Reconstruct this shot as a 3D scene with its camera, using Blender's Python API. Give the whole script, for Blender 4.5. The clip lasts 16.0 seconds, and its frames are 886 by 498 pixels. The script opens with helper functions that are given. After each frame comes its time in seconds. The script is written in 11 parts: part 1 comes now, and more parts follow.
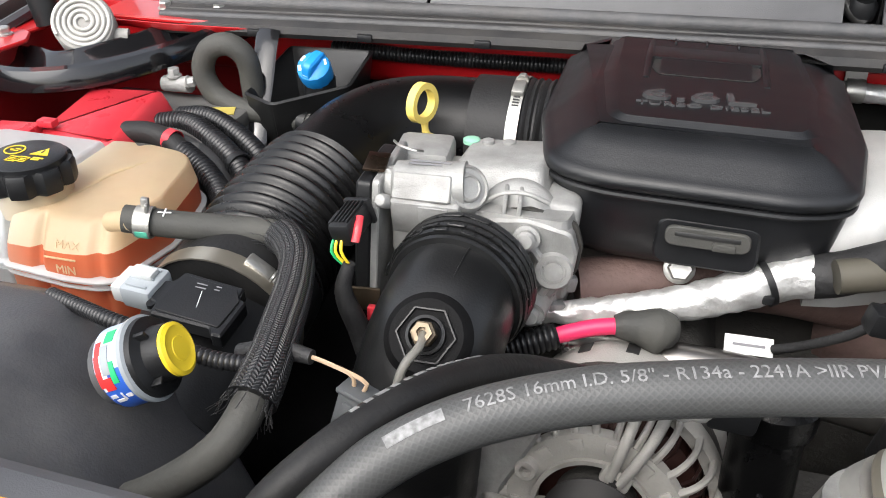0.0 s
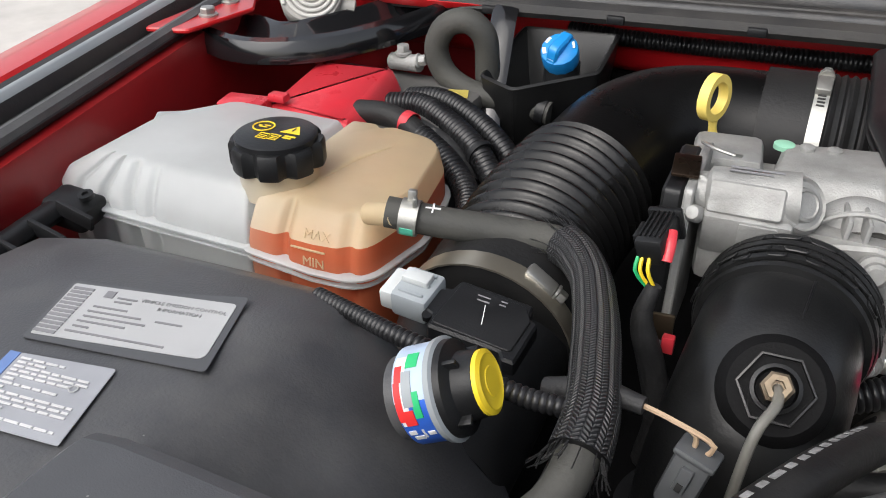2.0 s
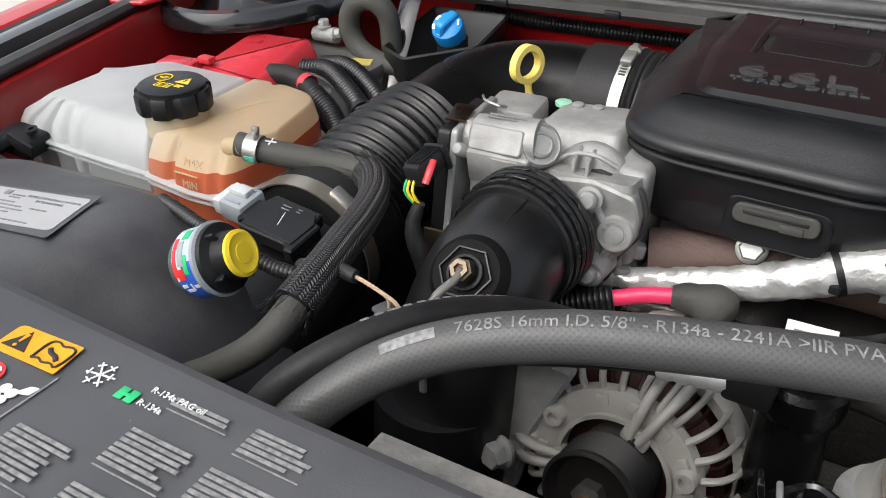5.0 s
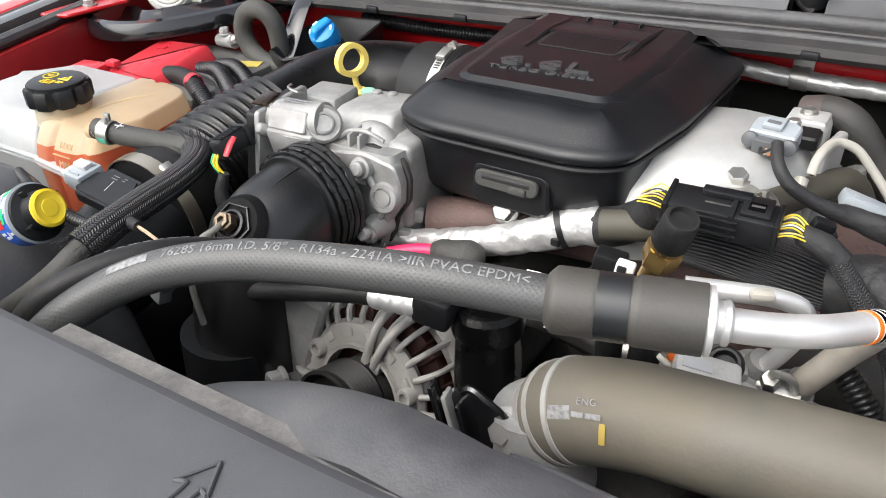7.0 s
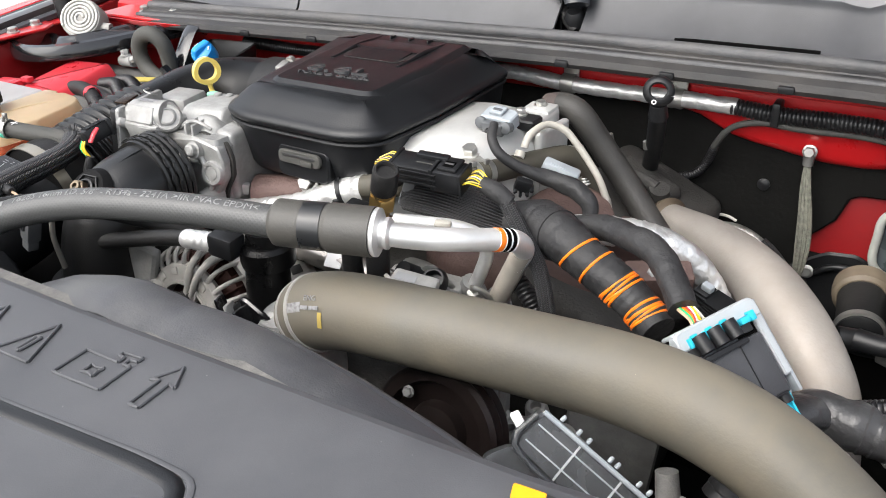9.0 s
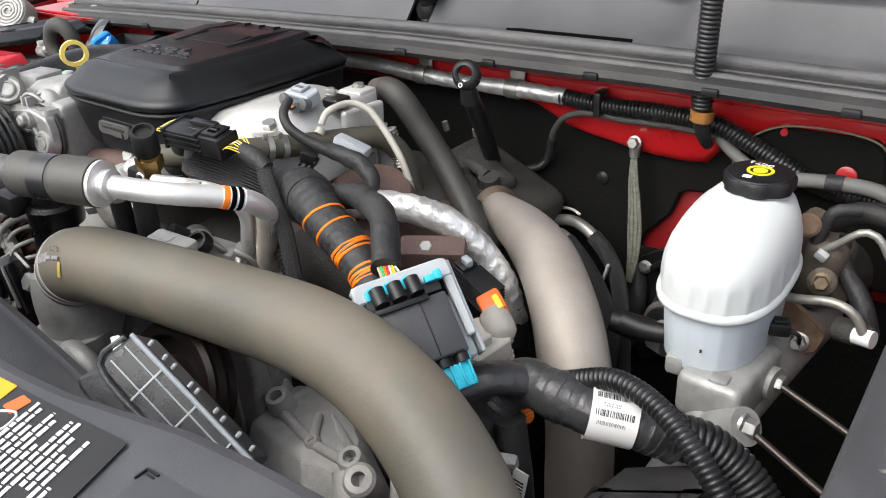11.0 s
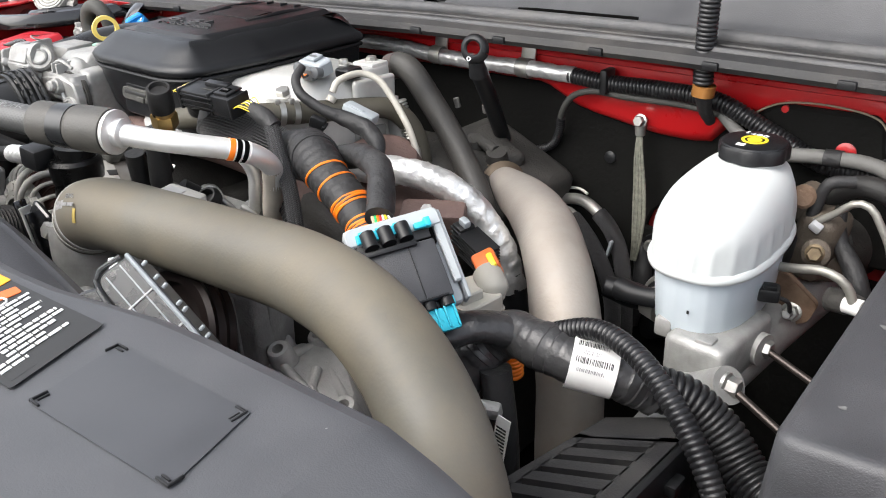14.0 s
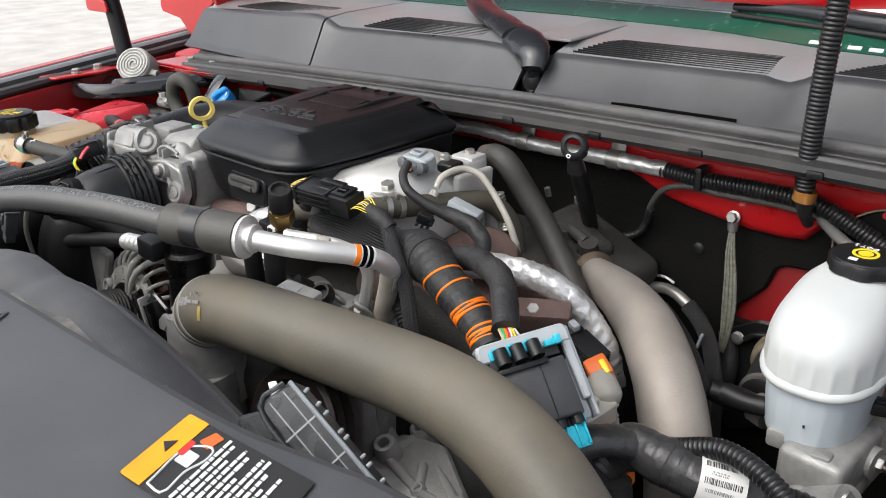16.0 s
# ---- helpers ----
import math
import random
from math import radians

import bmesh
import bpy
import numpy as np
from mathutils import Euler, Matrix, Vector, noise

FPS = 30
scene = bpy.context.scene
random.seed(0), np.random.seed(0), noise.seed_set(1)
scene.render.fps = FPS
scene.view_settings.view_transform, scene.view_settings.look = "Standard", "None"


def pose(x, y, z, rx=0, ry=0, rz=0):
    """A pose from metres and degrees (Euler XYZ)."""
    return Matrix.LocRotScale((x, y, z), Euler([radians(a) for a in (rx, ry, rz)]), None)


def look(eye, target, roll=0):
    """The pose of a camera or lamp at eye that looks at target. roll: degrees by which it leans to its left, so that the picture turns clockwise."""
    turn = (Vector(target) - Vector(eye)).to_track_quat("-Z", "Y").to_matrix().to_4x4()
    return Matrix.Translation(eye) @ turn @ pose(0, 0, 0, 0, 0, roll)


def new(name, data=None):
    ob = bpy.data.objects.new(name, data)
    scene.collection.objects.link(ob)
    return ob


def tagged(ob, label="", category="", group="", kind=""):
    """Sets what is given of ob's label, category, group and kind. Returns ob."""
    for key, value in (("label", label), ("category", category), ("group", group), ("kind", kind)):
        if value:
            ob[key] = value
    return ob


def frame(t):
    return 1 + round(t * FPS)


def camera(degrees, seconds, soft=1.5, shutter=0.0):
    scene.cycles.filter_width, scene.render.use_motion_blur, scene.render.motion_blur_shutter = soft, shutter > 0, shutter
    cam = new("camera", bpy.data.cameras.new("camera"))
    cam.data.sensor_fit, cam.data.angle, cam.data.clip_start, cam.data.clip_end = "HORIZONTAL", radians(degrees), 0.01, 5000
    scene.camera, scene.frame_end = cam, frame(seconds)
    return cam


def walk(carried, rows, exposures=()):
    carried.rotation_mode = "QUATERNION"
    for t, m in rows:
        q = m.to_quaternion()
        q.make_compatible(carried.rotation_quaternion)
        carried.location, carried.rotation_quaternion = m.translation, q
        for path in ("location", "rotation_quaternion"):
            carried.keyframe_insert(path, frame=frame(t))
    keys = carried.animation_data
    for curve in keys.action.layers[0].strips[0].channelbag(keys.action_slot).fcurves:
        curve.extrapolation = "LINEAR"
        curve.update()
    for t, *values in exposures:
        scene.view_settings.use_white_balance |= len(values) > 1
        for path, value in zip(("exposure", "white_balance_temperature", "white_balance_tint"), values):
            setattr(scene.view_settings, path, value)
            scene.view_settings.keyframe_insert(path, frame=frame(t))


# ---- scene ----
cam = camera(55.2, 16.0, soft=1.0)
METRES, EYE, TILT, LEAN, TURN = 1.6, 1.6, -29.0, 0.0, 0.0
PATH = [
    (0, (-0.154, -0.467, 1.412), (-0.605, 1.184, 0.377), 0.3),
    (0.5, (-0.18, -0.451, 1.402), (-0.654, 1.189, 0.361), 0.8),
    (1, (-0.222, -0.439, 1.397), (-0.788, 1.165, 0.345), 0.2),
    (1.5, (-0.267, -0.431, 1.388), (-0.923, 1.137, 0.334), -0.3),
    (2, (-0.289, -0.424, 1.379), (-1.005, 1.113, 0.319), -0.4),
    (2.5, (-0.282, -0.443, 1.38), (-1.064, 1.058, 0.315), -0.6),
    (3, (-0.25, -0.467, 1.392), (-1.067, 1.013, 0.323), -0.5),
    (3.5, (-0.196, -0.481, 1.4), (-1.025, 0.987, 0.325), -0.7),
    (3.7, (-0.182, -0.481, 1.403), (-1.0, 0.991, 0.325), -0.5),
    (6, (0.076, -0.464, 1.421), (-0.842, 0.96, 0.358), -1.8),
    (6.5, (0.142, -0.462, 1.428), (-0.817, 0.947, 0.38), -2.6),
    (7, (0.2, -0.463, 1.426), (-0.761, 0.95, 0.387), -2.8),
    (7.5, (0.245, -0.466, 1.423), (-0.705, 0.963, 0.396), -2.9),
    (8, (0.303, -0.483, 1.44), (-0.637, 0.96, 0.423), -3.0),
    (8.5, (0.391, -0.518, 1.45), (-0.547, 0.941, 0.455), -3.0),
    (9, (0.487, -0.549, 1.46), (-0.466, 0.916, 0.488), -2.9),
    (9.5, (0.537, -0.547, 1.459), (-0.424, 0.931, 0.514), -2.7),
    (10, (0.616, -0.492, 1.431), (-0.387, 0.981, 0.523), -2.7),
    (10.2, (0.652, -0.471, 1.428), (-0.374, 0.989, 0.525), -2.9),
    (12.3, (0.834, -0.401, 1.347), (-0.328, 0.962, 0.457), -2.4),
    (12.5, (0.846, -0.408, 1.348), (-0.322, 0.955, 0.465), -2.5),
    (13, (0.855, -0.426, 1.349), (-0.301, 0.95, 0.473), -2.5),
    (13.5, (0.845, -0.437, 1.355), (-0.314, 0.942, 0.487), -2.5),
    (14, (0.809, -0.433, 1.36), (-0.366, 0.936, 0.497), -2.3),
    (14.5, (0.764, -0.461, 1.395), (-0.442, 0.886, 0.541), -1.8),
    (15, (0.721, -0.468, 1.412), (-0.497, 0.872, 0.562), -1.4),
    (15.5, (0.694, -0.474, 1.433), (-0.525, 0.875, 0.599), -1.5),
    (16, (0.733, -0.484, 1.433), (-0.496, 0.883, 0.644), -1.6),
]
walk(cam, [(t, look(eye, target, roll)) for t, eye, target, roll in PATH], exposures=[(0.0, 1.27), (0.5, 0.95), (1.0, 0.9), (2.5, 0.66), (3.5, 0.65), (5.0, 0.8), (6.0, 0.98), (7.0, 1.3), (8.0, 1.46), (9.0, 1.38), (9.5, 1.12), (10.0, 1.1), (12.5, 1.42), (14.0, 1.45), (14.8, 1.18), (15.5, 0.9), (16.0, 0.84)])

# ---------------------------------------------------------------- world, sun, exposure
world = bpy.data.worlds.new("sky")
scene.world = world
world.use_nodes = True
wn = world.node_tree.nodes
wl = world.node_tree.links
sky = wn.new("ShaderNodeTexSky")
sky.sky_type = "NISHITA"
sky.sun_disc = False
sky.sun_elevation = radians(52)
sky.sun_rotation = radians(200)
sky.dust_density = 4.0
sky.air_density = 1.0
sky.ozone_density = 1.0
soft_sky = wn.new("ShaderNodeHueSaturation")
soft_sky.inputs["Saturation"].default_value = 0.35
wl.new(sky.outputs["Color"], soft_sky.inputs["Color"])
wl.new(soft_sky.outputs["Color"], wn["Background"].inputs["Color"])
wn["Background"].inputs["Strength"].default_value = 0.15
sun = new("sun", bpy.data.lights.new("sun", "SUN"))
sun.data.energy = 0.9
sun.data.angle = radians(75)
sun.data.color = (1.0, 0.97, 0.93)
sun.matrix_world = look((-1.2, -2.6, 4.0), (0, 0, 1.0))

# ---------------------------------------------------------------- materials
MATS = {}


def mat(name, color, rough=0.5, metal=0.0, vary=0.15, scale=30.0, bump=0.0, bscale=400.0, dirt=0.0, dirt_color=(0.12, 0.12, 0.122),
        dirt_scale=9.0, coat=0.0, trans=0.0, see=0.0, spec=0.5, dirt_cut=0.55, speck=0.0, speck_color=(0.3, 0.295, 0.28), speck_scale=160.0):
    """Plain procedural surface: two scales of tone, a fine relief and patches of dust or stain."""
    m = bpy.data.materials.new(name)
    m.use_nodes = True
    nt = m.node_tree
    n, l = nt.nodes, nt.links
    b = n["Principled BSDF"]
    tc = n.new("ShaderNodeTexCoord")
    no = n.new("ShaderNodeTexNoise")
    no.inputs["Scale"].default_value = scale
    no.inputs["Detail"].default_value = 5
    l.new(tc.outputs["Object"], no.inputs["Vector"])
    ramp = n.new("ShaderNodeMapRange")
    ramp.inputs["From Min"].default_value = 0.25
    ramp.inputs["From Max"].default_value = 0.75
    ramp.inputs["To Min"].default_value = 1 - vary
    ramp.inputs["To Max"].default_value = 1 + vary
    l.new(no.outputs["Fac"], ramp.inputs["Value"])
    mul = n.new("ShaderNodeMix")
    mul.data_type = "RGBA"
    mul.blend_type = "MULTIPLY"
    mul.inputs[0].default_value = 1.0
    mul.inputs[6].default_value = (*color, 1)
    l.new(ramp.outputs["Result"], mul.inputs[7])
    out = mul.outputs[2]
    rr = n.new("ShaderNodeMapRange")
    rr.inputs["To Min"].default_value = max(0.03, rough - 0.1)
    rr.inputs["To Max"].default_value = min(1.0, rough + 0.1)
    l.new(no.outputs["Fac"], rr.inputs["Value"])
    rough_out = rr.outputs["Result"]
    if dirt:
        d = n.new("ShaderNodeTexNoise")
        d.inputs["Scale"].default_value = dirt_scale
        d.inputs["Detail"].default_value = 8
        d.inputs["Roughness"].default_value = 0.7
        l.new(tc.outputs["Object"], d.inputs["Vector"])
        dr = n.new("ShaderNodeMapRange")
        dr.inputs["From Min"].default_value = dirt_cut - 0.15
        dr.inputs["From Max"].default_value = dirt_cut + 0.2
        dr.inputs["To Max"].default_value = dirt
        l.new(d.outputs["Fac"], dr.inputs["Value"])
        mx = n.new("ShaderNodeMix")
        mx.data_type = "RGBA"
        mx.inputs[7].default_value = (*dirt_color, 1)
        l.new(dr.outputs["Result"], mx.inputs[0])
        l.new(out, mx.inputs[6])
        out = mx.outputs[2]
        ra = n.new("ShaderNodeMath")
        ra.operation = "MULTIPLY_ADD"
        ra.inputs[1].default_value = 0.4
        l.new(dr.outputs["Result"], ra.inputs[0])
        l.new(rough_out, ra.inputs[2])
        ra.use_clamp = True
        rough_out = ra.outputs[0]
        if metal:
            me = n.new("ShaderNodeMath")
            me.operation = "MULTIPLY_ADD"
            me.inputs[1].default_value = -0.8
            me.inputs[2].default_value = metal
            me.use_clamp = True
            l.new(dr.outputs["Result"], me.inputs[0])
            l.new(me.outputs[0], b.inputs["Metallic"])
    if speck:
        vo = n.new("ShaderNodeTexVoronoi")
        vo.inputs["Scale"].default_value = speck_scale
        l.new(tc.outputs["Object"], vo.inputs["Vector"])
        sv = n.new("ShaderNodeSeparateColor")
        l.new(vo.outputs["Color"], sv.inputs[0])
        lim = n.new("ShaderNodeMath")
        lim.operation = "MULTIPLY_ADD"
        lim.inputs[1].default_value = 0.5
        lim.inputs[2].default_value = speck * 0.5 - 0.5
        l.new(sv.outputs[0], lim.inputs[0])
        ds = n.new("ShaderNodeMath")
        ds.operation = "LESS_THAN"
        l.new(vo.outputs["Distance"], ds.inputs[0])
        l.new(lim.outputs[0], ds.inputs[1])
        mk = n.new("ShaderNodeMix")
        mk.data_type = "RGBA"
        mk.inputs[7].default_value = (*speck_color, 1)
        l.new(ds.outputs[0], mk.inputs[0])
        l.new(out, mk.inputs[6])
        out = mk.outputs[2]
    l.new(out, b.inputs["Base Color"])
    l.new(rough_out, b.inputs["Roughness"])
    if not (dirt and metal):
        b.inputs["Metallic"].default_value = metal
    b.inputs["Specular IOR Level"].default_value = spec
    b.inputs["Coat Weight"].default_value = coat
    b.inputs["Coat Roughness"].default_value = 0.08
    b.inputs["Transmission Weight"].default_value = trans
    if bump:
        bn = n.new("ShaderNodeTexNoise")
        bn.inputs["Scale"].default_value = bscale
        bn.inputs["Detail"].default_value = 3
        l.new(tc.outputs["Object"], bn.inputs["Vector"])
        bp = n.new("ShaderNodeBump")
        bp.inputs["Strength"].default_value = bump
        bp.inputs["Distance"].default_value = 0.002
        l.new(bn.outputs["Fac"], bp.inputs["Height"])
        l.new(bp.outputs["Normal"], b.inputs["Normal"])
    if see:
        tr = n.new("ShaderNodeBsdfTransparent")
        mixs = n.new("ShaderNodeMixShader")
        mixs.inputs[0].default_value = see
        l.new(b.outputs[0], mixs.inputs[1])
        l.new(tr.outputs[0], mixs.inputs[2])
        l.new(mixs.outputs[0], n["Material Output"].inputs["Surface"])
    MATS[name] = m
    return m


def weave(name, color, rough, count, pitch, depth=0.6, light=None):
    """Braided sleeve: two crossing thread directions over the tube's own map (u round it, v along it)."""
    m = mat(name, color, rough)
    n, l = m.node_tree.nodes, m.node_tree.links
    uv = n.new("ShaderNodeUVMap")
    sep = n.new("ShaderNodeSeparateXYZ")
    l.new(uv.outputs["UV"], sep.inputs[0])
    waves = []
    for sign in (1, -1):
        a = n.new("ShaderNodeMath")
        a.operation = "MULTIPLY"
        a.inputs[1].default_value = count * sign
        l.new(sep.outputs[0], a.inputs[0])
        c = n.new("ShaderNodeMath")
        c.operation = "MULTIPLY_ADD"
        c.inputs[1].default_value = pitch
        l.new(sep.outputs[1], c.inputs[0])
        l.new(a.outputs[0], c.inputs[2])
        s = n.new("ShaderNodeMath")
        s.operation = "SINE"
        l.new(c.outputs[0], s.inputs[0])
        waves.append(s)
    mx = n.new("ShaderNodeMath")
    mx.operation = "MAXIMUM"
    l.new(waves[0].outputs[0], mx.inputs[0])
    l.new(waves[1].outputs[0], mx.inputs[1])
    bp = n.new("ShaderNodeBump")
    bp.inputs["Strength"].default_value = depth
    bp.inputs["Distance"].default_value = 0.0012
    l.new(mx.outputs[0], bp.inputs["Height"])
    l.new(bp.outputs["Normal"], n["Principled BSDF"].inputs["Normal"])
    if light:
        mix2 = n.new("ShaderNodeMix")
        mix2.data_type = "RGBA"
        rg = n.new("ShaderNodeMapRange")
        rg.inputs["From Min"].default_value = 0.2
        rg.inputs["From Max"].default_value = 1.0
        l.new(mx.outputs[0], rg.inputs["Value"])
        l.new(rg.outputs["Result"], mix2.inputs[0])
        mix2.inputs[6].default_value = (*color, 1)
        mix2.inputs[7].default_value = (*light, 1)
        l.new(mix2.outputs[2], n["Principled BSDF"].inputs["Base Color"])
    return m


def chevron(name, color, light, rough, rows, pitch):
    """Plaited sleeve: rows of slanting stitches along the tube's own map."""
    m = mat(name, color, rough)
    n, l = m.node_tree.nodes, m.node_tree.links
    uv = n.new("ShaderNodeUVMap")
    sep = n.new("ShaderNodeSeparateXYZ")
    l.new(uv.outputs["UV"], sep.inputs[0])

    def op(kind, a, b=None, c=None):
        q = n.new("ShaderNodeMath")
        q.operation = kind
        for k, v in enumerate((a, b, c)):
            if v is None:
                continue
            if isinstance(v, (int, float)):
                q.inputs[k].default_value = v
            else:
                l.new(v, q.inputs[k])
        return q.outputs[0]
    row = op("FRACT", op("MULTIPLY", sep.outputs[0], rows / (2 * math.pi)))
    tri = op("ABSOLUTE", op("SUBTRACT", row, 0.5))
    wave = op("SINE", op("MULTIPLY_ADD", sep.outputs[1], pitch, op("MULTIPLY", tri, 11.0)))
    seam = op("MULTIPLY", op("MINIMUM", op("MULTIPLY", tri, 9.0), 1.0), op("MINIMUM", op("MULTIPLY", op("SUBTRACT", 0.5, tri), 9.0), 1.0))
    high = op("MULTIPLY", op("MULTIPLY_ADD", wave, 0.5, 0.5), seam)
    mix2 = n.new("ShaderNodeMix")
    mix2.data_type = "RGBA"
    l.new(high, mix2.inputs[0])
    mix2.inputs[6].default_value = (*color, 1)
    mix2.inputs[7].default_value = (*light, 1)
    l.new(mix2.outputs[2], n["Principled BSDF"].inputs["Base Color"])
    bp = n.new("ShaderNodeBump")
    bp.inputs["Strength"].default_value = 0.9
    bp.inputs["Distance"].default_value = 0.0015
    l.new(high, bp.inputs["Height"])
    l.new(bp.outputs["Normal"], n["Principled BSDF"].inputs["Normal"])
    return m


def milky(m, share, fade=None):
    """Lets light through a thin plastic wall; fade: (x from, x to, colour at the near end) tints it along its length."""
    n, l = m.node_tree.nodes, m.node_tree.links
    b, out = n["Principled BSDF"], n["Material Output"]
    col = b.inputs["Base Color"].links[0].from_socket
    if fade:
        tc = n.new("ShaderNodeTexCoord")
        sep = n.new("ShaderNodeSeparateXYZ")
        l.new(tc.outputs["Object"], sep.inputs[0])
        rg = n.new("ShaderNodeMapRange")
        rg.interpolation_type = "SMOOTHSTEP"
        rg.inputs["From Min"].default_value = fade[0]
        rg.inputs["From Max"].default_value = fade[1]
        l.new(sep.outputs[0], rg.inputs["Value"])
        mx = n.new("ShaderNodeMix")
        mx.data_type = "RGBA"
        mx.inputs[6].default_value = (*fade[2], 1)
        l.new(rg.outputs["Result"], mx.inputs[0])
        l.new(col, mx.inputs[7])
        col = mx.outputs[2]
        l.new(col, b.inputs["Base Color"])
    tl = n.new("ShaderNodeBsdfTranslucent")
    l.new(col, tl.inputs["Color"])
    mix = n.new("ShaderNodeMixShader")
    mix.inputs[0].default_value = share
    old = [k for k in out.inputs["Surface"].links][0].from_node
    if old == b:
        l.new(b.outputs[0], mix.inputs[1])
        l.new(tl.outputs[0], mix.inputs[2])
        l.new(mix.outputs[0], out.inputs["Surface"])
    else:
        l.new(b.outputs[0], mix.inputs[1])
        l.new(tl.outputs[0], mix.inputs[2])
        l.new(mix.outputs[0], old.inputs[1])
    return m


COVER = mat("satin black moulded plastic", (0.008, 0.0085, 0.0096), 0.33, bump=0.12, bscale=900, vary=0.1, dirt=0.12, dirt_color=(0.05, 0.052, 0.057), dirt_scale=7, speck=0.12, speck_color=(0.06, 0.06, 0.06), speck_scale=220, spec=0.4)
BLACK = mat("black plastic", (0.008, 0.0084, 0.0092), 0.4, bump=0.08, bscale=700, dirt=0.15, dirt_color=(0.05, 0.05, 0.053), dirt_scale=14, spec=0.35)
GLOSSY = mat("gloss black paint", (0.008, 0.008, 0.009), 0.14, coat=0.6, vary=0.1)
DUSTY = mat("dusty black plastic", (0.052, 0.053, 0.058), 0.41, bump=0.15, bscale=600, dirt=0.6, dirt_color=(0.16, 0.158, 0.15), dirt_scale=7, speck=0.16, speck_color=(0.2, 0.2, 0.195), speck_scale=150)
PANEL = mat("grey black grained panel", (0.060, 0.062, 0.068), 0.5, bump=0.09, bscale=1200, dirt=0.35, dirt_color=(0.14, 0.14, 0.145), dirt_scale=5, speck=0.16, speck_color=(0.2, 0.2, 0.195), speck_scale=150)
LEDGE = mat("dust covered ledge", (0.06, 0.06, 0.062), 0.7, bump=0.3, bscale=300, dirt=0.8, dirt_color=(0.24, 0.23, 0.21), dirt_scale=40, dirt_cut=0.45)
RUBBER = mat("black rubber", (0.012, 0.012, 0.0125), 0.5, bump=0.2, bscale=300, dirt=0.3, dirt_color=(0.06, 0.056, 0.048), dirt_scale=12, spec=0.3)
GREY_RUBBER = mat("weathered grey rubber", (0.052, 0.052, 0.048), 0.62, bump=0.25, bscale=250, dirt=0.35, dirt_color=(0.1, 0.095, 0.08), dirt_scale=14, spec=0.35)
TAPE = mat("black cloth tape", (0.019, 0.019, 0.02), 0.55, bump=0.6, bscale=160, spec=0.4, dirt=0.3, dirt_color=(0.05, 0.049, 0.046), dirt_scale=30)
VINYL = mat("wrinkled black vinyl tape", (0.036, 0.036, 0.037), 0.34, bump=1.0, bscale=75)
CONDUIT = mat("black corrugated conduit", (0.008, 0.008, 0.009), 0.33, dirt=0.15, dirt_scale=20, spec=0.45)
CAST = mat("cast aluminium", (0.34, 0.34, 0.33), 0.5, 0.55, vary=0.25, scale=45, bump=0.22, bscale=800, dirt=0.5, dirt_color=(0.14, 0.132, 0.12), dirt_scale=30)
DULL = mat("dull grey casting", (0.36, 0.36, 0.35), 0.55, 0.5, vary=0.25, scale=30, bump=0.4, bscale=350, dirt=0.5, dirt_color=(0.11, 0.105, 0.095), dirt_scale=18)
# grime, plus the shade of the lower bay put into the base colour
DARK_CAST = mat("grimy casting darkened for deep gaps", (0.06, 0.058, 0.054), 0.65, 0.35, vary=0.35, scale=25, bump=0.5, bscale=300, dirt=0.6, dirt_color=(0.02, 0.018, 0.016), dirt_scale=12, spec=0.3)
ALU = mat("bright aluminium tube", (0.76, 0.76, 0.75), 0.40, 0.7, vary=0.12, bump=0.10, bscale=120, dirt=0.3, dirt_color=(0.4, 0.37, 0.32), dirt_scale=18)
STEEL = mat("zinc plated steel", (0.44, 0.44, 0.42), 0.36, 0.9, vary=0.15, bump=0.1, bscale=500, dirt=0.3, dirt_color=(0.3, 0.26, 0.2), dirt_scale=60)
PLENUM = mat("bare aluminium plenum", (0.56, 0.56, 0.54), 0.45, 0.5, vary=0.1, scale=20, bump=0.12, bscale=900, dirt=0.25, dirt_scale=14)
FOIL = mat("crinkled heat foil", (0.66, 0.66, 0.65), 0.38, 0.72, vary=0.2, scale=90, bump=0.7, bscale=160, dirt=0.15, dirt_color=(0.5, 0.48, 0.44), dirt_scale=20)
OLIVE = mat("olive grey painted pipe", (0.112, 0.106, 0.088), 0.52, vary=0.28, scale=6, bump=0.10, bscale=300, dirt=0.65, dirt_color=(0.205, 0.168, 0.112), dirt_scale=5, speck=0.08, speck_color=(0.3, 0.27, 0.2), speck_scale=120)
RUST = mat("brown heat tinted iron", (0.11, 0.07, 0.062), 0.6, 0.3, vary=0.35, scale=25, bump=0.5, bscale=250, dirt=0.4, dirt_color=(0.12, 0.07, 0.05), dirt_scale=10)
RUSTY = mat("rusted steel", (0.13, 0.075, 0.045), 0.75, 0.3, vary=0.4, scale=60, bump=0.5, bscale=300, dirt=0.4, dirt_color=(0.2, 0.17, 0.13), dirt_scale=30)
DOWN = mat("heat stained steel pipe", (0.34, 0.315, 0.287), 0.52, 0.6, vary=0.2, scale=14, bump=0.2, bscale=300, dirt=0.45, dirt_color=(0.25, 0.19, 0.14), dirt_scale=9)
RED = mat("red body paint", (0.46, 0.008, 0.011), 0.3, coat=0.5, vary=0.08, scale=8, dirt=0.15, dirt_color=(0.2, 0.06, 0.05), dirt_scale=7)
# inner panels: darker and rougher than the outer red
RED_IN = mat("darker rougher red", (0.25, 0.006, 0.008), 0.42, coat=0.2, vary=0.15, scale=10, dirt=0.3, dirt_color=(0.1, 0.02, 0.018), dirt_scale=8)
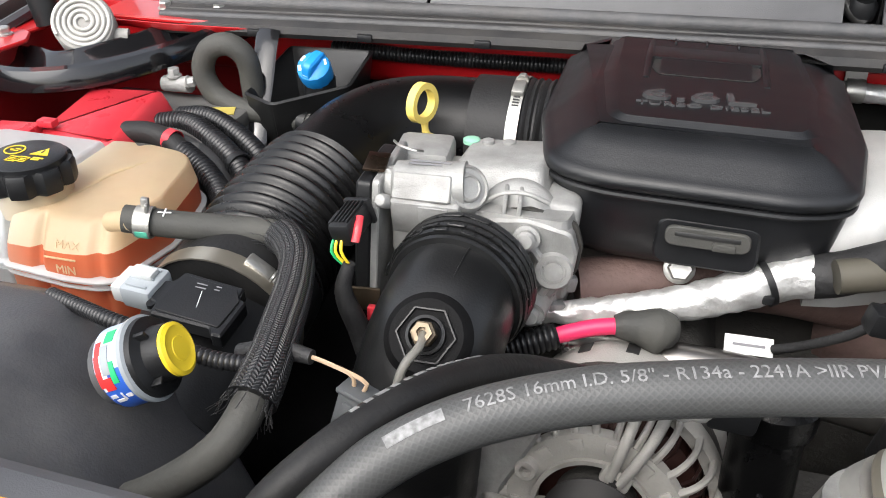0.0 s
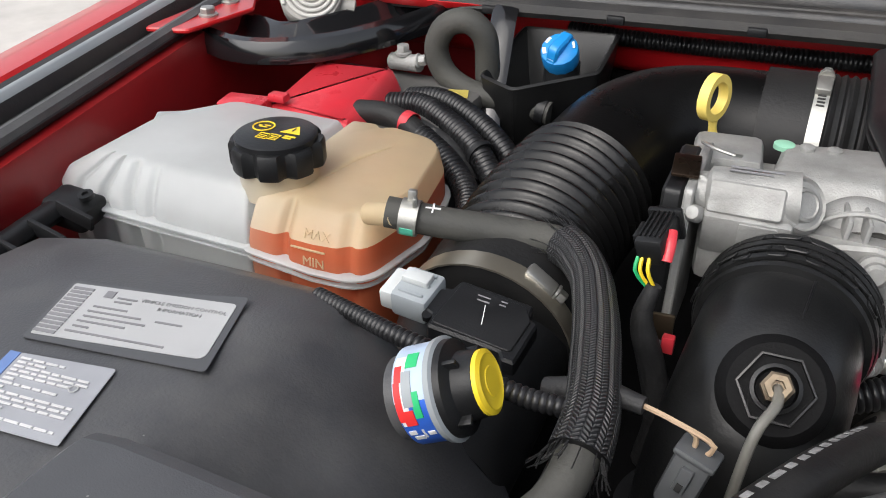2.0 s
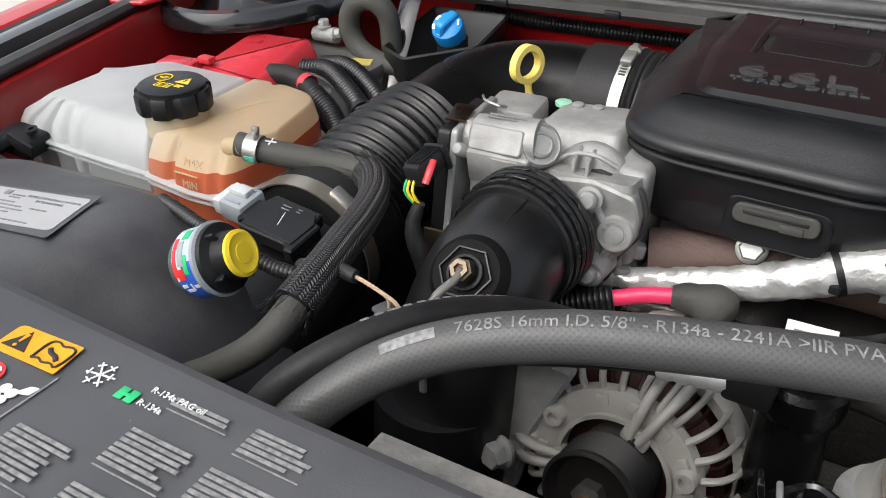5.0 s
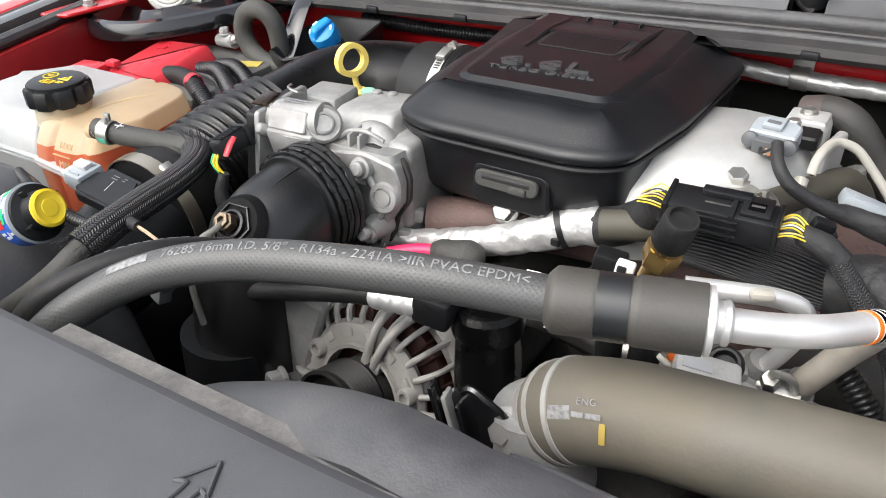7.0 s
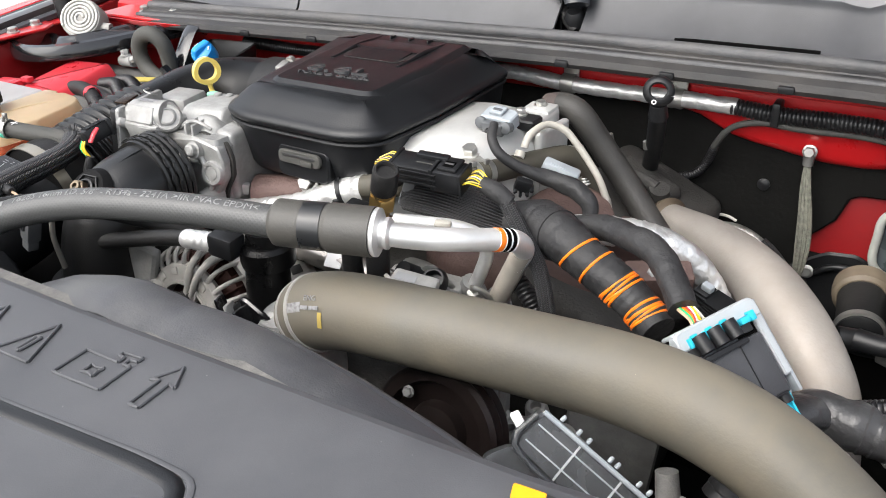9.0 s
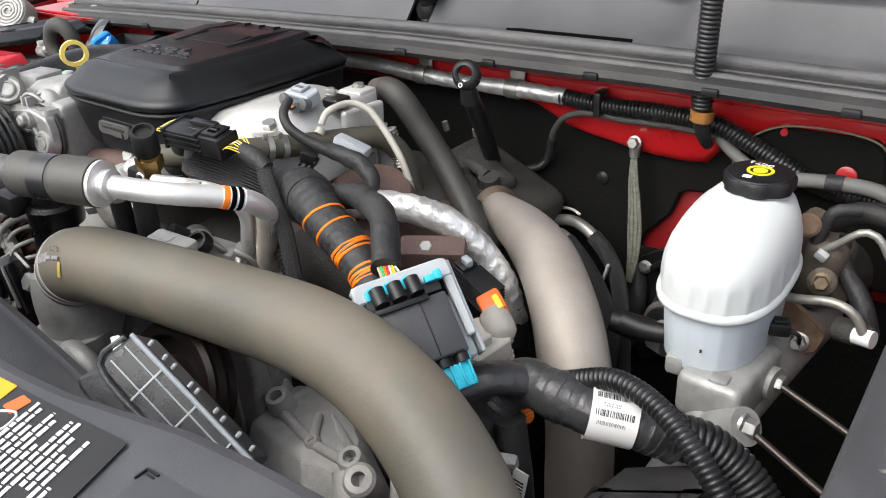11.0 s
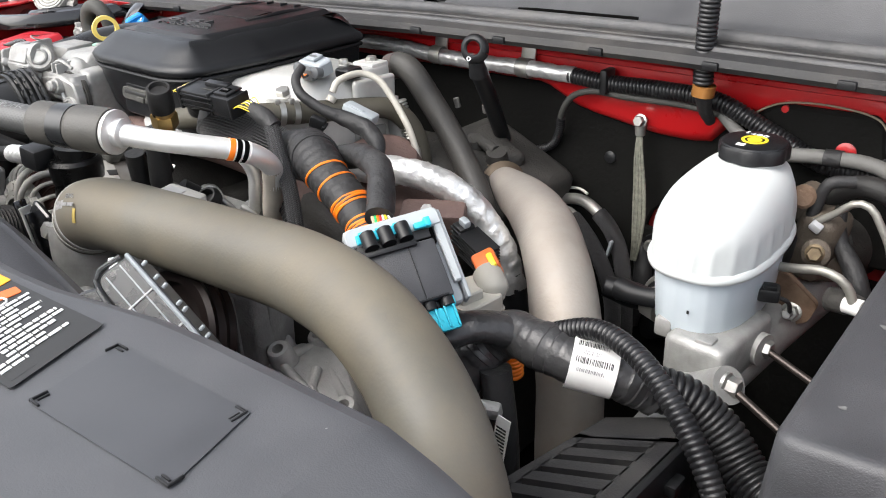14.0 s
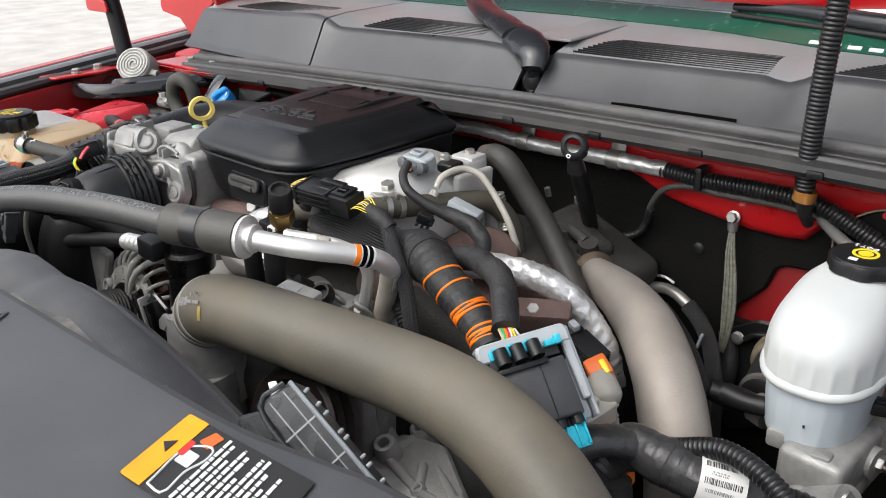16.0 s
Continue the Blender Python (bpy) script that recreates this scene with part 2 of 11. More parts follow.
RED_PL = mat("red plastic", (0.54, 0.026, 0.04), 0.28, vary=0.08, bump=0.1, dirt=0.2, dirt_color=(0.5, 0.2, 0.2), dirt_scale=12)
PINK = mat("pink cable sheath", (0.8, 0.03, 0.12), 0.4)
BLUE = mat("blue plastic", (0.01, 0.23, 0.6), 0.38, vary=0.08)
TEAL = mat("turquoise plastic", (0.02, 0.42, 0.55), 0.42)
YELLOW = mat("yellow plastic", (0.82, 0.6, 0.03), 0.42, vary=0.06)
PALE_YELLOW = mat("pale yellow plastic", (0.85, 0.66, 0.16), 0.4, vary=0.06, dirt=0.2, dirt_color=(0.5, 0.35, 0.1), dirt_scale=30)
ORANGE = mat("orange plastic", (0.62, 0.13, 0.025), 0.42, vary=0.08)
ORANGE_WIRE = mat("orange wire sheath", (0.9, 0.2, 0.01), 0.4)
GREY_PL = mat("grey connector plastic", (0.3, 0.33, 0.35), 0.45, vary=0.1, dirt=0.2, dirt_color=(0.15, 0.14, 0.12), dirt_scale=30)
DARK_GREY = mat("dark grey connector plastic", (0.09, 0.095, 0.1), 0.5)
WHITE_PL = mat("white plastic", (0.78, 0.79, 0.79), 0.4, vary=0.04)
BRASS = mat("brass", (0.62, 0.42, 0.16), 0.3, 1.0, vary=0.15, dirt=0.2, dirt_color=(0.3, 0.2, 0.08), dirt_scale=60)
COPPER = mat("copper windings", (0.035, 0.012, 0.009), 0.45, 0.5)
LABEL = mat("white label", (0.72, 0.72, 0.7), 0.45, vary=0.03)
LABEL_GREY = mat("silver grey label", (0.40, 0.405, 0.41), 0.42, vary=0.1, scale=14)
CLEAR_FILM = mat("dark clear film", (0.062, 0.063, 0.067), 0.34, vary=0.1)
# print black; slots and gaps also get their darkness from this colour
INK = mat("black ink", (0.02, 0.02, 0.02), 0.5)
INK_GREY = mat("grey ink", (0.2, 0.2, 0.21), 0.5)
INK_DARK = mat("faded black ink", (0.24, 0.24, 0.245), 0.5)
PRINT = mat("white print", (0.75, 0.75, 0.75), 0.5)
PRINT_DIM = mat("dim white print", (0.22, 0.22, 0.22), 0.55, vary=0.5, scale=300)
GREEN = mat("green print", (0.02, 0.45, 0.16), 0.5)
RED_PRINT = mat("red print", (0.75, 0.03, 0.03), 0.5)
BLUE_PRINT = mat("blue print", (0.03, 0.12, 0.55), 0.4)
ORANGE_PRINT = mat("orange print", (0.9, 0.36, 0.01), 0.45)
SHELL_WHITE = milky(mat("milky translucent plastic", (0.72, 0.74, 0.74), 0.36, vary=0.12, scale=11, see=0.20, spec=0.45, bump=0.15, bscale=60), 0.45)
SHELL_TAN = milky(mat("stained translucent plastic", (0.78, 0.65, 0.43), 0.32, vary=0.15, scale=10, see=0.18, spec=0.5, dirt=0.4, dirt_color=(0.72, 0.52, 0.28), dirt_scale=11, bump=0.1, bscale=50), 0.45, (0.015, 0.085, (0.74, 0.70, 0.60)))
FLUID = mat("orange coolant", (0.8, 0.12, 0.025), 0.3, vary=0.1, scale=6)
RESERVOIR = mat("white reservoir plastic", (0.54, 0.565, 0.56), 0.36, vary=0.06, scale=12, spec=0.4)
RESERVOIR_LOW = mat("milky reservoir plastic with fluid behind", (0.54, 0.6, 0.64), 0.36, vary=0.05, scale=12, spec=0.4)
LINER_FILL = mat("black lining and unlit bay fill", (0.006, 0.006, 0.0064), 0.85, vary=0.3, scale=14, bump=0.5, bscale=120, spec=0.12)
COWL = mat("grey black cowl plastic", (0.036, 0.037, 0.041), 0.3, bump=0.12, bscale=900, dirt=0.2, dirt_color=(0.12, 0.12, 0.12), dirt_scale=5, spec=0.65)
SEAL = mat("worn seal rubber", (0.018, 0.018, 0.019), 0.5, bump=0.2, bscale=300, dirt=0.35, dirt_color=(0.1, 0.088, 0.075), dirt_scale=10)
# opaque glass colour: the brightness of the reflected sky is painted in
GLASS_GREEN = mat("windscreen in opaque pale colour", (0.72, 0.78, 0.76), 0.05, vary=0.03, coat=1.0)
GREEN_EDGE = mat("dark green frit", (0.012, 0.07, 0.045), 0.25, vary=0.1)
CONCRETE = mat("pale concrete", (0.5, 0.48, 0.45), 0.85, vary=0.2, scale=3, bump=0.3, bscale=60, dirt=0.3, dirt_color=(0.33, 0.31, 0.28), dirt_scale=2)
BRAID_STRAP = mat("tinned braid", (0.22, 0.22, 0.18), 0.55, 0.5, vary=0.35, scale=200, bump=0.8, bscale=700)
CLEAR_GREY = mat("smoky clear plastic", (0.05, 0.053, 0.056), 0.36, vary=0.2, scale=40, see=0.22)
WIRE_WHITE = mat("white wire", (0.7, 0.68, 0.62), 0.45)
WIRE_TAN = mat("tan wire", (0.5, 0.36, 0.24), 0.45)
PALE_TUBE = mat("pale grey tube", (0.42, 0.4, 0.35), 0.45, dirt=0.2, dirt_scale=20)
BRAID = chevron("black braided sleeve", (0.005, 0.005, 0.006), (0.066, 0.067, 0.070), 0.4, 12, 56)
BRAID_FINE = weave("fine black braid", (0.007, 0.007, 0.008), 0.42, 40, 60, 0.9, (0.085, 0.085, 0.088))
BRAID_LEAD = chevron("plaited black lead", (0.006, 0.006, 0.007), (0.075, 0.075, 0.077), 0.45, 9, 60)
BRAID_RIB = weave("ribbed black braid", (0.006, 0.006, 0.007), 0.38, 44, 0.9, 1.0, (0.055, 0.056, 0.058))
HOSE = weave("reinforced rubber hose", (0.056, 0.057, 0.056), 0.42, 22, 30, 0.10, (0.070, 0.071, 0.070))

# ---------------------------------------------------------------- shape helpers


def wloc(ob):
    p = Vector((0, 0, 0))
    while ob:
        p += ob.location
        ob = ob.parent
    return p


def thing(name, loc, label, category, group="", kind=""):
    ob = new(name)
    ob.empty_display_size = 0.02
    ob.location = loc
    return tagged(ob, label, category, group, kind)


def to_mesh(name, bm, material, off, sharp=38):
    bmesh.ops.recalc_face_normals(bm, faces=bm.faces)
    lim = radians(sharp)
    for f in bm.faces:
        f.smooth = True
    for e in bm.edges:
        if len(e.link_faces) == 2 and e.calc_face_angle(0) > lim:
            e.smooth = False
    bm.transform(Matrix.Translation(-off))
    me = bpy.data.meshes.new(name)
    bm.to_mesh(me)
    bm.free()
    me.materials.append(material)
    return me


def part(name, bm, material, parent, label="", sharp=38):
    ob = new(name, to_mesh(name, bm, material, wloc(parent), sharp))
    ob.parent = parent
    return tagged(ob, label)


def solo(name, bm, material, label, category, group="", kind="", sharp=38):
    """A thing that is one mesh, its origin at its lowest middle."""
    co = [v.co for v in bm.verts]
    base = Vector(((min(c.x for c in co) + max(c.x for c in co)) / 2, (min(c.y for c in co) + max(c.y for c in co)) / 2, min(c.z for c in co)))
    ob = new(name, to_mesh(name, bm, material, base, sharp))
    ob.location = base
    return tagged(ob, label, category, group, kind)


def V(*a):
    return Vector(a)


def aim(p, d, up=(0, 0, 1)):
    """A frame at p whose z axis runs along d, and whose y axis lies nearest to up."""
    z = Vector(d).normalized()
    u = Vector(up)
    if abs(z.dot(u.normalized())) > 0.98:
        u = Vector((0, 1, 0))
    x = u.cross(z).normalized()
    y = z.cross(x)
    m = Matrix((x, y, z)).transposed().to_4x4()
    m.translation = Vector(p)
    return m


def basis(p, x, y):
    """A frame at p from a direction along and one up the page."""
    x = Vector(x).normalized()
    z = x.cross(Vector(y)).normalized()
    m = Matrix((x, z.cross(x), z)).transposed().to_4x4()
    m.translation = Vector(p)
    return m


def skewed(p, x, y):
    """A frame at p with the given x and y columns, slanted and scaled as they are."""
    x, y = Vector(x), Vector(y)
    m = Matrix((x, y, x.cross(y).normalized())).transposed().to_4x4()
    m.translation = Vector(p)
    return m


def spline(pts, step):
    """Points along a smooth curve through pts, about step apart."""
    P = [Vector(p) for p in pts]
    if len(P) == 2:
        n = max(2, int((P[1] - P[0]).length / step))
        return [P[0].lerp(P[1], i / n) for i in range(n + 1)]
    P = [2 * P[0] - P[1]] + P + [2 * P[-1] - P[-2]]
    dense = []
    for i in range(1, len(P) - 2):
        a, b, c, d = P[i - 1:i + 3]
        t0, t1 = 0.0, max(1e-6, (b - a).length) ** 0.5
        t2 = t1 + max(1e-6, (c - b).length) ** 0.5
        t3 = t2 + max(1e-6, (d - c).length) ** 0.5
        k = max(4, int((c - b).length / step * 3))
        for j in range(k):
            t = t1 + (t2 - t1) * j / k
            a1 = a * ((t1 - t) / (t1 - t0)) + b * ((t - t0) / (t1 - t0))
            a2 = b * ((t2 - t) / (t2 - t1)) + c * ((t - t1) / (t2 - t1))
            a3 = c * ((t3 - t) / (t3 - t2)) + d * ((t - t2) / (t3 - t2))
            b1 = a1 * ((t2 - t) / (t2 - t0)) + a2 * ((t - t0) / (t2 - t0))
            b2 = a2 * ((t3 - t) / (t3 - t1)) + a3 * ((t - t1) / (t3 - t1))
            dense.append(b1 * ((t2 - t) / (t2 - t1)) + b2 * ((t - t1) / (t2 - t1)))
    dense.append(P[-2])
    length = [0.0]
    for a, b in zip(dense, dense[1:]):
        length.append(length[-1] + (b - a).length)
    n = max(2, int(round(length[-1] / step)))
    out, j = [], 0
    for i in range(n + 1):
        s = length[-1] * i / n
        while j < len(dense) - 2 and length[j + 1] < s:
            j += 1
        span = max(1e-9, length[j + 1] - length[j])
        out.append(dense[j].lerp(dense[j + 1], min(1, max(0, (s - length[j]) / span))))
    return out


def frames(path, up=(0, 0, 1)):
    """Frames along a path (x and y across, z along), carried without twist; y starts nearest to up."""
    out = []
    m = aim(path[0], path[1] - path[0], up)
    x, y = m.col[0].to_3d(), m.col[1].to_3d()
    for i, p in enumerate(path):
        t = (path[min(i + 1, len(path) - 1)] - path[max(i - 1, 0)]).normalized()
        x = (x - t * x.dot(t)).normalized()
        y = t.cross(x)
        out.append((p, x.copy(), y.copy(), t))
    return out


def tube(pts, r, n=20, step=0.008, flat=1.0, caps=True, up=(0, 0, 1), bm=None):
    """A swept tube. r: radius, list along the points (evenly spread), or a function of the length run in metres and the share 0..1."""
    path = spline(pts, step)
    fr = frames(path, up)
    total = sum((b - a).length for a, b in zip(path, path[1:]))
    bm = bm or bmesh.new()
    uv = bm.loops.layers.uv.verify()
    rows, s, runs = [], 0.0, []
    for i, (p, x, y, t) in enumerate(fr):
        if i:
            s += (p - fr[i - 1][0]).length
        k = s / total
        if callable(r):
            rad = r(s, k)
        elif isinstance(r, (list, tuple)):
            q = k * (len(r) - 1)
            a = min(int(q), len(r) - 2)
            rad = r[a] + (r[a + 1] - r[a]) * (q - a)
        else:
            rad = r
        rows.append([bm.verts.new(p + (x * math.cos(a) + y * flat * math.sin(a)) * rad) for a in (2 * math.pi * j / n for j in range(n))])
        runs.append(s)
    for i in range(len(rows) - 1):
        for j in range(n):
            f = bm.faces.new((rows[i][j], rows[i][(j + 1) % n], rows[i + 1][(j + 1) % n], rows[i + 1][j]))
            for lo, (u, v) in zip(f.loops, ((j, i), (j + 1, i), (j + 1, i + 1), (j, i + 1))):
                lo[uv].uv = (2 * math.pi * u / n, runs[v] / 0.02)
    if caps:
        bm.faces.new(rows[0][::-1])
        bm.faces.new(rows[-1])
    return bm


def rings(base, amp, pitch):
    """A radius that swells in rounded rings."""
    return lambda s, k: base + amp * (abs(math.sin(math.pi * s / pitch)) ** 0.6 - 0.5)


def corrugated(pts, r, pitch=0.0045, amp=0.0016, n=16, bm=None):
    return tube(pts, rings(r, amp, pitch), n=n, step=pitch / 5, bm=bm)


def lathe(profile, m, n=32, bm=None, wave=None):
    """A turned shape: (radius, height) pairs from bottom to top, about the z axis of frame m. wave(angle): factor on the radius."""
    bm = bm or bmesh.new()
    rows = []
    for r, z in profile:
        rows.append([bm.verts.new(m @ V(r * (wave(2 * math.pi * j / n) if wave else 1) * math.cos(2 * math.pi * j / n), r * (wave(2 * math.pi * j / n) if wave else 1) * math.sin(2 * math.pi * j / n), z)) for j in range(n)])
    for a, b in zip(rows, rows[1:]):
        for j in range(n):
            bm.faces.new((a[j], a[(j + 1) % n], b[(j + 1) % n], b[j]))
    bm.faces.new(rows[0][::-1])
    bm.faces.new(rows[-1])
    return bm


def crumple(bm, amp, size, ridge=False, seed=0):
    """Pushes a skin in and out along its normals: soft dents, or sharp folds with ridge."""
    bm.normal_update()
    off = V(seed * 3.1, seed * 7.7, seed * 1.3)
    pushed = []
    for v in bm.verts:
        h = noise.noise(v.co / size + off)
        pushed.append(v.co + v.normal * (1 - 3 * abs(h) if ridge else h) * amp)
    for v, p in zip(bm.verts, pushed):
        v.co = p
    return bm


def taped(r, lap=0.016, step=0.0011):
    """A radius with the overlapping turns of wound tape."""
    return lambda s, k: (r if not isinstance(r, (list, tuple)) else float(np.interp(k, np.linspace(0, 1, len(r)), r))) + step * (0.5 - (s / lap) % 1) + 0.0004 * math.sin(s * 700)


def ringlathe(profile, m, n=32, bm=None, start=0.0, end=2 * math.pi):
    """A turned ring from a closed (radius, height) section."""
    bm = bm or bmesh.new()
    full = abs(end - start - 2 * math.pi) < 1e-6
    k = n if full else n + 1
    rows = [[bm.verts.new(m @ V(r * math.cos(start + (end - start) * j / n), r * math.sin(start + (end - start) * j / n), z)) for r, z in profile] for j in range(k)]
    q = len(profile)
    for j in range(n):
        a, b = rows[j], rows[(j + 1) % k]
        for i in range(q):
            bm.faces.new((a[i], a[(i + 1) % q], b[(i + 1) % q], b[i]))
    if not full:
        bm.faces.new(rows[0])
        bm.faces.new(rows[-1][::-1])
    return bm


def box(size, m, bevel=0.002, seg=2, bm=None):
    """A box with rounded edges, centred in frame m."""
    tmp = bmesh.new()
    bmesh.ops.create_cube(tmp, size=1.0)
    bmesh.ops.scale(tmp, vec=size, verts=tmp.verts)
    if bevel:
        bmesh.ops.bevel(tmp, geom=tmp.edges[:] + tmp.verts[:], offset=min(bevel, min(size) * 0.45), segments=seg, affect="EDGES", profile=0.5)
    tmp.transform(m)
    return tmp if bm is None else merge(bm, tmp)


def merge(bm, other):
    me = bpy.data.meshes.new("joined")
    other.to_mesh(me)
    other.free()
    bm.from_mesh(me)
    bpy.data.meshes.remove(me)
    return bm


def at(x, y, z, rx=0, ry=0, rz=0):
    return pose(x, y, z, rx, ry, rz)


def rounded(corners, n=5):
    """An outline from corners (x, y, radius), each rounded."""
    out, k = [], len(corners)
    for i, (x, y, r) in enumerate(corners):
        p = V(x, y)
        a = V(*corners[i - 1][:2]) - p
        b = V(*corners[(i + 1) % k][:2]) - p
        if r <= 0:
            out.append(p)
            continue
        la, lb = a.length, b.length
        a, b = a / la, b / lb
        half = math.acos(max(-1, min(1, a.dot(b)))) / 2
        d = min(r / math.tan(half), la * 0.49, lb * 0.49)
        p0, p1 = p + a * d, p + b * d
        for j in range(n + 1):
            t = j / n
            out.append(p0 * (1 - t) ** 2 + p * 2 * t * (1 - t) + p1 * t ** 2)
    return out


def inset(outline, d):
    """The outline drawn in by d (out: minus), for rounded outlines that run counter-clockwise."""
    k, out = len(outline), []
    for i, p in enumerate(outline):
        t = (outline[(i + 1) % k] - outline[i - 1]).normalized()
        out.append(p + V(-t.y, t.x) * d)
    return out


def stack(levels, m=None, bm=None):
    """A solid from outlines at heights: (outline, z) or (outline, function of x and y)."""
    bm = bm or bmesh.new()
    m = m or Matrix()
    rows = [[bm.verts.new(m @ V(p.x, p.y, z(p.x, p.y) if callable(z) else z)) for p in o] for o, z in levels]
    k = len(rows[0])
    for a, b in zip(rows, rows[1:]):
        for j in range(k):
            bm.faces.new((a[j], a[(j + 1) % k], b[(j + 1) % k], b[j]))
    bm.faces.new(rows[0][::-1])
    bm.faces.new(rows[-1])
    return bm


def slab(outline, z0, z1, m=None, bevel=0.0015, bm=None):
    """A plate of an outline with softened top and bottom edges."""
    if z1 - z0 < 2.2 * bevel:
        return stack([(outline, z0), (outline, z1)], m, bm)
    o = inset(outline, bevel)
    return stack([(o, z0), (outline, z0 + bevel), (outline, z1 - bevel), (o, z1)], m, bm)


def loft(sections, bm=None, close=True, caps=True):
    """A skin over sections with equal counts of points."""
    bm = bm or bmesh.new()
    rows = [[bm.verts.new(p) for p in s] for s in sections]
    k = len(rows[0])
    for a, b in zip(rows, rows[1:]):
        for j in range(k if close else k - 1):
            bm.faces.new((a[j], a[(j + 1) % k], b[(j + 1) % k], b[j]))
    if caps and close:
        bm.faces.new(rows[0][::-1])
        bm.faces.new(rows[-1])
    return bm


def sheet(path, thick, x0, x1, bend=None, n=24, bm=None):
    """A long formed sheet: a section of (y, z) points, thick metres strong, drawn from x0 to x1. bend(x): shift in y and z."""
    sec = [V(*p) for p in path]
    nor = []
    for i in range(len(sec)):
        t = (sec[min(i + 1, len(sec) - 1)] - sec[max(i - 1, 0)]).normalized()
        nor.append(V(-t.y, t.x))
    loop = sec + [p - q * thick for p, q in zip(reversed(sec), reversed(nor))]
    rows = []
    for i in range(n + 1):
        x = x0 + (x1 - x0) * i / n
        dy, dz = bend(x) if bend else (0, 0)
        rows.append([V(x, p.x + dy, p.y + dz) for p in loop])
    return loft(rows, bm)


def hexhead(p, d, af, h, washer=1.25, bm=None):
    """A flanged hexagon bolt head at p, looking along d."""
    m = aim(p, d)
    r = af / math.sqrt(3)
    bm = lathe([(r * washer, 0), (r * washer, h * 0.2), (r * 0.95, h * 0.32)], m, 20, bm)
    return lathe([(r, h * 0.25), (r, h * 0.88), (r * 0.86, h)], m, 6, bm)


def lettering(text, size, m, depth=0.0003, bend=None, bm=None):
    """Raised or printed writing: starts at the frame's origin, x along, y up the page."""
    cu = bpy.data.curves.new("writing", "FONT")
    cu.body, cu.size, cu.extrude, cu.resolution_u = text, size, depth, 2
    ob = bpy.data.objects.new("writing", cu)
    scene.collection.objects.link(ob)
    me = bpy.data.meshes.new_from_object(ob.evaluated_get(bpy.context.evaluated_depsgraph_get()))
    bpy.data.objects.remove(ob)
    bpy.data.curves.remove(cu)
    tmp = bmesh.new()
    tmp.from_mesh(me)
    bpy.data.meshes.remove(me)
    if bend:
        bmesh.ops.subdivide_edges(tmp, edges=[e for e in tmp.edges if e.calc_length() > 0.004], cuts=2)
        for v in tmp.verts:
            v.co = bend(v.co)
    else:
        tmp.transform(m)
    return tmp if bm is None else merge(bm, tmp)


def bars(rows, m, h, depth=0.0004, bm=None):
    """Lines of unreadable print as plain bars: (x0, x1, y) along the page, h high."""
    bm = bm or bmesh.new()
    for x0, x1, y in rows:
        box((x1 - x0, h, depth), m @ Matrix.Translation(((x0 + x1) / 2, y, depth / 2)), 0, bm=bm)
    return bm


def flat(outline, m, depth=0.0004, bm=None):
    return stack([(outline, 0), (outline, depth)], m, bm)


def bolt(p, d, af=0.010, h=0.007, parent=None, material=None, name="bolt"):
    return part(name, hexhead(p, d, af, h), material or STEEL, parent)


def band(p, d, r, w, t, parent, material=None, name="clamp_band", n=36):
    """A worm clamp's band round an axis."""
    m = aim(p, d)
    return part(name, ringlathe([(r, -w / 2), (r + t, -w / 2), (r + t, w / 2), (r, w / 2)], m, n), material or STEEL, parent)


def along(x, table):
    return float(np.interp(x, [a for a, _ in table], [b for _, b in table]))


def ribbon(x0, x1, section, thick, n=40, bm=None):
    """A long formed sheet whose (y, z) section changes along x."""
    rows = []
    for i in range(n + 1):
        x = x0 + (x1 - x0) * i / n
        sec = [V(*p) for p in section(x)]
        back = []
        for k in range(len(sec)):
            t = (sec[min(k + 1, len(sec) - 1)] - sec[max(k - 1, 0)]).normalized()
            back.append(sec[k] - V(-t.y, t.x) * thick)
        rows.append([V(x, p.x, p.y) for p in sec + back[::-1]])
    return loft(rows, bm)
BOOT = mat("gloss black rubber boot", (0.007, 0.0072, 0.0075), 0.33, bump=0.1, bscale=500, vary=0.1, dirt=0.2, dirt_color=(0.04, 0.039, 0.038), dirt_scale=18, spec=0.5)
DUCT = mat("satin black intake rubber", (0.0035, 0.0035, 0.0037), 0.28, bump=0.1, bscale=500, vary=0.1, dirt=0.15, dirt_color=(0.015, 0.015, 0.0145), dirt_scale=18, spec=0.22)
# flat black whose colour carries the dark of holes; also for black bands
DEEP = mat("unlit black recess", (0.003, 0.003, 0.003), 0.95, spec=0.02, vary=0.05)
FUSE = mat("scuffed black fuse box plastic", (0.042, 0.043, 0.047), 0.46, bump=0.2, bscale=900, dirt=0.35, dirt_color=(0.1, 0.1, 0.105), dirt_scale=9, speck=0.1, speck_color=(0.14, 0.14, 0.14), speck_scale=120)
PALE_CAST = mat("sandy grey casting", (0.5, 0.495, 0.475), 0.5, 0.35, vary=0.2, scale=35, bump=0.35, bscale=500, dirt=0.45, dirt_color=(0.16, 0.15, 0.135), dirt_scale=20)
FELT = mat("grimy grey felt", (0.0065, 0.0065, 0.006), 0.85, vary=0.35, scale=9, bump=0.5, bscale=140, dirt=0.4, dirt_color=(0.014, 0.0135, 0.012), dirt_scale=8, spec=0.12)
BELLOWS = mat("gloss ribbed rubber", (0.005, 0.005, 0.0053), 0.22, bump=0.1, bscale=300, dirt=0.15, dirt_color=(0.035, 0.035, 0.033), dirt_scale=14, spec=0.34)
DUSTY_ALU = mat("dusty aluminium line", (0.42, 0.385, 0.33), 0.6, 0.3, vary=0.2, scale=40, dirt=0.4, dirt_color=(0.3, 0.26, 0.21), dirt_scale=30)
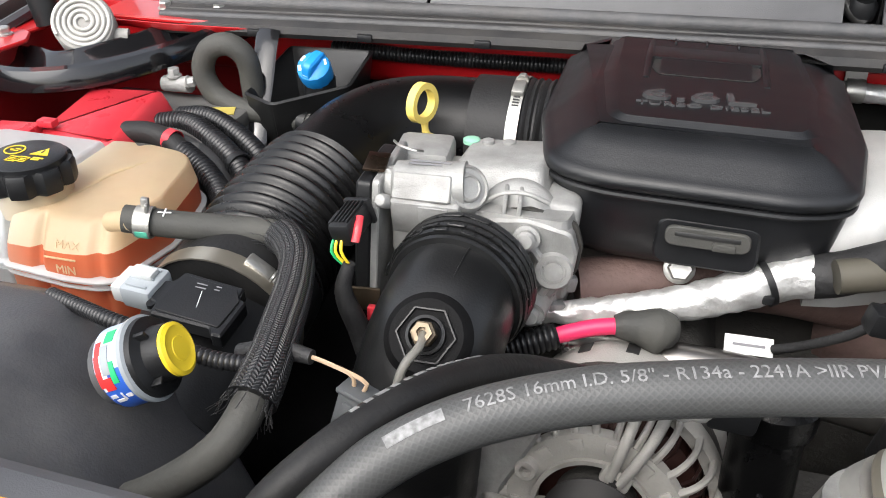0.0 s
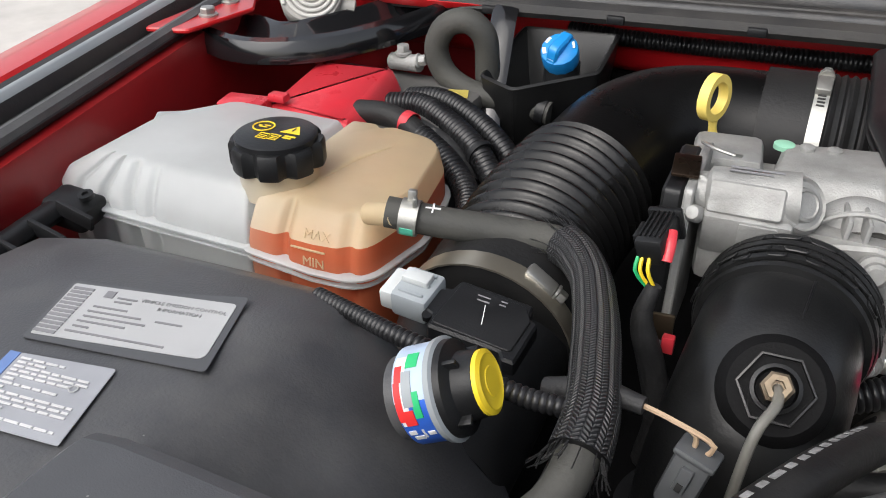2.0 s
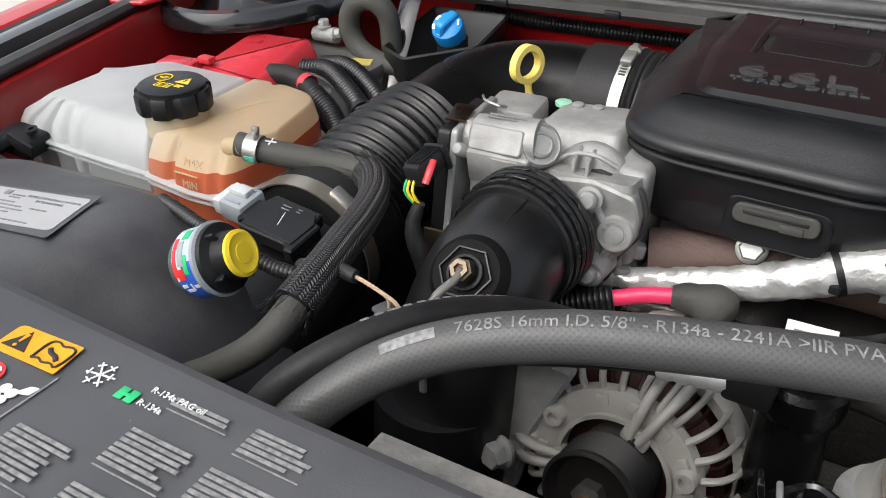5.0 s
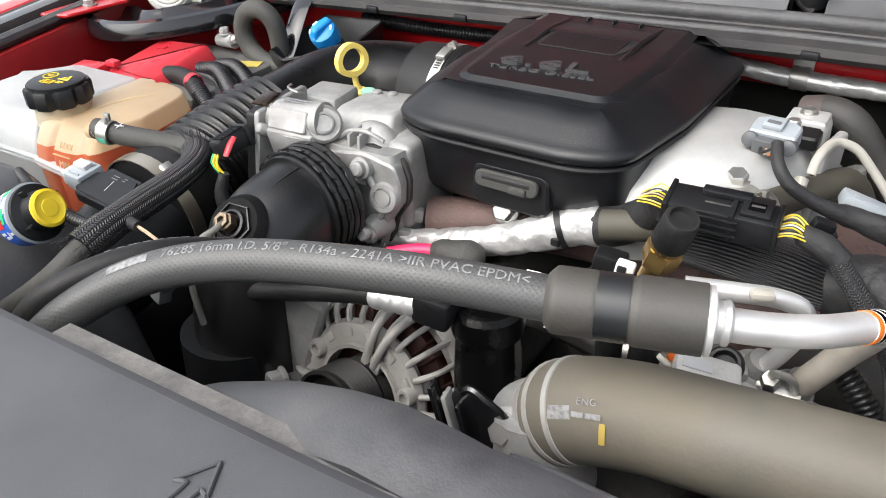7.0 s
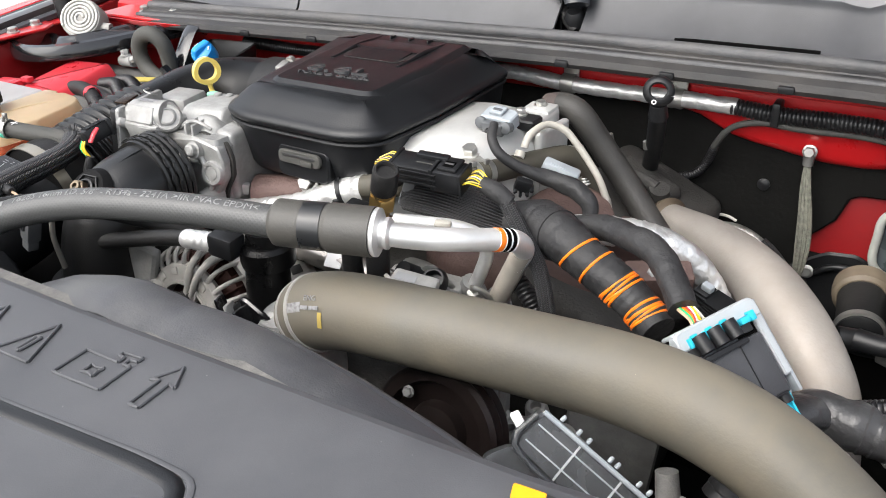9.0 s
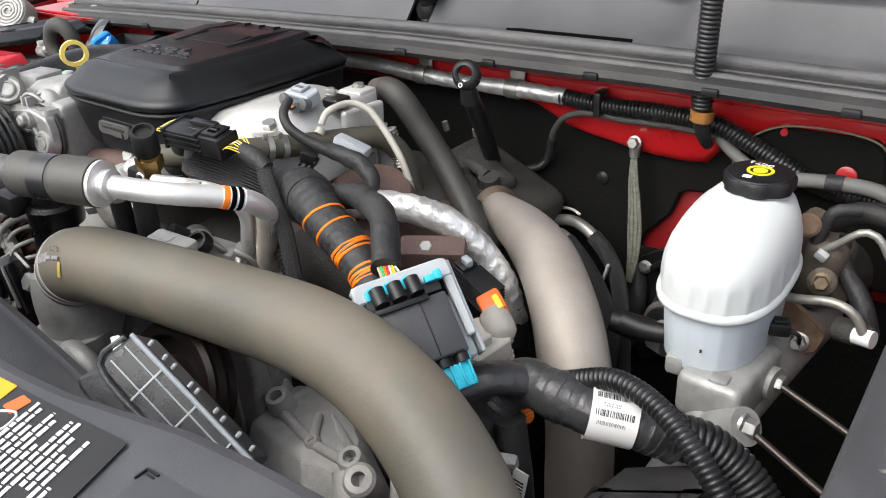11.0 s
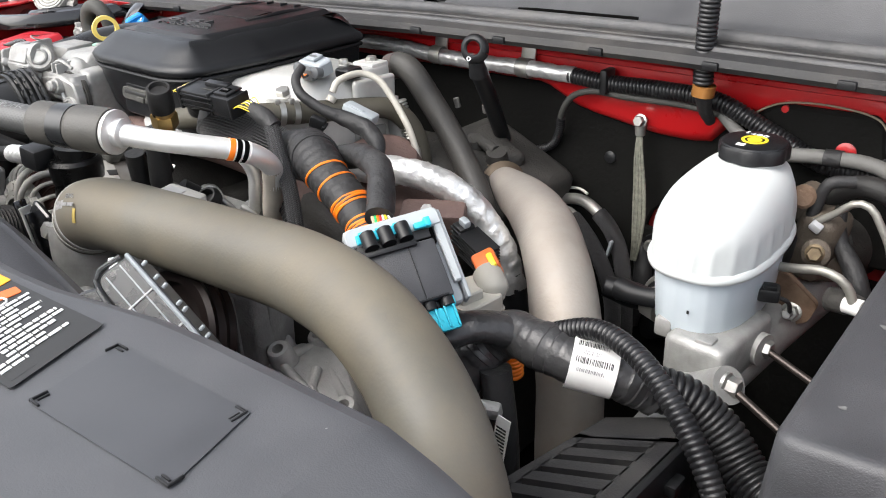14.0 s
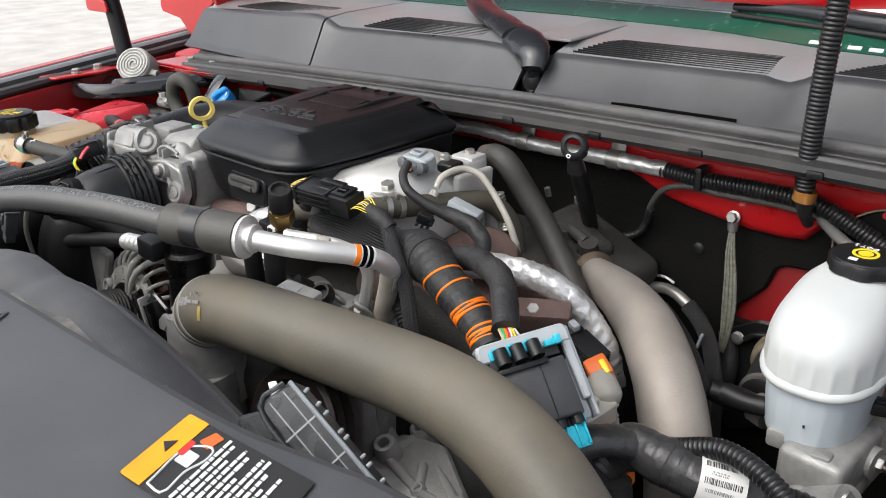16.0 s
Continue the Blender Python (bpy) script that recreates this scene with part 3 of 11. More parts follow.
MATT = mat("matt black rubber", (0.006, 0.006, 0.0064), 0.7, vary=0.2, bump=0.2, bscale=500, spec=0.12)

# ---------------------------------------------------------------- body of the truck round the bay
solo("ground", slab([V(-3000, -3000), V(3000, -3000), V(3000, 3000), V(-3000, 3000)], -0.3, 0.0, bevel=0), CONCRETE, "pale dry concrete yard under the truck", "ground", kind="structure")


def fender(side):
    """Front wing: inner wall, channel with seal and rounded outer skin, running from front to rear."""
    s = side
    f = thing("fender", (s * 0.9, 0, 0.6), "glossy red front wing with black seal channel" if s < 0 else "red front wing on the brake side of the bay", "fender", kind="structure")
    inner, seal, bead, line, outer = [], [], [], [], []
    for y in (-0.95, -0.5, -0.25, 0.0, 0.2, 0.4, 0.56, 0.75):
        x, z = (-0.88 - 0.12 * (y - 0.2), 1.12 + 0.056 * (y - 0.2)) if s < 0 else (0.905 - 0.01 * max(0, 0.3 - y), 1.09 + 0.094 * y)
        q = lambda *a: V(x + s * a[0], y, z + a[1])
        inner.append([q(-0.03, -0.65), q(-0.012, -0.25), q(-0.012, -0.03), q(-0.008, -0.018), q(0.012, -0.018), q(0.012, -0.024), q(-0.004, -0.03), q(-0.004, -0.65)])
        seal.append([q(0.004, -0.017), q(0.0, -0.010), q(0.006, -0.003), q(0.016, -0.004), q(0.022, -0.012), q(0.036, -0.012), q(0.040, 0.0), q(0.046, 0.007), q(0.056, 0.009), q(0.063, 0.005), q(0.064, -0.01), q(0.03, -0.02)])
        bead.append([q(0.001, -0.009), q(0.002, -0.003), q(0.008, 0.0005), q(0.014, -0.001), q(0.016, -0.006), q(0.008, -0.008)])
        line.append([q(0.041, 0.001), q(0.044, 0.0068), q(0.0465, 0.0085), q(0.048, 0.0085), q(0.046, 0.003)])
        outer.append([q(0.062, -0.02), q(0.062, 0.003), q(0.068, 0.008), q(0.09, 0.008), q(0.125, 0.0), q(0.16, -0.03), q(0.19, -0.08), q(0.2, -0.5), q(0.195, -0.5), q(0.185, -0.08), q(0.15, -0.036), q(0.11, -0.006)])
    part("inner_panel", loft(inner), RED_IN, f, "darker rougher red inner wing panel")
    part("seal_channel", loft(seal), SEAL, f, "black rubber seal channel along the wing")
    part("seal_bead", loft(bead), DUSTY, f, "dusty soft rubber bead")
    # grey strip paints the highlight that runs along the black seal
    part("seal_line", loft(line), GREY_PL, f, "pale line on the seal, its highlight put into the colour")
    part("outer_skin", loft(outer), RED, f, "glossy red outer skin")
    if s < 0:
        part("folded_lip", loft([[V(-0.822 - 0.12 * y + dx, y, 1.088 + 0.056 * y + dz) for dx, dz in ((-0.03, 0.0), (-0.01, 0.004), (w, -0.006), (w + 0.002, -0.011), (-0.01, -0.003))] for y, w in ((-0.32, -0.004), (-0.24, -0.002), (-0.19, -0.009), (-0.15, -0.006), (-0.10, -0.002), (-0.075, -0.012), (-0.055, -0.017))]), RED, f, "bent red flange under the seal")
    return f


fender(-1)
fender(1)
# no real opening: the hole's darkness is the disc's own colour
hole = thing("wing_hole", (-0.885, 0.35, 1.02), "black disc painted as an unlit oval drain hole in the red inner wing", "hole", kind="structure")
part("hole_disc", lathe([(0.5, 0.0), (0.5, 0.5), (0.42, 0.8)], basis((-0.8935, 0.350, 1.022), (0.12, 1, 0), (-0.04, 0, 1)) @ Matrix.Diagonal((0.019, 0.040, 0.002, 1)), 28), DEEP, hole)
lf = thing("wing_bracket", (-0.85, 0.27, 1.1), "red painted bracket bolted to the inner wing", "bracket")
part("plate", slab(rounded([(-0.915, 0.21, 0.006), (-0.868, 0.222, 0.008), (-0.853, 0.312, 0.010), (-0.870, 0.340, 0.008), (-0.915, 0.352, 0.006)]), 1.114, 1.119), RED, lf)
part("rear_flange", slab(rounded([(-0.915, 0.345, 0.006), (-0.88, 0.340, 0.008), (-0.86, 0.43, 0.008), (-0.915, 0.44, 0.006)]), 1.112, 1.117), RED, lf)
for x, y in ((-0.889, 0.319), (-0.880, 0.270)):
    bolt((x, y, 1.119), (0, 0, 1), 0.014, 0.009, lf)
cb_ = thing("cowl_bracket", (-0.70, 0.44, 1.12), "red painted flange bolted under the cowl", "bracket")
part("plate", slab(rounded([(-0.83, 0.405, 0.01), (-0.72, 0.408, 0.01), (-0.60, 0.420, 0.01), (-0.566, 0.440, 0.012), (-0.575, 0.475, 0.01), (-0.83, 0.475, 0.01)]), 1.120, 1.1255), RED, cb_)
part("lip", ribbon(-0.825, -0.575, lambda x: [(0.402 + 0.09 * max(0, x + 0.72) , 1.122), (0.404 + 0.09 * max(0, x + 0.72), 1.117), (0.408 + 0.09 * max(0, x + 0.72), 1.113)], 0.0015, 12), RED, cb_)
for x, y in ((-0.756, 0.446), (-0.684, 0.448), (-0.629, 0.456)):
    bolt((x, y, 1.1255), (0, -0.1, 1), 0.014, 0.010, cb_)

# firewall: red bulkhead with a stepped flange and black insulation in front of it
STEP = [(-0.9, 1.045), (-0.25, 1.05), (-0.2, 1.078), (0.2, 1.078), (0.26, 1.05), (0.36, 1.035), (0.43, 1.035), (0.47, 1.08), (0.9, 1.08)]
fw = thing("firewall", (0, 0.53, 0.5), "red bulkhead behind the engine", "firewall", kind="structure")
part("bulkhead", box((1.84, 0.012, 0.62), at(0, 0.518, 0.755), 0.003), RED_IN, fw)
part("flange", ribbon(-0.88, 0.9, lambda x: [(0.53, 1.128), (0.495, 1.124), (0.489, 1.120), (0.487, 1.112), (0.487, along(x, STEP) + 0.008), (0.491, along(x, STEP)), (0.515, along(x, STEP) - 0.012), (0.5155, along(x, STEP) - 0.03)], 0.002, 80), RED, fw, "red stepped flange under the cowl")
part("seam", sheet([(0.4865, 1.117), (0.484, 1.115), (0.484, 1.111), (0.4865, 1.109)], 0.001, -0.7, 0.85), RED, fw)
for x in (-0.66, 0.29, 0.52):
    part("weld_stud", lathe([(0.007, 0), (0.007, 0.004), (0.004, 0.006), (0.004, 0.012)], aim((x, 0.487, 1.09), (0, -1, 0)), 14), RED, fw)
ins = thing("insulation_mat", (0.1, 0.50, 0.5), "black felt sound insulation on the bulkhead", "insulation")
FRONT = Matrix.Translation((0, 0.5115, 0)) @ Matrix.Rotation(radians(90), 4, "X")
# lower right of the mat is added: black over red that lies in shade
part("mat", slab(rounded([(-0.6, 0.45, 0.02), (0.86, 0.45, 0.02), (0.86, 0.905, 0.01), (0.355, 0.90, 0.004), (0.363, 0.922, 0.004), (0.392, 0.953, 0.006), (0.403, 0.984, 0.006), (0.413, 0.990, 0.006), (0.505, 0.994, 0.008), (0.505, 1.07, 0.008), (0.45, 1.065, 0.01), (0.43, 1.05, 0.01), (0.40, 1.026, 0.01), (0.36, 1.03, 0.02), (0.26, 1.045, 0.03), (0.2, 1.072, 0.03), (-0.25, 1.072, 0.02), (-0.27, 1.04, 0.01), (-0.6, 1.036, 0.02)], 4), 0, 0.010, FRONT, 0.003), FELT, ins)
MAT2 = Matrix.Translation((0, 0.486, 0)) @ Matrix.Rotation(radians(90), 4, "X")
part("mat", slab(rounded([(0.470, 0.93, 0.01), (0.90, 0.93, 0.02), (0.90, 1.015, 0.01), (0.632, 1.02, 0.01), (0.622, 1.085, 0.012), (0.61, 1.095, 0.01), (0.51, 1.094, 0.02), (0.472, 1.066, 0.02)], 4), -0.024, 0.010, MAT2, 0.004), FELT, ins, "black felt flap with pale edge")
part("mat_edge", tube([(0.472, 0.475, 1.03), (0.472, 0.475, 1.06), (0.512, 0.475, 1.0945), (0.608, 0.475, 1.0955), (0.6225, 0.475, 1.084), (0.6325, 0.475, 1.022)], 0.0012, 6, 0.004), mat("pale felt edge", (0.2, 0.17, 0.12), 0.8), ins)
for x, z in ((0.30, 0.985), (0.62, 1.01)):
    part("retainer", lathe([(0.008, 0), (0.008, 0.003), (0.004, 0.005)], aim((x, 0.502, z), (0, -1, 0.1)), 16), BLACK, ins)
pl = thing("body_plug", (0.60, 0.52, 1.05), "round red plug in the bulkhead insulation", "plug")
part("disc", lathe([(0.0105, 0), (0.0105, 0.002), (0.009, 0.0028)], aim((0.588, 0.4755, 1.054), (0, -1, 0.1))), RED, pl)
gr = solo("grommet", ringlathe([(0.016, 0), (0.032, 0), (0.032, 0.008), (0.027, 0.014), (0.019, 0.014), (0.016, 0.008)], aim((0.654, 0.487, 1.072), (0, -1, 0.1)), 28), RUBBER, "black rubber grommet in the bulkhead", "grommet")

# second disc, its black standing for an unlit opening
hole = solo("drain_hole", lathe([(0.034, 0), (0.034, 0.002), (0.03, 0.0025)], aim((-0.9155, 0.37, 1.01), (1, 0, 0)), 28), INK, "black disc painted as an unlit oval opening in the inner wing", "opening", kind="structure")

# inner floor of the bay, engine mass and front wall: deep shade put into black
solo("bay_floor", box((1.84, 1.6, 0.03), at(0, -0.2, 0.46), 0.004), LINER_FILL, "black floor closing the engine bay, shade put into its colour", "floor", kind="structure")
solo("front_wall", box((1.7, 0.06, 0.62), at(0, -0.62, 0.77), 0.006), LINER_FILL, "black wall closing the bay at the front, shade put into its colour", "wall", kind="structure")
wr = solo("bay_side_block", box((0.34, 0.9, 0.45), at(0.88, 0.1, 0.68), 0.05, 4), LINER_FILL, "black block closing the bay on the brake side", "liner", kind="structure")
# added black block hides red paint where the bay lies in shade
solo("bay_side_block", box((0.54, 0.50, 0.40), at(-0.60, 0.25, 0.72), 0.05, 4), LINER_FILL, "added black block that gives the battery side its shade", "liner", kind="structure")
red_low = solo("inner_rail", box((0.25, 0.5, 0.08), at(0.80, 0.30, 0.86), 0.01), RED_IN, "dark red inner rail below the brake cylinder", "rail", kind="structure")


# cowl: seal lip, black face with vents, and the windscreen's foot
LIP = [(-0.75, 1.107), (-0.55, 1.115), (-0.3, 1.124), (0.06, 1.134), (0.4, 1.137), (0.95, 1.132)]
BASE = [(-0.80, 1.158), (-0.72, 1.156), (-0.35, 1.146), (0.02, 1.160), (0.2, 1.170), (0.5, 1.173), (0.98, 1.17)]
TOP = [(-0.80, 1.216), (-0.76, 1.218), (-0.46, 1.229), (-0.43, 1.224), (-0.40, 1.211), (-0.1, 1.217), (0.055, 1.211), (0.35, 1.214), (0.372, 1.209), (0.385, 1.209), (0.41, 1.223), (0.98, 1.222)]


def lip(dy, dz):
    return [(x, 0.41 + dy, along(x, LIP) + dz) for x in np.linspace(-0.75, 0.95, 18)]


cs = thing("cowl_seal", (0, 0.43, 1.1), "weathered black rubber seal along the cowl", "seal")
part("lip", ribbon(-0.75, 0.95, lambda x: [(0.412, along(x, LIP)), (0.408, along(x, LIP) + 0.006), (0.410, along(x, LIP) + 0.014), (0.420, along(x, LIP) + 0.019), (0.445, along(x, LIP) + 0.024), (0.475, along(x, BASE) - 0.004)], 0.003), SEAL, cs)
part("lower_web", ribbon(-0.75, 0.95, lambda x: [(0.425, along(x, LIP) + 0.006), (0.46, along(x, LIP) - 0.002), (0.50, 1.122), (0.53, 1.122)], 0.002), SEAL, cs)
WORN = mat("pale worn rubber", (0.05, 0.051, 0.054), 0.55, vary=0.4, scale=14, bump=0.3, bscale=160, dirt=0.55, dirt_color=(0.14, 0.132, 0.125), dirt_scale=24)
part("bulb", tube(lip(0.045, 0.027), 0.008, 14, 0.03), WORN, cs, "worn rounded rubber bead")
part("bead", tube(lip(0.014, 0.0185), 0.0045, 10, 0.03), WORN, cs)
part("bead", tube(lip(0.028, 0.0215), 0.003, 10, 0.03), SEAL, cs)
for x in np.arange(-0.62, 0.9, 0.135):
    part("clip", box((0.018, 0.007, 0.009), at(x, 0.4085, along(x, LIP) + 0.006), 0.002), BLACK, cs)

cw = thing("cowl", (0, 0.6, 1.15), "grey-black plastic cowl with louvred vents", "cowl")


FOOT = [(-0.9, 0.70), (-0.5, 0.735), (-0.07, 0.735), (0.2, 0.71), (0.39, 0.645), (0.7, 0.60), (0.98, 0.58)]


def cowl_section(x):
    b, t = along(x, BASE), along(x, TOP)
    return [(0.462, b - 0.006), (0.470, b), (0.476, b + 0.004), (0.513, t - 0.007), (0.518, t - 0.002), (0.526, t + 0.001), (0.57, t + 0.006 + (1.222 - t) * 0.6), (along(x, FOOT) - 0.003, 1.230)]


# paler copy of the cowl plastic: grazing sky reflection put into the colour
COWL_SKYLIT = mat("grey cowl plastic with sky sheen in its colour", (0.21, 0.215, 0.222), 0.32, vary=0.12, scale=8, bump=0.1, bscale=900, dirt=0.25, dirt_color=(0.28, 0.28, 0.275), dirt_scale=6, spec=0.7)
for name, x0, x1, n in (("left", -0.80, -0.432, 16), ("middle", -0.428, 0.012, 16), ("right", 0.05, 0.98, 62)):
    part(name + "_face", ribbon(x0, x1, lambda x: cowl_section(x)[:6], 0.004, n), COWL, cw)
    part(name + "_top", ribbon(x0, x1, lambda x: cowl_section(x)[5:], 0.004, n), COWL_SKYLIT, cw, "cowl top, sky sheen put into its pale grey")
# unseen black backing, added to block bright gaps in the cowl
part("plenum", box((1.74, 0.17, 0.065), at(0.09, 0.605, 1.1625), 0.004), LINER_FILL, cw, "added black backing box under the cowl")
part("wiper_well", sheet([(0.462, 1.150), (0.48, 1.152), (0.56, 1.158), (0.66, 1.20)], 0.004, 0.01, 0.053), BLACK, cw, "dark well round the wiper spindle")
for x in (0.0115, 0.0505):
    part("well_side", box((0.003, 0.16, 0.06), at(x, 0.58, 1.18), 0), BLACK, cw)
part("bridge", box((0.07, 0.20, 0.004), at(0.031, 0.638, 1.2275), 0.001), COWL_SKYLIT, cw)
# black strips paint the shaded gaps between the pale vent slats
for x0, x1 in ((-0.70, -0.46), (-0.345, -0.095), (0.075, 0.352), (0.425, 0.74)):
    for i in range(11):
        y = 0.531 + i * 0.0060
        a, b = x0 + i * 0.0042, x1 - i * 0.0005
        t = along((a + b) / 2, TOP)
        zz = t + 0.001 + (0.005 + (1.222 - t) * 0.6) * min(1, (y - 0.526) / 0.044) + max(0, y - 0.57) * 0.02
        part("vent_gap", box((b - a, 0.0014, 0.003), at((a + b) / 2, y, zz + 0.0005, 5), 0.0006, 1), BLACK, cw)
part("seam_strip", ribbon(0.178, 0.345, lambda x: [(0.4585, along(x, BASE) - 0.010), (0.4620, along(x, BASE) - 0.004), (0.4670, along(x, BASE) + 0.0015)], 0.002, 14), DEEP, cw, "black foam strip on the cowl face")

ws = thing("windscreen", (0, 0.8, 1.2), "windscreen with dark green shaded border, pale sky put into its colour", "windscreen", kind="structure")
part("glass", ribbon(-0.85, 0.85, lambda x: [(along(x, FOOT), 1.228), (along(x, FOOT) + 0.02, 1.240), (along(x, FOOT) + 0.9, 1.86)], 0.006, 30), GLASS_GREEN, ws)
part("border", ribbon(-0.8, 0.85, lambda x: [(along(x, FOOT) - 0.004, 1.2315), (along(x, FOOT) + 0.018, 1.2435), (along(x, FOOT) + 0.030, 1.2515)], 0.002, 40), GREEN_EDGE, ws, "dark green painted border")
part("border", ribbon(0.22, 0.85, lambda x: [(along(x, FOOT) + 0.026, 1.252), (along(x, FOOT) + 0.038, 1.260)], 0.002, 20), GREEN_EDGE, ws, "dark green painted border")
part("moulding", ribbon(-0.06, 0.24, lambda x: [(along(x, FOOT) + 0.032, 1.2545), (along(x, FOOT) + 0.05, 1.2675)], 0.002, 14), GREY_PL, ws, "grey moulding behind the border")
for i in range(14):
    xx = 0.36 + i * 0.026
    part("border_dash", box((0.016, 0.006, 0.0015), at(xx, along(xx, FOOT) + 0.001, 1.2355, 28), 0), PRINT, ws)
cab = thing("cab", (0, 1.6, 0.9), "plain red cab shell behind the windscreen", "cab", kind="structure")
part("roof", box((1.76, 1.45, 0.05), at(0, 2.34, 1.885), 0.02), RED, cab)
part("rear_wall", box((1.76, 0.06, 1.45), at(0, 3.06, 1.2), 0.02), RED, cab)
for sx in (-0.88, 0.88):
    part("side_wall", slab(rounded([(0.80, 0.4, 0.03), (3.06, 0.4, 0.03), (3.06, 1.88, 0.05), (1.62, 1.88, 0.05), (0.80, 1.26, 0.03)]), -0.02, 0.02, Matrix.Translation((sx, 0, 0)) @ Matrix(((0, 0, 1, 0), (1, 0, 0, 0), (0, 1, 0, 0), (0, 0, 0, 1))), 0.005), RED, cab)


wi = thing("windscreen_wiper", (0.03, 0.5, 1.155), "black wiper with arm folded to the windscreen", "wiper")
part("spindle", lathe([(0.015, 0), (0.015, 0.012), (0.010, 0.02)], aim((0.032, 0.505, 1.165), (0, -0.4, 1))), BLACK, wi)
SATIN = mat("satin black arm", (0.020, 0.022, 0.026), 0.25, vary=0.1)
part("head", tube([(0.044, 0.478, 1.196), (0.038, 0.490, 1.212), (0.012, 0.51, 1.222), (-0.02, 0.53, 1.228)], [0.016, 0.025, 0.027, 0.025], 16, 0.005, 0.55), SATIN, wi)
part("arm", tube([(-0.018, 0.529, 1.229), (-0.07, 0.565, 1.236), (-0.124, 0.60, 1.241), (-0.27, 0.72, 1.262)], [0.0255, 0.025, 0.024, 0.016], 16, 0.01, 0.5), SATIN, wi)
part("link", tube([(0.036, 0.495, 1.158), (0.02, 0.50, 1.17), (0.0, 0.53, 1.195)], 0.007, 10), RUBBER, wi)
bl = part("blade", tube([(0.215, 0.735, 1.262), (0.30, 0.715, 1.265), (0.45, 0.665, 1.262), (0.66, 0.63, 1.256)], [0.006, 0.012, 0.013, 0.010], 10, 0.02), SATIN, wi)
part("rubber", tube([(0.215, 0.728, 1.252), (0.45, 0.656, 1.250), (0.66, 0.622, 1.245)], 0.004, 8, 0.02), RUBBER, bl)

# raised bonnet, hinges and stay
hd = thing("hood", (0, 0.72, 1.26), "raised red bonnet with black lining", "hood", kind="structure")
hm = at(0, 0.70, 1.285, -76)
part("outer_skin", box((1.74, 1.25, 0.02), hm @ Matrix.Translation((0, -0.625, 0.045)), 0.01), RED, hd)
part("lining", box((1.70, 1.16, 0.02), hm @ Matrix.Translation((0, -0.62, 0.02)), 0.01), LINER_FILL, hd)
part("rear_edge", box((1.7, 0.05, 0.03), hm @ Matrix.Translation((0, -0.005, 0.022)), 0.008), RED, hd)
for s in (-1, 1):
    h = part("hinge_arm", tube([(s * 0.795, 0.56, 1.18), (s * 0.795, 0.66, 1.24)], 0.006, 8), RED, hd)
    part("lower_leaf", slab(rounded([(0.50, 1.12, 0.01), (0.62, 1.14, 0.01), (0.60, 1.22, 0.015), (0.55, 1.20, 0.015)]), -0.004, 0.004, Matrix.Translation((s * 0.80, 0, 0)) @ Matrix(((0, 0, 1, 0), (1, 0, 0, 0), (0, 1, 0, 0), (0, 0, 0, 1)))), RED, h)
    part("upper_leaf", slab(rounded([(0.55, 1.17, 0.01), (0.62, 1.17, 0.01), (0.70, 1.28, 0.015), (0.52, 1.36, 0.015)]), -0.004, 0.004, Matrix.Translation((s * 0.79, 0, 0)) @ Matrix(((0, 0, 1, 0), (1, 0, 0, 0), (0, 1, 0, 0), (0, 0, 0, 1)))), RED, h)
part("hinge_plate", slab(rounded([(-1.02, 1.195, 0.01), (-1.02, 1.217, 0.01), (-0.90, 1.226, 0.02), (-0.81, 1.229, 0.006), (-0.862, 1.203, 0.012), (-0.893, 1.14, 0.01), (-0.905, 1.14, 0.01), (-0.952, 1.184, 0.012)]), -0.004, 0.004, Matrix.Translation((0, 0.56, 0)) @ Matrix.Rotation(radians(90), 4, "X"), 0.002), RED, hd, "red pressed hinge plate")
st = thing("bonnet_stay", (-0.81, 0.4, 1.12), "black gas strut of the bonnet", "strut")
part("tube", tube([(-0.865, 0.37, 1.120), (-0.89, 0.37, 1.245), (-0.90, 0.36, 1.30)], 0.0165, 14), BLACK, st)
part("bracket", slab(rounded([(-0.93, 1.215, 0.01), (-0.85, 1.215, 0.01), (-0.86, 1.235, 0.01), (-0.93, 1.26, 0.01)]), 0, 0.006, Matrix.Translation((0, 0.345, 0.01)) @ Matrix.Rotation(radians(90), 4, "X"), 0.001), RED, st, "red bracket on the strut")
part("rod", tube([(-0.90, 0.36, 1.30), (-0.93, 0.31, 1.5)], 0.006, 10), STEEL, st)

# coiled felt stop, black brace over the wing
co = thing("spiral_bumper", (-0.80, 0.35, 1.105), "off-white coiled rubber bumper on the wing brace", "bumper")
m = aim((-0.8085, 0.357, 1.126), (0.42, -0.70, 0.55)) @ Matrix.Scale(1.28, 4)
bm = bmesh.new()
tube([m @ V((0.004 + 0.0046 * a / 6.283) * math.cos(a), (0.004 + 0.0046 * a / 6.283) * math.sin(a), 0.010) for a in np.arange(0, 6.283 * 4.6, 0.35)], 0.0021, 8, 0.002, bm=bm)
part("coil", bm, mat("off white rubber coil", (0.5, 0.49, 0.46), 0.6), co)
part("core", lathe([(0.0255, -0.022), (0.027, -0.018), (0.027, 0.007), (0.0255, 0.009)], m), mat("off white foam", (0.3, 0.29, 0.27), 0.7), co)
part("stem", tube([(-0.79, 0.365, 1.115), (-0.765, 0.375, 1.112)], 0.008, 10), mat("aged rubber", (0.3, 0.29, 0.27), 0.7), co)
br = thing("wing_brace", (-0.75, 0.28, 1.08), "gloss black bent sheet brace from wing to bulkhead", "brace")
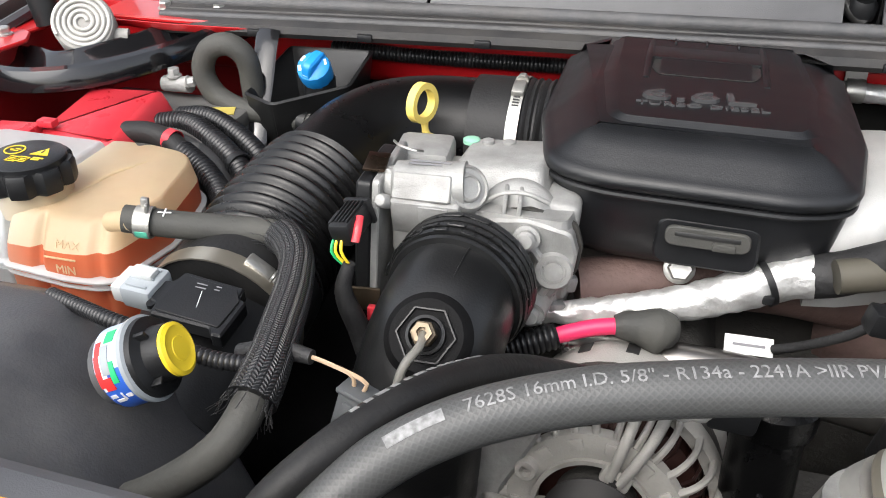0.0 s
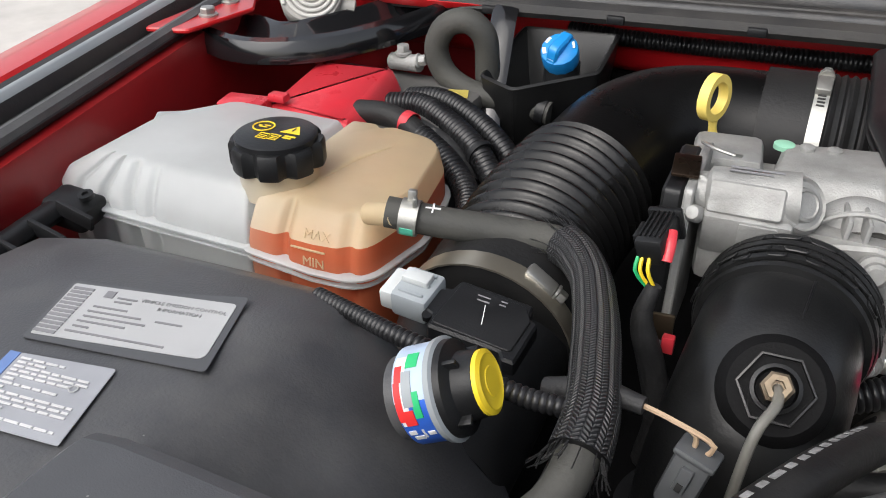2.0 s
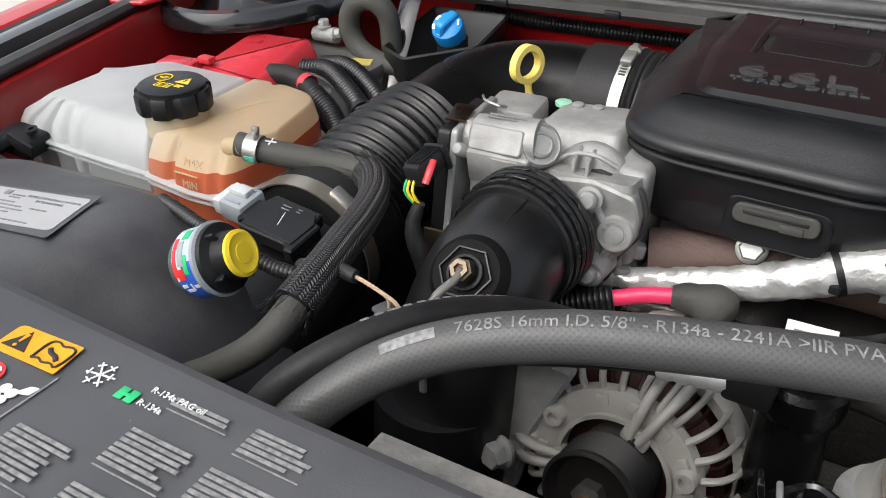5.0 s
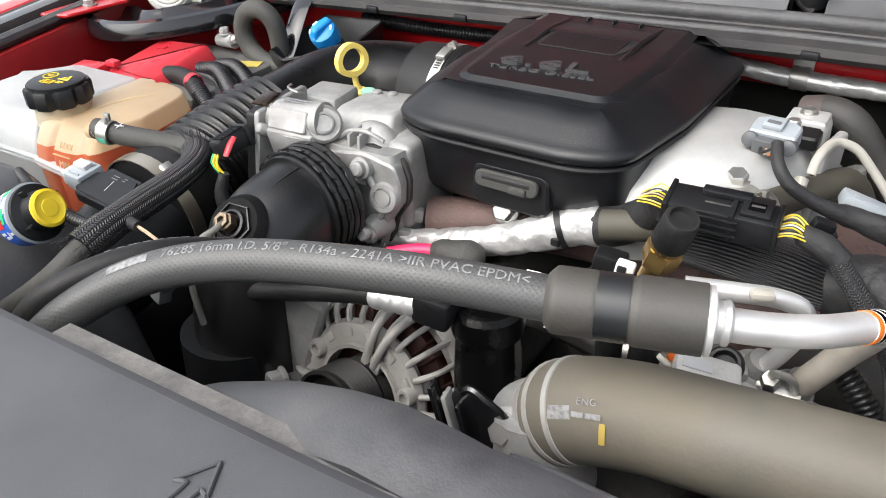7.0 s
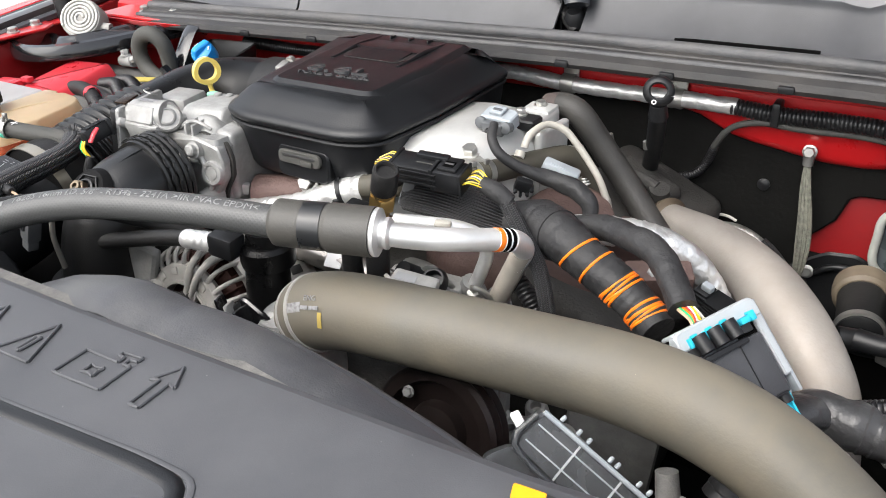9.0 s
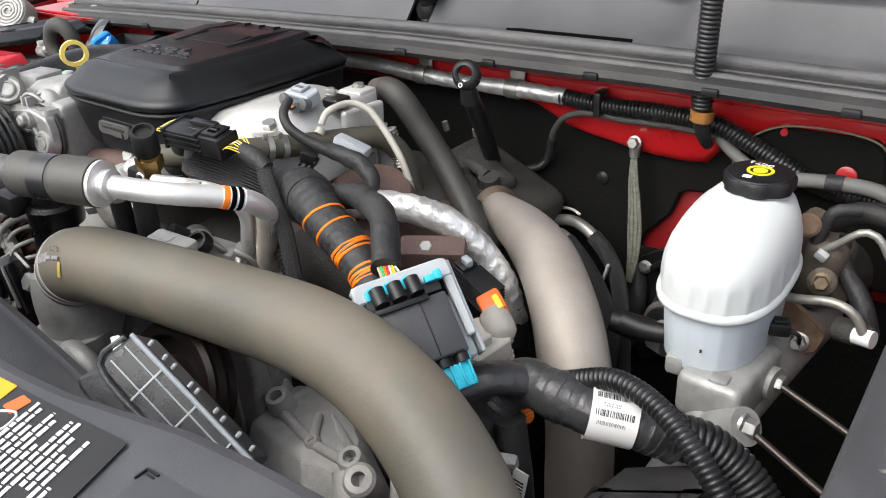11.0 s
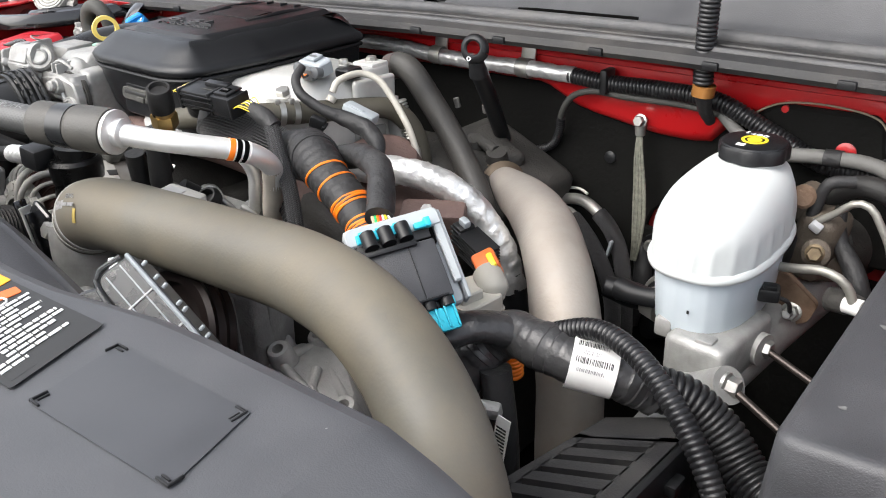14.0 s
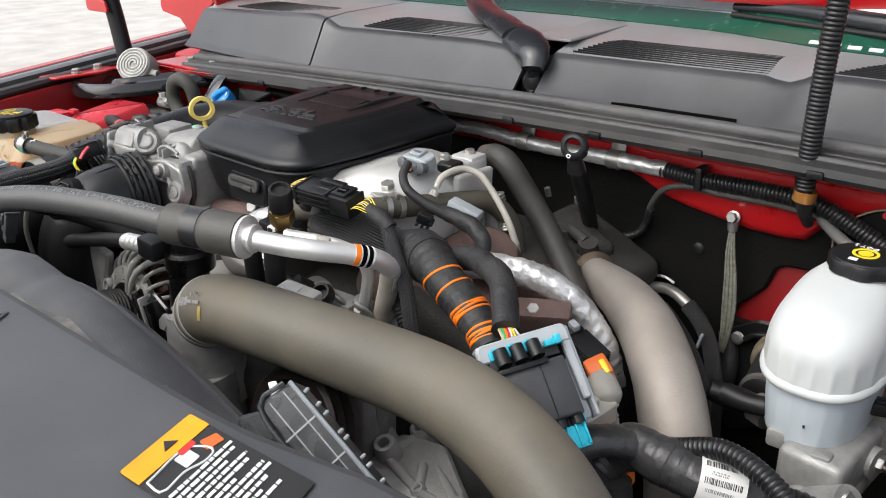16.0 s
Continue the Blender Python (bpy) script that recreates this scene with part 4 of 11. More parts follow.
path = [(-0.905, 0.302, 1.096), (-0.869, 0.297, 1.098), (-0.825, 0.281, 1.100), (-0.782, 0.291, 1.103), (-0.752, 0.326, 1.105), (-0.725, 0.380, 1.107), (-0.702, 0.450, 1.110), (-0.69, 0.50, 1.112)]
sec = [(-0.036, -0.016), (-0.036, -0.002), (-0.033, 0.005), (-0.028, 0.007), (-0.022, 0.004), (-0.014, -0.005), (0.0, -0.009), (0.012, -0.005), (0.020, 0.006), (0.026, 0.010), (0.032, 0.008), (0.036, -0.002), (0.036, -0.014), (0.030, -0.018), (-0.030, -0.018)]
rowsb = []
for p, x, y, t in frames(spline(path, 0.015)):
    side = t.cross(V(0, 0, 1)).normalized()
    rowsb.append([p + side * a * 1.22 + V(0, 0, b) for a, b in sec])
k = len(rowsb) - 5
part("pressing", loft(rowsb[2:k]), GLOSSY, br)
part("end_tab", loft([[p + V(0, 0, -0.002) for p in r] for r in rowsb[:3]]), GLOSSY, br, "flattened end tab")
part("end_tab", loft([[p + V(0, 0, -0.002) for p in r] for r in rowsb[k - 1:]]), GLOSSY, br, "flattened end tab")
bolt((-0.700, 0.455, 1.103), (0, 0, 1), 0.013, 0.006, br)
po = thing("support_post", (-0.59, 0.35, 1.0), "gloss black flat steel post behind the battery", "bracket")
rowsb = []
for p, w in zip(spline([(-0.603, 0.42, 1.128), (-0.60, 0.40, 1.118), (-0.592, 0.36, 1.08), (-0.582, 0.31, 1.03), (-0.575, 0.29, 0.96)], 0.012), range(40)):
    rowsb.append([p + V(-0.014, 0, 0), p + V(-0.009, -0.007, -0.002), p + V(0.006, -0.009, -0.003), p + V(0.014, 0, 0), p + V(0.012, 0.004, 0.002), p + V(-0.012, 0.004, 0.002)])
part("strip", loft(rowsb), GLOSSY, po)

# ---------------------------------------------------------------- radiator cover at the front
TOPZ = 1.152


def panel_z(x, y):
    """Height of the cover's skin."""
    brk = 0.607 + 0.02 * (-0.241 - y)
    z = TOPZ + 0.008 * min(1, max(0, (-0.27 - x) / 0.2)) - 0.30 * max(0, x - brk) - 0.12 * max(0, x - 0.635) - 0.15 * max(0, x - 0.66) - 0.3 * max(0, x - 0.70)
    return z - max(0, (y + 0.275) / 0.012) ** 2 * 0.004


rc = thing("radiator_cover", (0.1, -0.45, 1.1), "grey-black grained plastic radiator cover with moulded symbols", "cover")
xs = [-0.515, -0.505, -0.49] + list(np.linspace(-0.46, 0.575, 28)) + [0.585, 0.597, 0.605, 0.609, 0.615, 0.625, 0.635, 0.648, 0.66, 0.68, 0.70, 0.72, 0.78]
ys = [-0.85, -0.7, -0.6, -0.5, -0.42, -0.36, -0.32, -0.29, -0.276, -0.270, -0.266, -0.2635]
bm = bmesh.new()


def edge_y(x, y):
    """The rear edge bows slightly and runs forward at the left end."""
    k = max(0.0, (y + 0.5) / 0.2365)
    return y + k * (0.010 * max(0, x) / 0.5 + 0.0175 * min(1, max(0, (x - 0.37) / 0.10)) - 0.004)


rows = [[bm.verts.new(V(x - (0.06 * (-0.2635 - y) if i < 3 else 0), edge_y(x, y), panel_z(x, y) - (0.012 if i == 0 else 0.003 if i == 1 else 0))) for y in ys] for i, x in enumerate(xs)]
for a, b in zip(rows, rows[1:]):
    for j in range(len(ys) - 1):
        bm.faces.new((a[j], b[j], b[j + 1], a[j + 1]))
rim = [e for e in bm.edges if e.is_boundary]
ext = bmesh.ops.extrude_edge_only(bm, edges=rim)
bmesh.ops.translate(bm, vec=(0, 0, -0.016), verts=[v for v in ext["geom"] if isinstance(v, bmesh.types.BMVert)])
part("skin", bm, PANEL, rc, "", 13)
part("rear_ledge", ribbon(-0.22, 0.55, lambda x: [(edge_y(x, -0.2635) - 0.010, panel_z(x, -0.28) - 0.017), (edge_y(x, -0.2635) + 0.002, panel_z(x, -0.28) - 0.0165), (edge_y(x, -0.2635) + 0.006 + 0.016 * min(1, max(0, (0.22 - x) / 0.1)), panel_z(x, -0.28) - 0.018), (edge_y(x, -0.2635) + 0.007 + 0.016 * min(1, max(0, (0.22 - x) / 0.1)), panel_z(x, -0.28) - 0.045)], 0.003, 50), LEDGE, rc, "dusty flange behind the cover's edge")

# fan shroud arch below the cover
fs = thing("fan_shroud", (0.03, -0.25, 0.9), "black moulded fan shroud arched over the fan", "shroud")
ARCH = [(-0.24, 1.03), (-0.20, 1.066), (-0.137, 1.103), (-0.075, 1.130), (-0.034, 1.141), (0.0, 1.146), (0.034, 1.143), (0.05, 1.1405), (0.072, 1.1415), (0.12, 1.139), (0.187, 1.125), (0.245, 1.108), (0.30, 1.088), (0.40, 1.04)]
part("arch", ribbon(-0.24, 0.40, lambda x: [(-0.262, along(x, ARCH) - 0.03), (-0.256, along(x, ARCH) - 0.008), (-0.240, along(x, ARCH) - 0.001), (-0.218, along(x, ARCH) - 0.001), (-0.209, along(x, ARCH) - 0.006), (-0.205, along(x, ARCH) - 0.03), (-0.203, along(x, ARCH) - 0.14)], 0.004, 64), DUSTY, fs)
part("step", ribbon(0.055, 0.36, lambda x: [(-0.226, along(x, ARCH) - 0.012), (-0.200, along(x, ARCH) - 0.014), (-0.192, along(x, ARCH) - 0.022), (-0.188, along(x, ARCH) - 0.14)], 0.004, 30), DUSTY, fs)
part("back_plate", box((0.6, 0.012, 0.35), at(0.03, -0.285, 0.9), 0.004), LINER_FILL, fs)

# printed symbols and labels on the cover


def on_cover(x, y, turn=0):
    m = at(x, y, panel_z(x, y) + 0.0006, 0, 0, turn)
    return m


def sign(outline, x, y, material, name, turn=0, lift=0.0, depth=0.0004, label=""):
    return part(name, flat(outline, on_cover(x, y, turn) @ Matrix.Translation((0, 0, lift)), depth), material, rc, label)


def circle(r, n=24, cx=0.0, cy=0.0):
    return [V(cx + r * math.cos(2 * math.pi * i / n), cy + r * math.sin(2 * math.pi * i / n)) for i in range(n)]


def ring_print(r0, r1, x, y, material, name, turn=0, lift=0.0):
    part(name, ringlathe([(r0, 0), (r1, 0), (r1, 0.0004), (r0, 0.0004)], on_cover(x, y, turn) @ Matrix.Translation((0, 0, lift)), 28), material, rc)


# orange warning sticker
lx, ly = -0.379, -0.2975
sign(rounded([(-0.021, -0.0105, 0.001), (0.022, -0.0095, 0.001), (0.0195, 0.0105, 0.001), (-0.022, 0.0085, 0.004)]), lx, ly, ORANGE_PRINT, "orange_sticker", label="orange warning sticker")
sign([V(-0.0185, -0.0065), V(-0.003, -0.006), V(-0.0115, 0.0065)], lx, ly, INK, "warning_triangle", lift=0.0005)
sign([V(-0.0115, -0.002), V(-0.0105, -0.002), V(-0.0097, 0.004), V(-0.0123, 0.004)], lx, ly, ORANGE_PRINT, "exclamation_bar", lift=0.001)
sign(circle(0.001, 10, -0.011, -0.0045), lx, ly, ORANGE_PRINT, "exclamation_dot", lift=0.001)
part("book_outline", tube([on_cover(lx, ly) @ V(p[0] * 0.75, p[1] * 0.75, 0.0008) for p in ((0.004, -0.009), (0.004, 0.008), (0.009, 0.010), (0.014, 0.008), (0.020, 0.010), (0.025, 0.008), (0.025, -0.009), (0.020, -0.007), (0.014, -0.009), (0.009, -0.007), (0.004, -0.009))], 0.0006, 6, 0.002), INK, rc)
part("spanner", tube([on_cover(lx, ly) @ V(p[0] * 0.75, p[1] * 0.75, 0.0008) for p in ((0.008, 0.003), (0.012, 0.000), (0.017, -0.001), (0.021, -0.004))], 0.0013, 6, 0.002, 0.4), INK, rc)
# no-pour sign
ring_print(0.0068, 0.0084, -0.3845, -0.3215, RED_PRINT, "red_ring")
part("red_bar", box((0.0145, 0.0016, 0.0004), on_cover(-0.3845, -0.3215, -50) @ Matrix.Translation((0, 0, 0.0008)), 0), RED_PRINT, rc)
sign(rounded([(-0.0045, -0.0055, 0.001), (0.003, -0.0055, 0.001), (0.005, 0.006, 0.001), (0.0, 0.0065, 0.001), (-0.002, 0.001, 0.001)]), -0.3845, -0.3215, PRINT, "white_shape")
# fan symbol and wedge
for i in range(4):
    sign(circle(0.003, 14, 0.0038 * math.cos(i * 1.57 + 0.6), 0.0038 * math.sin(i * 1.57 + 0.6)), -0.3665, -0.3265, PRINT, "fan_blade")
sign(rounded([(0.002, 0.002, 0.0007), (0.010, 0.0045, 0.0007), (0.011, 0.010, 0.0007), (0.0065, 0.009, 0.0007)]), -0.3655, -0.326, PRINT, "white_wedge")
part("divider", box((0.0009, 0.09, 0.0004), on_cover(-0.3555, -0.352, -2) @ Matrix.Translation((0, 0, 0.0002)), 0), PRINT_DIM, rc)
# snowflake
for i in range(3):
    part("flake_bar", box((0.0165, 0.0009, 0.0004), on_cover(-0.3395, -0.2955, 60 * i + 8) @ Matrix.Translation((0, 0, 0.0002 + 0.0002 * i)), 0), PRINT, rc)
for i in range(6):
    a = radians(60 * i + 8)
    part("flake_tip", box((0.0042, 0.0008, 0.0004), on_cover(-0.3395 + 0.0058 * math.cos(a), -0.2955 + 0.0058 * math.sin(a), 60 * i + 98) @ Matrix.Translation((0, 0, 0.0008)), 0), PRINT, rc)
for dx, h in ((-0.0030, 0.0075), (0.0030, 0.0075), (0, 0.002)):
    part("cell", box((0.0046, h, 0.0004), on_cover(-0.3195, -0.2985, 0) @ Matrix.Translation((dx, 0, 0.0002 + (0.0002 if dx == 0 else 0))), 0.0001), GREEN, rc)
part("writing", lettering("R-134a PAG oil", 0.0050, on_cover(-0.3125, -0.2915)), PRINT, rc)
part("writing", lettering("R-134a", 0.0050, on_cover(-0.3125, -0.3005)), PRINT, rc)
rnd = random.Random(5)
for cx, cy, w, nl in ((-0.299, -0.289, 0.034, 2), (-0.302, -0.312, 0.036, 7), (-0.345, -0.335, 0.036, 8), (-0.256, -0.286, 0.034, 5), (-0.258, -0.312, 0.042, 8), (-0.30, -0.345, 0.034, 5), (-0.256, -0.345, 0.042, 6)):
    part("fine_print", bars([(0, w * rnd.uniform(0.7, 1.0), -0.0031 * i) for i in range(nl)], on_cover(cx, cy), 0.0019), PRINT_DIM, rc)
    part("divider", box((w, 0.0007, 0.0004), on_cover(cx + w / 2, cy - 0.0031 * nl) @ Matrix.Translation((0, 0, 0.0002)), 0), PRINT_DIM, rc)
# raised moulded symbols


def raised(points, x, y, turn, r=0.0011, name="moulded_symbol"):
    part(name, tube([on_cover(x, y, turn) @ V(*p, 0.0004) for p in points], r, 6, 0.004), PANEL, rc)


def outline_tubes(points, x, y, turn, name):
    bm = bmesh.new()
    for a, b in zip(points, points[1:] + points[:1]):
        tube([on_cover(x, y, turn) @ V(*a, 0.0004), on_cover(x, y, turn) @ V(*b, 0.0004)], 0.0011, 6, 0.02, bm=bm)
    part(name, bm, PANEL, rc)


ARROW = [(-0.004, -0.020), (0.004, -0.020), (0.004, 0.004), (0.010, 0.002), (0.0, 0.020), (-0.010, 0.002), (-0.004, 0.004)]
outline_tubes(ARROW, -0.041, -0.313, 0, "arrow_outline")
outline_tubes([(-0.0175, -0.017), (0.0165, -0.016), (-0.001, 0.021)], 0.0135, -0.312, 0, "triangle_outline")
outline_tubes([(-0.0015, -0.008), (0.0015, -0.008), (0.002, 0.008), (-0.002, 0.008)], 0.0125, -0.315, 0, "exclamation_outline")
outline_tubes([(-0.021, -0.016), (0.020, -0.014), (0.019, 0.010), (0.013, 0.010), (0.013, 0.015), (0.019, 0.016), (0.019, 0.020), (0.003, 0.019), (0.003, 0.015), (0.008, 0.015), (0.008, 0.010), (-0.021, 0.010)], 0.0735, -0.3105, 0, "radiator_outline")
outline_tubes([(0.008 * (1.0 if i % 2 else 0.55) * math.cos(i * 0.785), 0.006 * (1.0 if i % 2 else 0.55) * math.sin(i * 0.785) - 0.003) for i in range(8)], 0.0735, -0.3105, 0, "gear_outline")
outline_tubes(ARROW, 0.123, -0.3045, 2, "arrow_outline")
# long moulded groove and the fastener recesses
# raised strip in darker plastic: the groove's shade put into colour
part("groove", tube([(-0.12, -0.372, TOPZ), (0.05, -0.3635, TOPZ), (0.115, -0.3585, TOPZ), (0.170, -0.3555, TOPZ), (0.192, -0.3575, TOPZ), (0.200, -0.366, TOPZ), (0.206, -0.40, TOPZ)], 0.0052, 10, 0.006, 0.3), COVER, rc, "dark strip drawn for the cover's moulded groove")
part("groove_lip", tube([(-0.12, -0.3665, TOPZ - 0.0006), (0.05, -0.3585, TOPZ - 0.0006), (0.115, -0.3535, TOPZ - 0.0006), (0.175, -0.3495, TOPZ - 0.0006), (0.198, -0.3515, TOPZ - 0.0006), (0.207, -0.362, TOPZ - 0.0006), (0.213, -0.40, TOPZ - 0.0006)], 0.0024, 8, 0.006, 0.8), PANEL, rc)
# uncut skin: black discs hold the shade of the fastener holes
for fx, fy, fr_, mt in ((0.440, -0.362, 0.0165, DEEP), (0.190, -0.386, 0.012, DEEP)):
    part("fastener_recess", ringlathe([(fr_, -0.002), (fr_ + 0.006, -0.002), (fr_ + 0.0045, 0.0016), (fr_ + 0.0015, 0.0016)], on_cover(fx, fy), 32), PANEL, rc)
    part("fastener_hole", lathe([(fr_ + 0.001, -0.001), (fr_ + 0.001, 0.0004)], on_cover(fx, fy), 32), mt, rc, "round black disc painted as an unlit fastener recess")
# black and orange warning label
wx = thing("warning_label", (0.40, -0.30, 1.15), "black warning label with orange band and white lines of print", "label")
wm = basis((0.3600, -0.3285, panel_z(0.35, -0.32) + 0.0012), (0.104, 0.006, 0), (-0.014, 0.055, 0))
wm = wm @ Matrix.Shear("XZ", 4, (0, 0)) @ Matrix(((1.04, -0.30, 0, 0), (0, 1.17, 0, 0), (0, 0, 1, 0), (0, 0, 0, 1)))
part("backing", flat(rounded([(0, 0, 0.002), (0.100, 0, 0.002), (0.100, 0.0475, 0.002), (0, 0.0475, 0.002)]), wm, 0.0004), INK, wx)
part("orange_band", flat(rounded([(0, 0, 0.002), (0.017, 0, 0.0005), (0.017, 0.0475, 0.0005), (0, 0.0475, 0.002)]), wm @ Matrix.Translation((0, 0, 0.0005)), 0.0004), ORANGE_PRINT, wx)
part("triangle", flat([V(0.011, 0.021), V(0.011, 0.030), V(0.004, 0.0255)], wm @ Matrix.Translation((0, 0, 0.001)), 0.0004), INK, wx)
part("truck_outline", tube([wm @ V(*p, 0.0007) for p in ((0.020, 0.003), (0.032, 0.003), (0.032, 0.018), (0.036, 0.028), (0.034, 0.036), (0.020, 0.030), (0.020, 0.003))], 0.0007, 6, 0.004), PRINT, wx)
part("cab_shape", flat(rounded([(0.020, 0.020, 0.001), (0.031, 0.020, 0.001), (0.031, 0.029, 0.001), (0.020, 0.029, 0.001)]), wm @ Matrix.Translation((0, 0, 0.0005))), PRINT, wx)
part("red_shape", flat(rounded([(0.018, 0.024, 0.001), (0.022, 0.024, 0.001), (0.022, 0.034, 0.001), (0.018, 0.034, 0.001)]), wm @ Matrix.Translation((0, 0, 0.001))), RED_PRINT, wx)
part("orange_shape", flat(rounded([(0.022, 0.036, 0.001), (0.031, 0.034, 0.001), (0.034, 0.044, 0.001), (0.026, 0.045, 0.001)]), wm @ Matrix.Translation((0, 0, 0.0005))), ORANGE, wx)
rnd = random.Random(9)
lines = bmesh.new()
for i in range(13):
    x = 0.0385 + i * 0.0044
    y = 0.003 + (0.008 if i in (8, 9) else 0.0)
    end = (0.045, 0.043, 0.034, 0.044, 0.041, 0.028, 0.044, 0.045, 0.038, 0.030, 0.040, 0.016, 0.0)[i]
    while y < end:
        w = min(end - y, rnd.uniform(0.0025, 0.007))
        box((rnd.uniform(0.0020, 0.0025), w, 0.0004), wm @ Matrix.Translation((x, y + w / 2, 0.0008)), 0, bm=lines)
        y += w + 0.0009
part("fine_print", lines, PRINT, wx)
part("orange_tag", flat(rounded([(0.0, 0.0, 0.001), (0.02, 0.0, 0.001), (0.02, 0.012, 0.001), (0, 0.012, 0.001)]), wm @ Matrix.Translation((0.076, 0.003, 0.0002)), 0.0003), INK, wx)
# blank pocket with corner tabs
part("blank_field", flat(rounded([(0.479, -0.322, 0.002), (0.574, -0.317, 0.002), (0.561, -0.269, 0.002), (0.468, -0.273, 0.002)]), Matrix.Translation((0, 0, panel_z(0.5, -0.30) + 0.0005)), 0.0004), mat("smooth dark field", (0.05, 0.052, 0.058), 0.45, dirt=0.2, dirt_color=(0.1, 0.1, 0.105)), rc, "smooth dark blank field")
for x, y, a in ((0.469, -0.2735, 0), (0.560, -0.2705, -90), (0.479, -0.321, 90), (0.573, -0.3165, 180)):
    b2 = box((0.0085, 0.0012, 0.0016), on_cover(x, y, a) @ Matrix.Translation((0.0035, 0, 0.0008)), 0.0004)
    box((0.0012, 0.0075, 0.0016), on_cover(x, y, a) @ Matrix.Translation((0, -0.0032, 0.0008)), 0.0004, bm=b2)
    box((0.0055, 0.0010, 0.0012), on_cover(x, y, a) @ Matrix.Translation((0.0045, -0.0022, 0.0006)), 0.0003, bm=b2)
    part("corner_tab", b2, BLACK, rc)

# ---------------------------------------------------------------- air filter box and what sits on it
ab = thing("air_filter_box", (-0.60, -0.2, 0.9), "dusty black plastic air filter box with labels", "filter box")
rows = []
for x, top, back in ((-0.80, 1.035, -0.085), (-0.79, 1.062, -0.078), (-0.77, 1.078, -0.075), (-0.72, 1.091, -0.078), (-0.65, 1.1003, -0.085), (-0.58, 1.1090, -0.092), (-0.53, 1.1148, -0.098), (-0.505, 1.1120, -0.102), (-0.485, 1.104, -0.106), (-0.46, 1.089, -0.112), (-0.43, 1.066, -0.118), (-0.40, 1.03, -0.122), (-0.378, 0.98, -0.125), (-0.37, 0.9, -0.125)):
    low = 0.86
    rows.append([V(x, y, z) for y, z in ((-0.45, low), (-0.45, top - 0.06), (-0.40, top - 0.02), (-0.32, top + 0.006), (-0.25, top + 0.0045), (-0.19, top + 0.0005), (-0.14, top - 0.0030), (back, top - 0.012), (back + 0.018, top - 0.022), (back + 0.028, top - 0.045), (back + 0.03, low))])
part("lid", loft(rows), DUSTY, ab)
rail = tube([(-0.815, -0.005, 1.052), (-0.805, -0.05, 1.056), (-0.79, -0.12, 1.06), (-0.775, -0.25, 1.062), (-0.77, -0.36, 1.06)], 0.011, 10, 0.012, 0.8)
part("clamp_rail", rail, BLACK, ab)
for i in range(9):
    part("rib", box((0.035, 0.004, 0.012), at(-0.772 - 0.003 * i + 0.012, -0.27 + i * 0.03, 1.058, 0, 14), 0.001), BLACK, ab)
part("rail_tip", box((0.04, 0.035, 0.022), at(-0.805, -0.012, 1.05, 0, 12, 10), 0.006), BLACK, ab)
part("screw", lathe([(0.006, 0), (0.006, 0.004), (0.003, 0.004), (0.003, 0.002)], aim((-0.79, -0.010, 1.062), (0, -0.2, 1))), BLACK, ab)
em = skewed((-0.6397, -0.1912, 1.1022), V(0.1123, 0.0036, 0.0136) / 0.102, V(-0.0185, 0.0512, -0.0057) / 0.047)
part("film", flat(rounded([(-0.003, -0.004, 0.003), (0.106, -0.004, 0.003), (0.106, 0.058, 0.003), (0.062, 0.052, 0.003), (-0.005, 0.050, 0.003)]), em @ Matrix.Translation((0, 0, 0.0010))), CLEAR_FILM, ab)
part("emission_label", flat(rounded([(0, 0, 0.001), (0.102, 0.004, 0.006), (0.102, 0.050, 0.003), (-0.002, 0.047, 0.002)]), em @ Matrix.Translation((0, 0, 0.0014))), LABEL_GREY, ab, "silver grey printed label")
em2 = em @ Matrix.Translation((0, 0, 0.0019))
part("writing", lettering("VEHICLE EMISSION CONTROL", 0.0039, em2 @ Matrix.Translation((0.047, 0.0390, 0))), INK_DARK, ab)
part("writing", lettering("INFORMATION", 0.0039, em2 @ Matrix.Translation((0.060, 0.0338, 0))), INK_DARK, ab)
part("fine_print", bars([(0.022, 0.044, 0.029), (0.021, 0.055, 0.0245), (0.021, 0.060, 0.020), (0.020, 0.050, 0.0155), (0.020, 0.030, 0.011), (0.018, 0.078, 0.0065), (0.064, 0.080, 0.0245), (0.032, 0.045, 0.039), (0.032, 0.043, 0.0355)], em2, 0.0013), INK_GREY, ab)
for i in range(12):
    part("side_bar", bars([(0.0, 0.014, 0.003 + 0.0036 * i)], em2, 0.0022), INK_GREY, ab)
part("square_mark", flat(rounded([(0.023, 0.038, 0), (0.029, 0.038, 0), (0.029, 0.044, 0), (0.023, 0.044, 0)]), em2), INK_GREY, ab)
e3 = skewed((-0.606, -0.2605, 1.1107), V(0.068, 0.0, 0.0085) / 0.062, V(-0.0160, 0.053, -0.0058) / 0.052) @ Matrix.Translation((0, 0, -0.0052))
NOTE = mat("grey note label", (0.31, 0.32, 0.345), 0.45, vary=0.1)
part("note_label", flat(rounded([(-0.008, 0.002, 0.001), (0.055, 0.003, 0.001), (0.052, 0.056, 0.002), (-0.012, 0.052, 0.001)]), e3 @ Matrix.Translation((0, 0, 0.0066))), NOTE, ab, "grey note label with blue edge")
part("blue_edge", flat([V(-0.009, 0.002), V(-0.002, 0.002), V(-0.005, 0.052), V(-0.012, 0.052)], e3 @ Matrix.Translation((0, 0, 0.0070))), mat("faded blue print", (0.12, 0.2, 0.42), 0.5), ab)
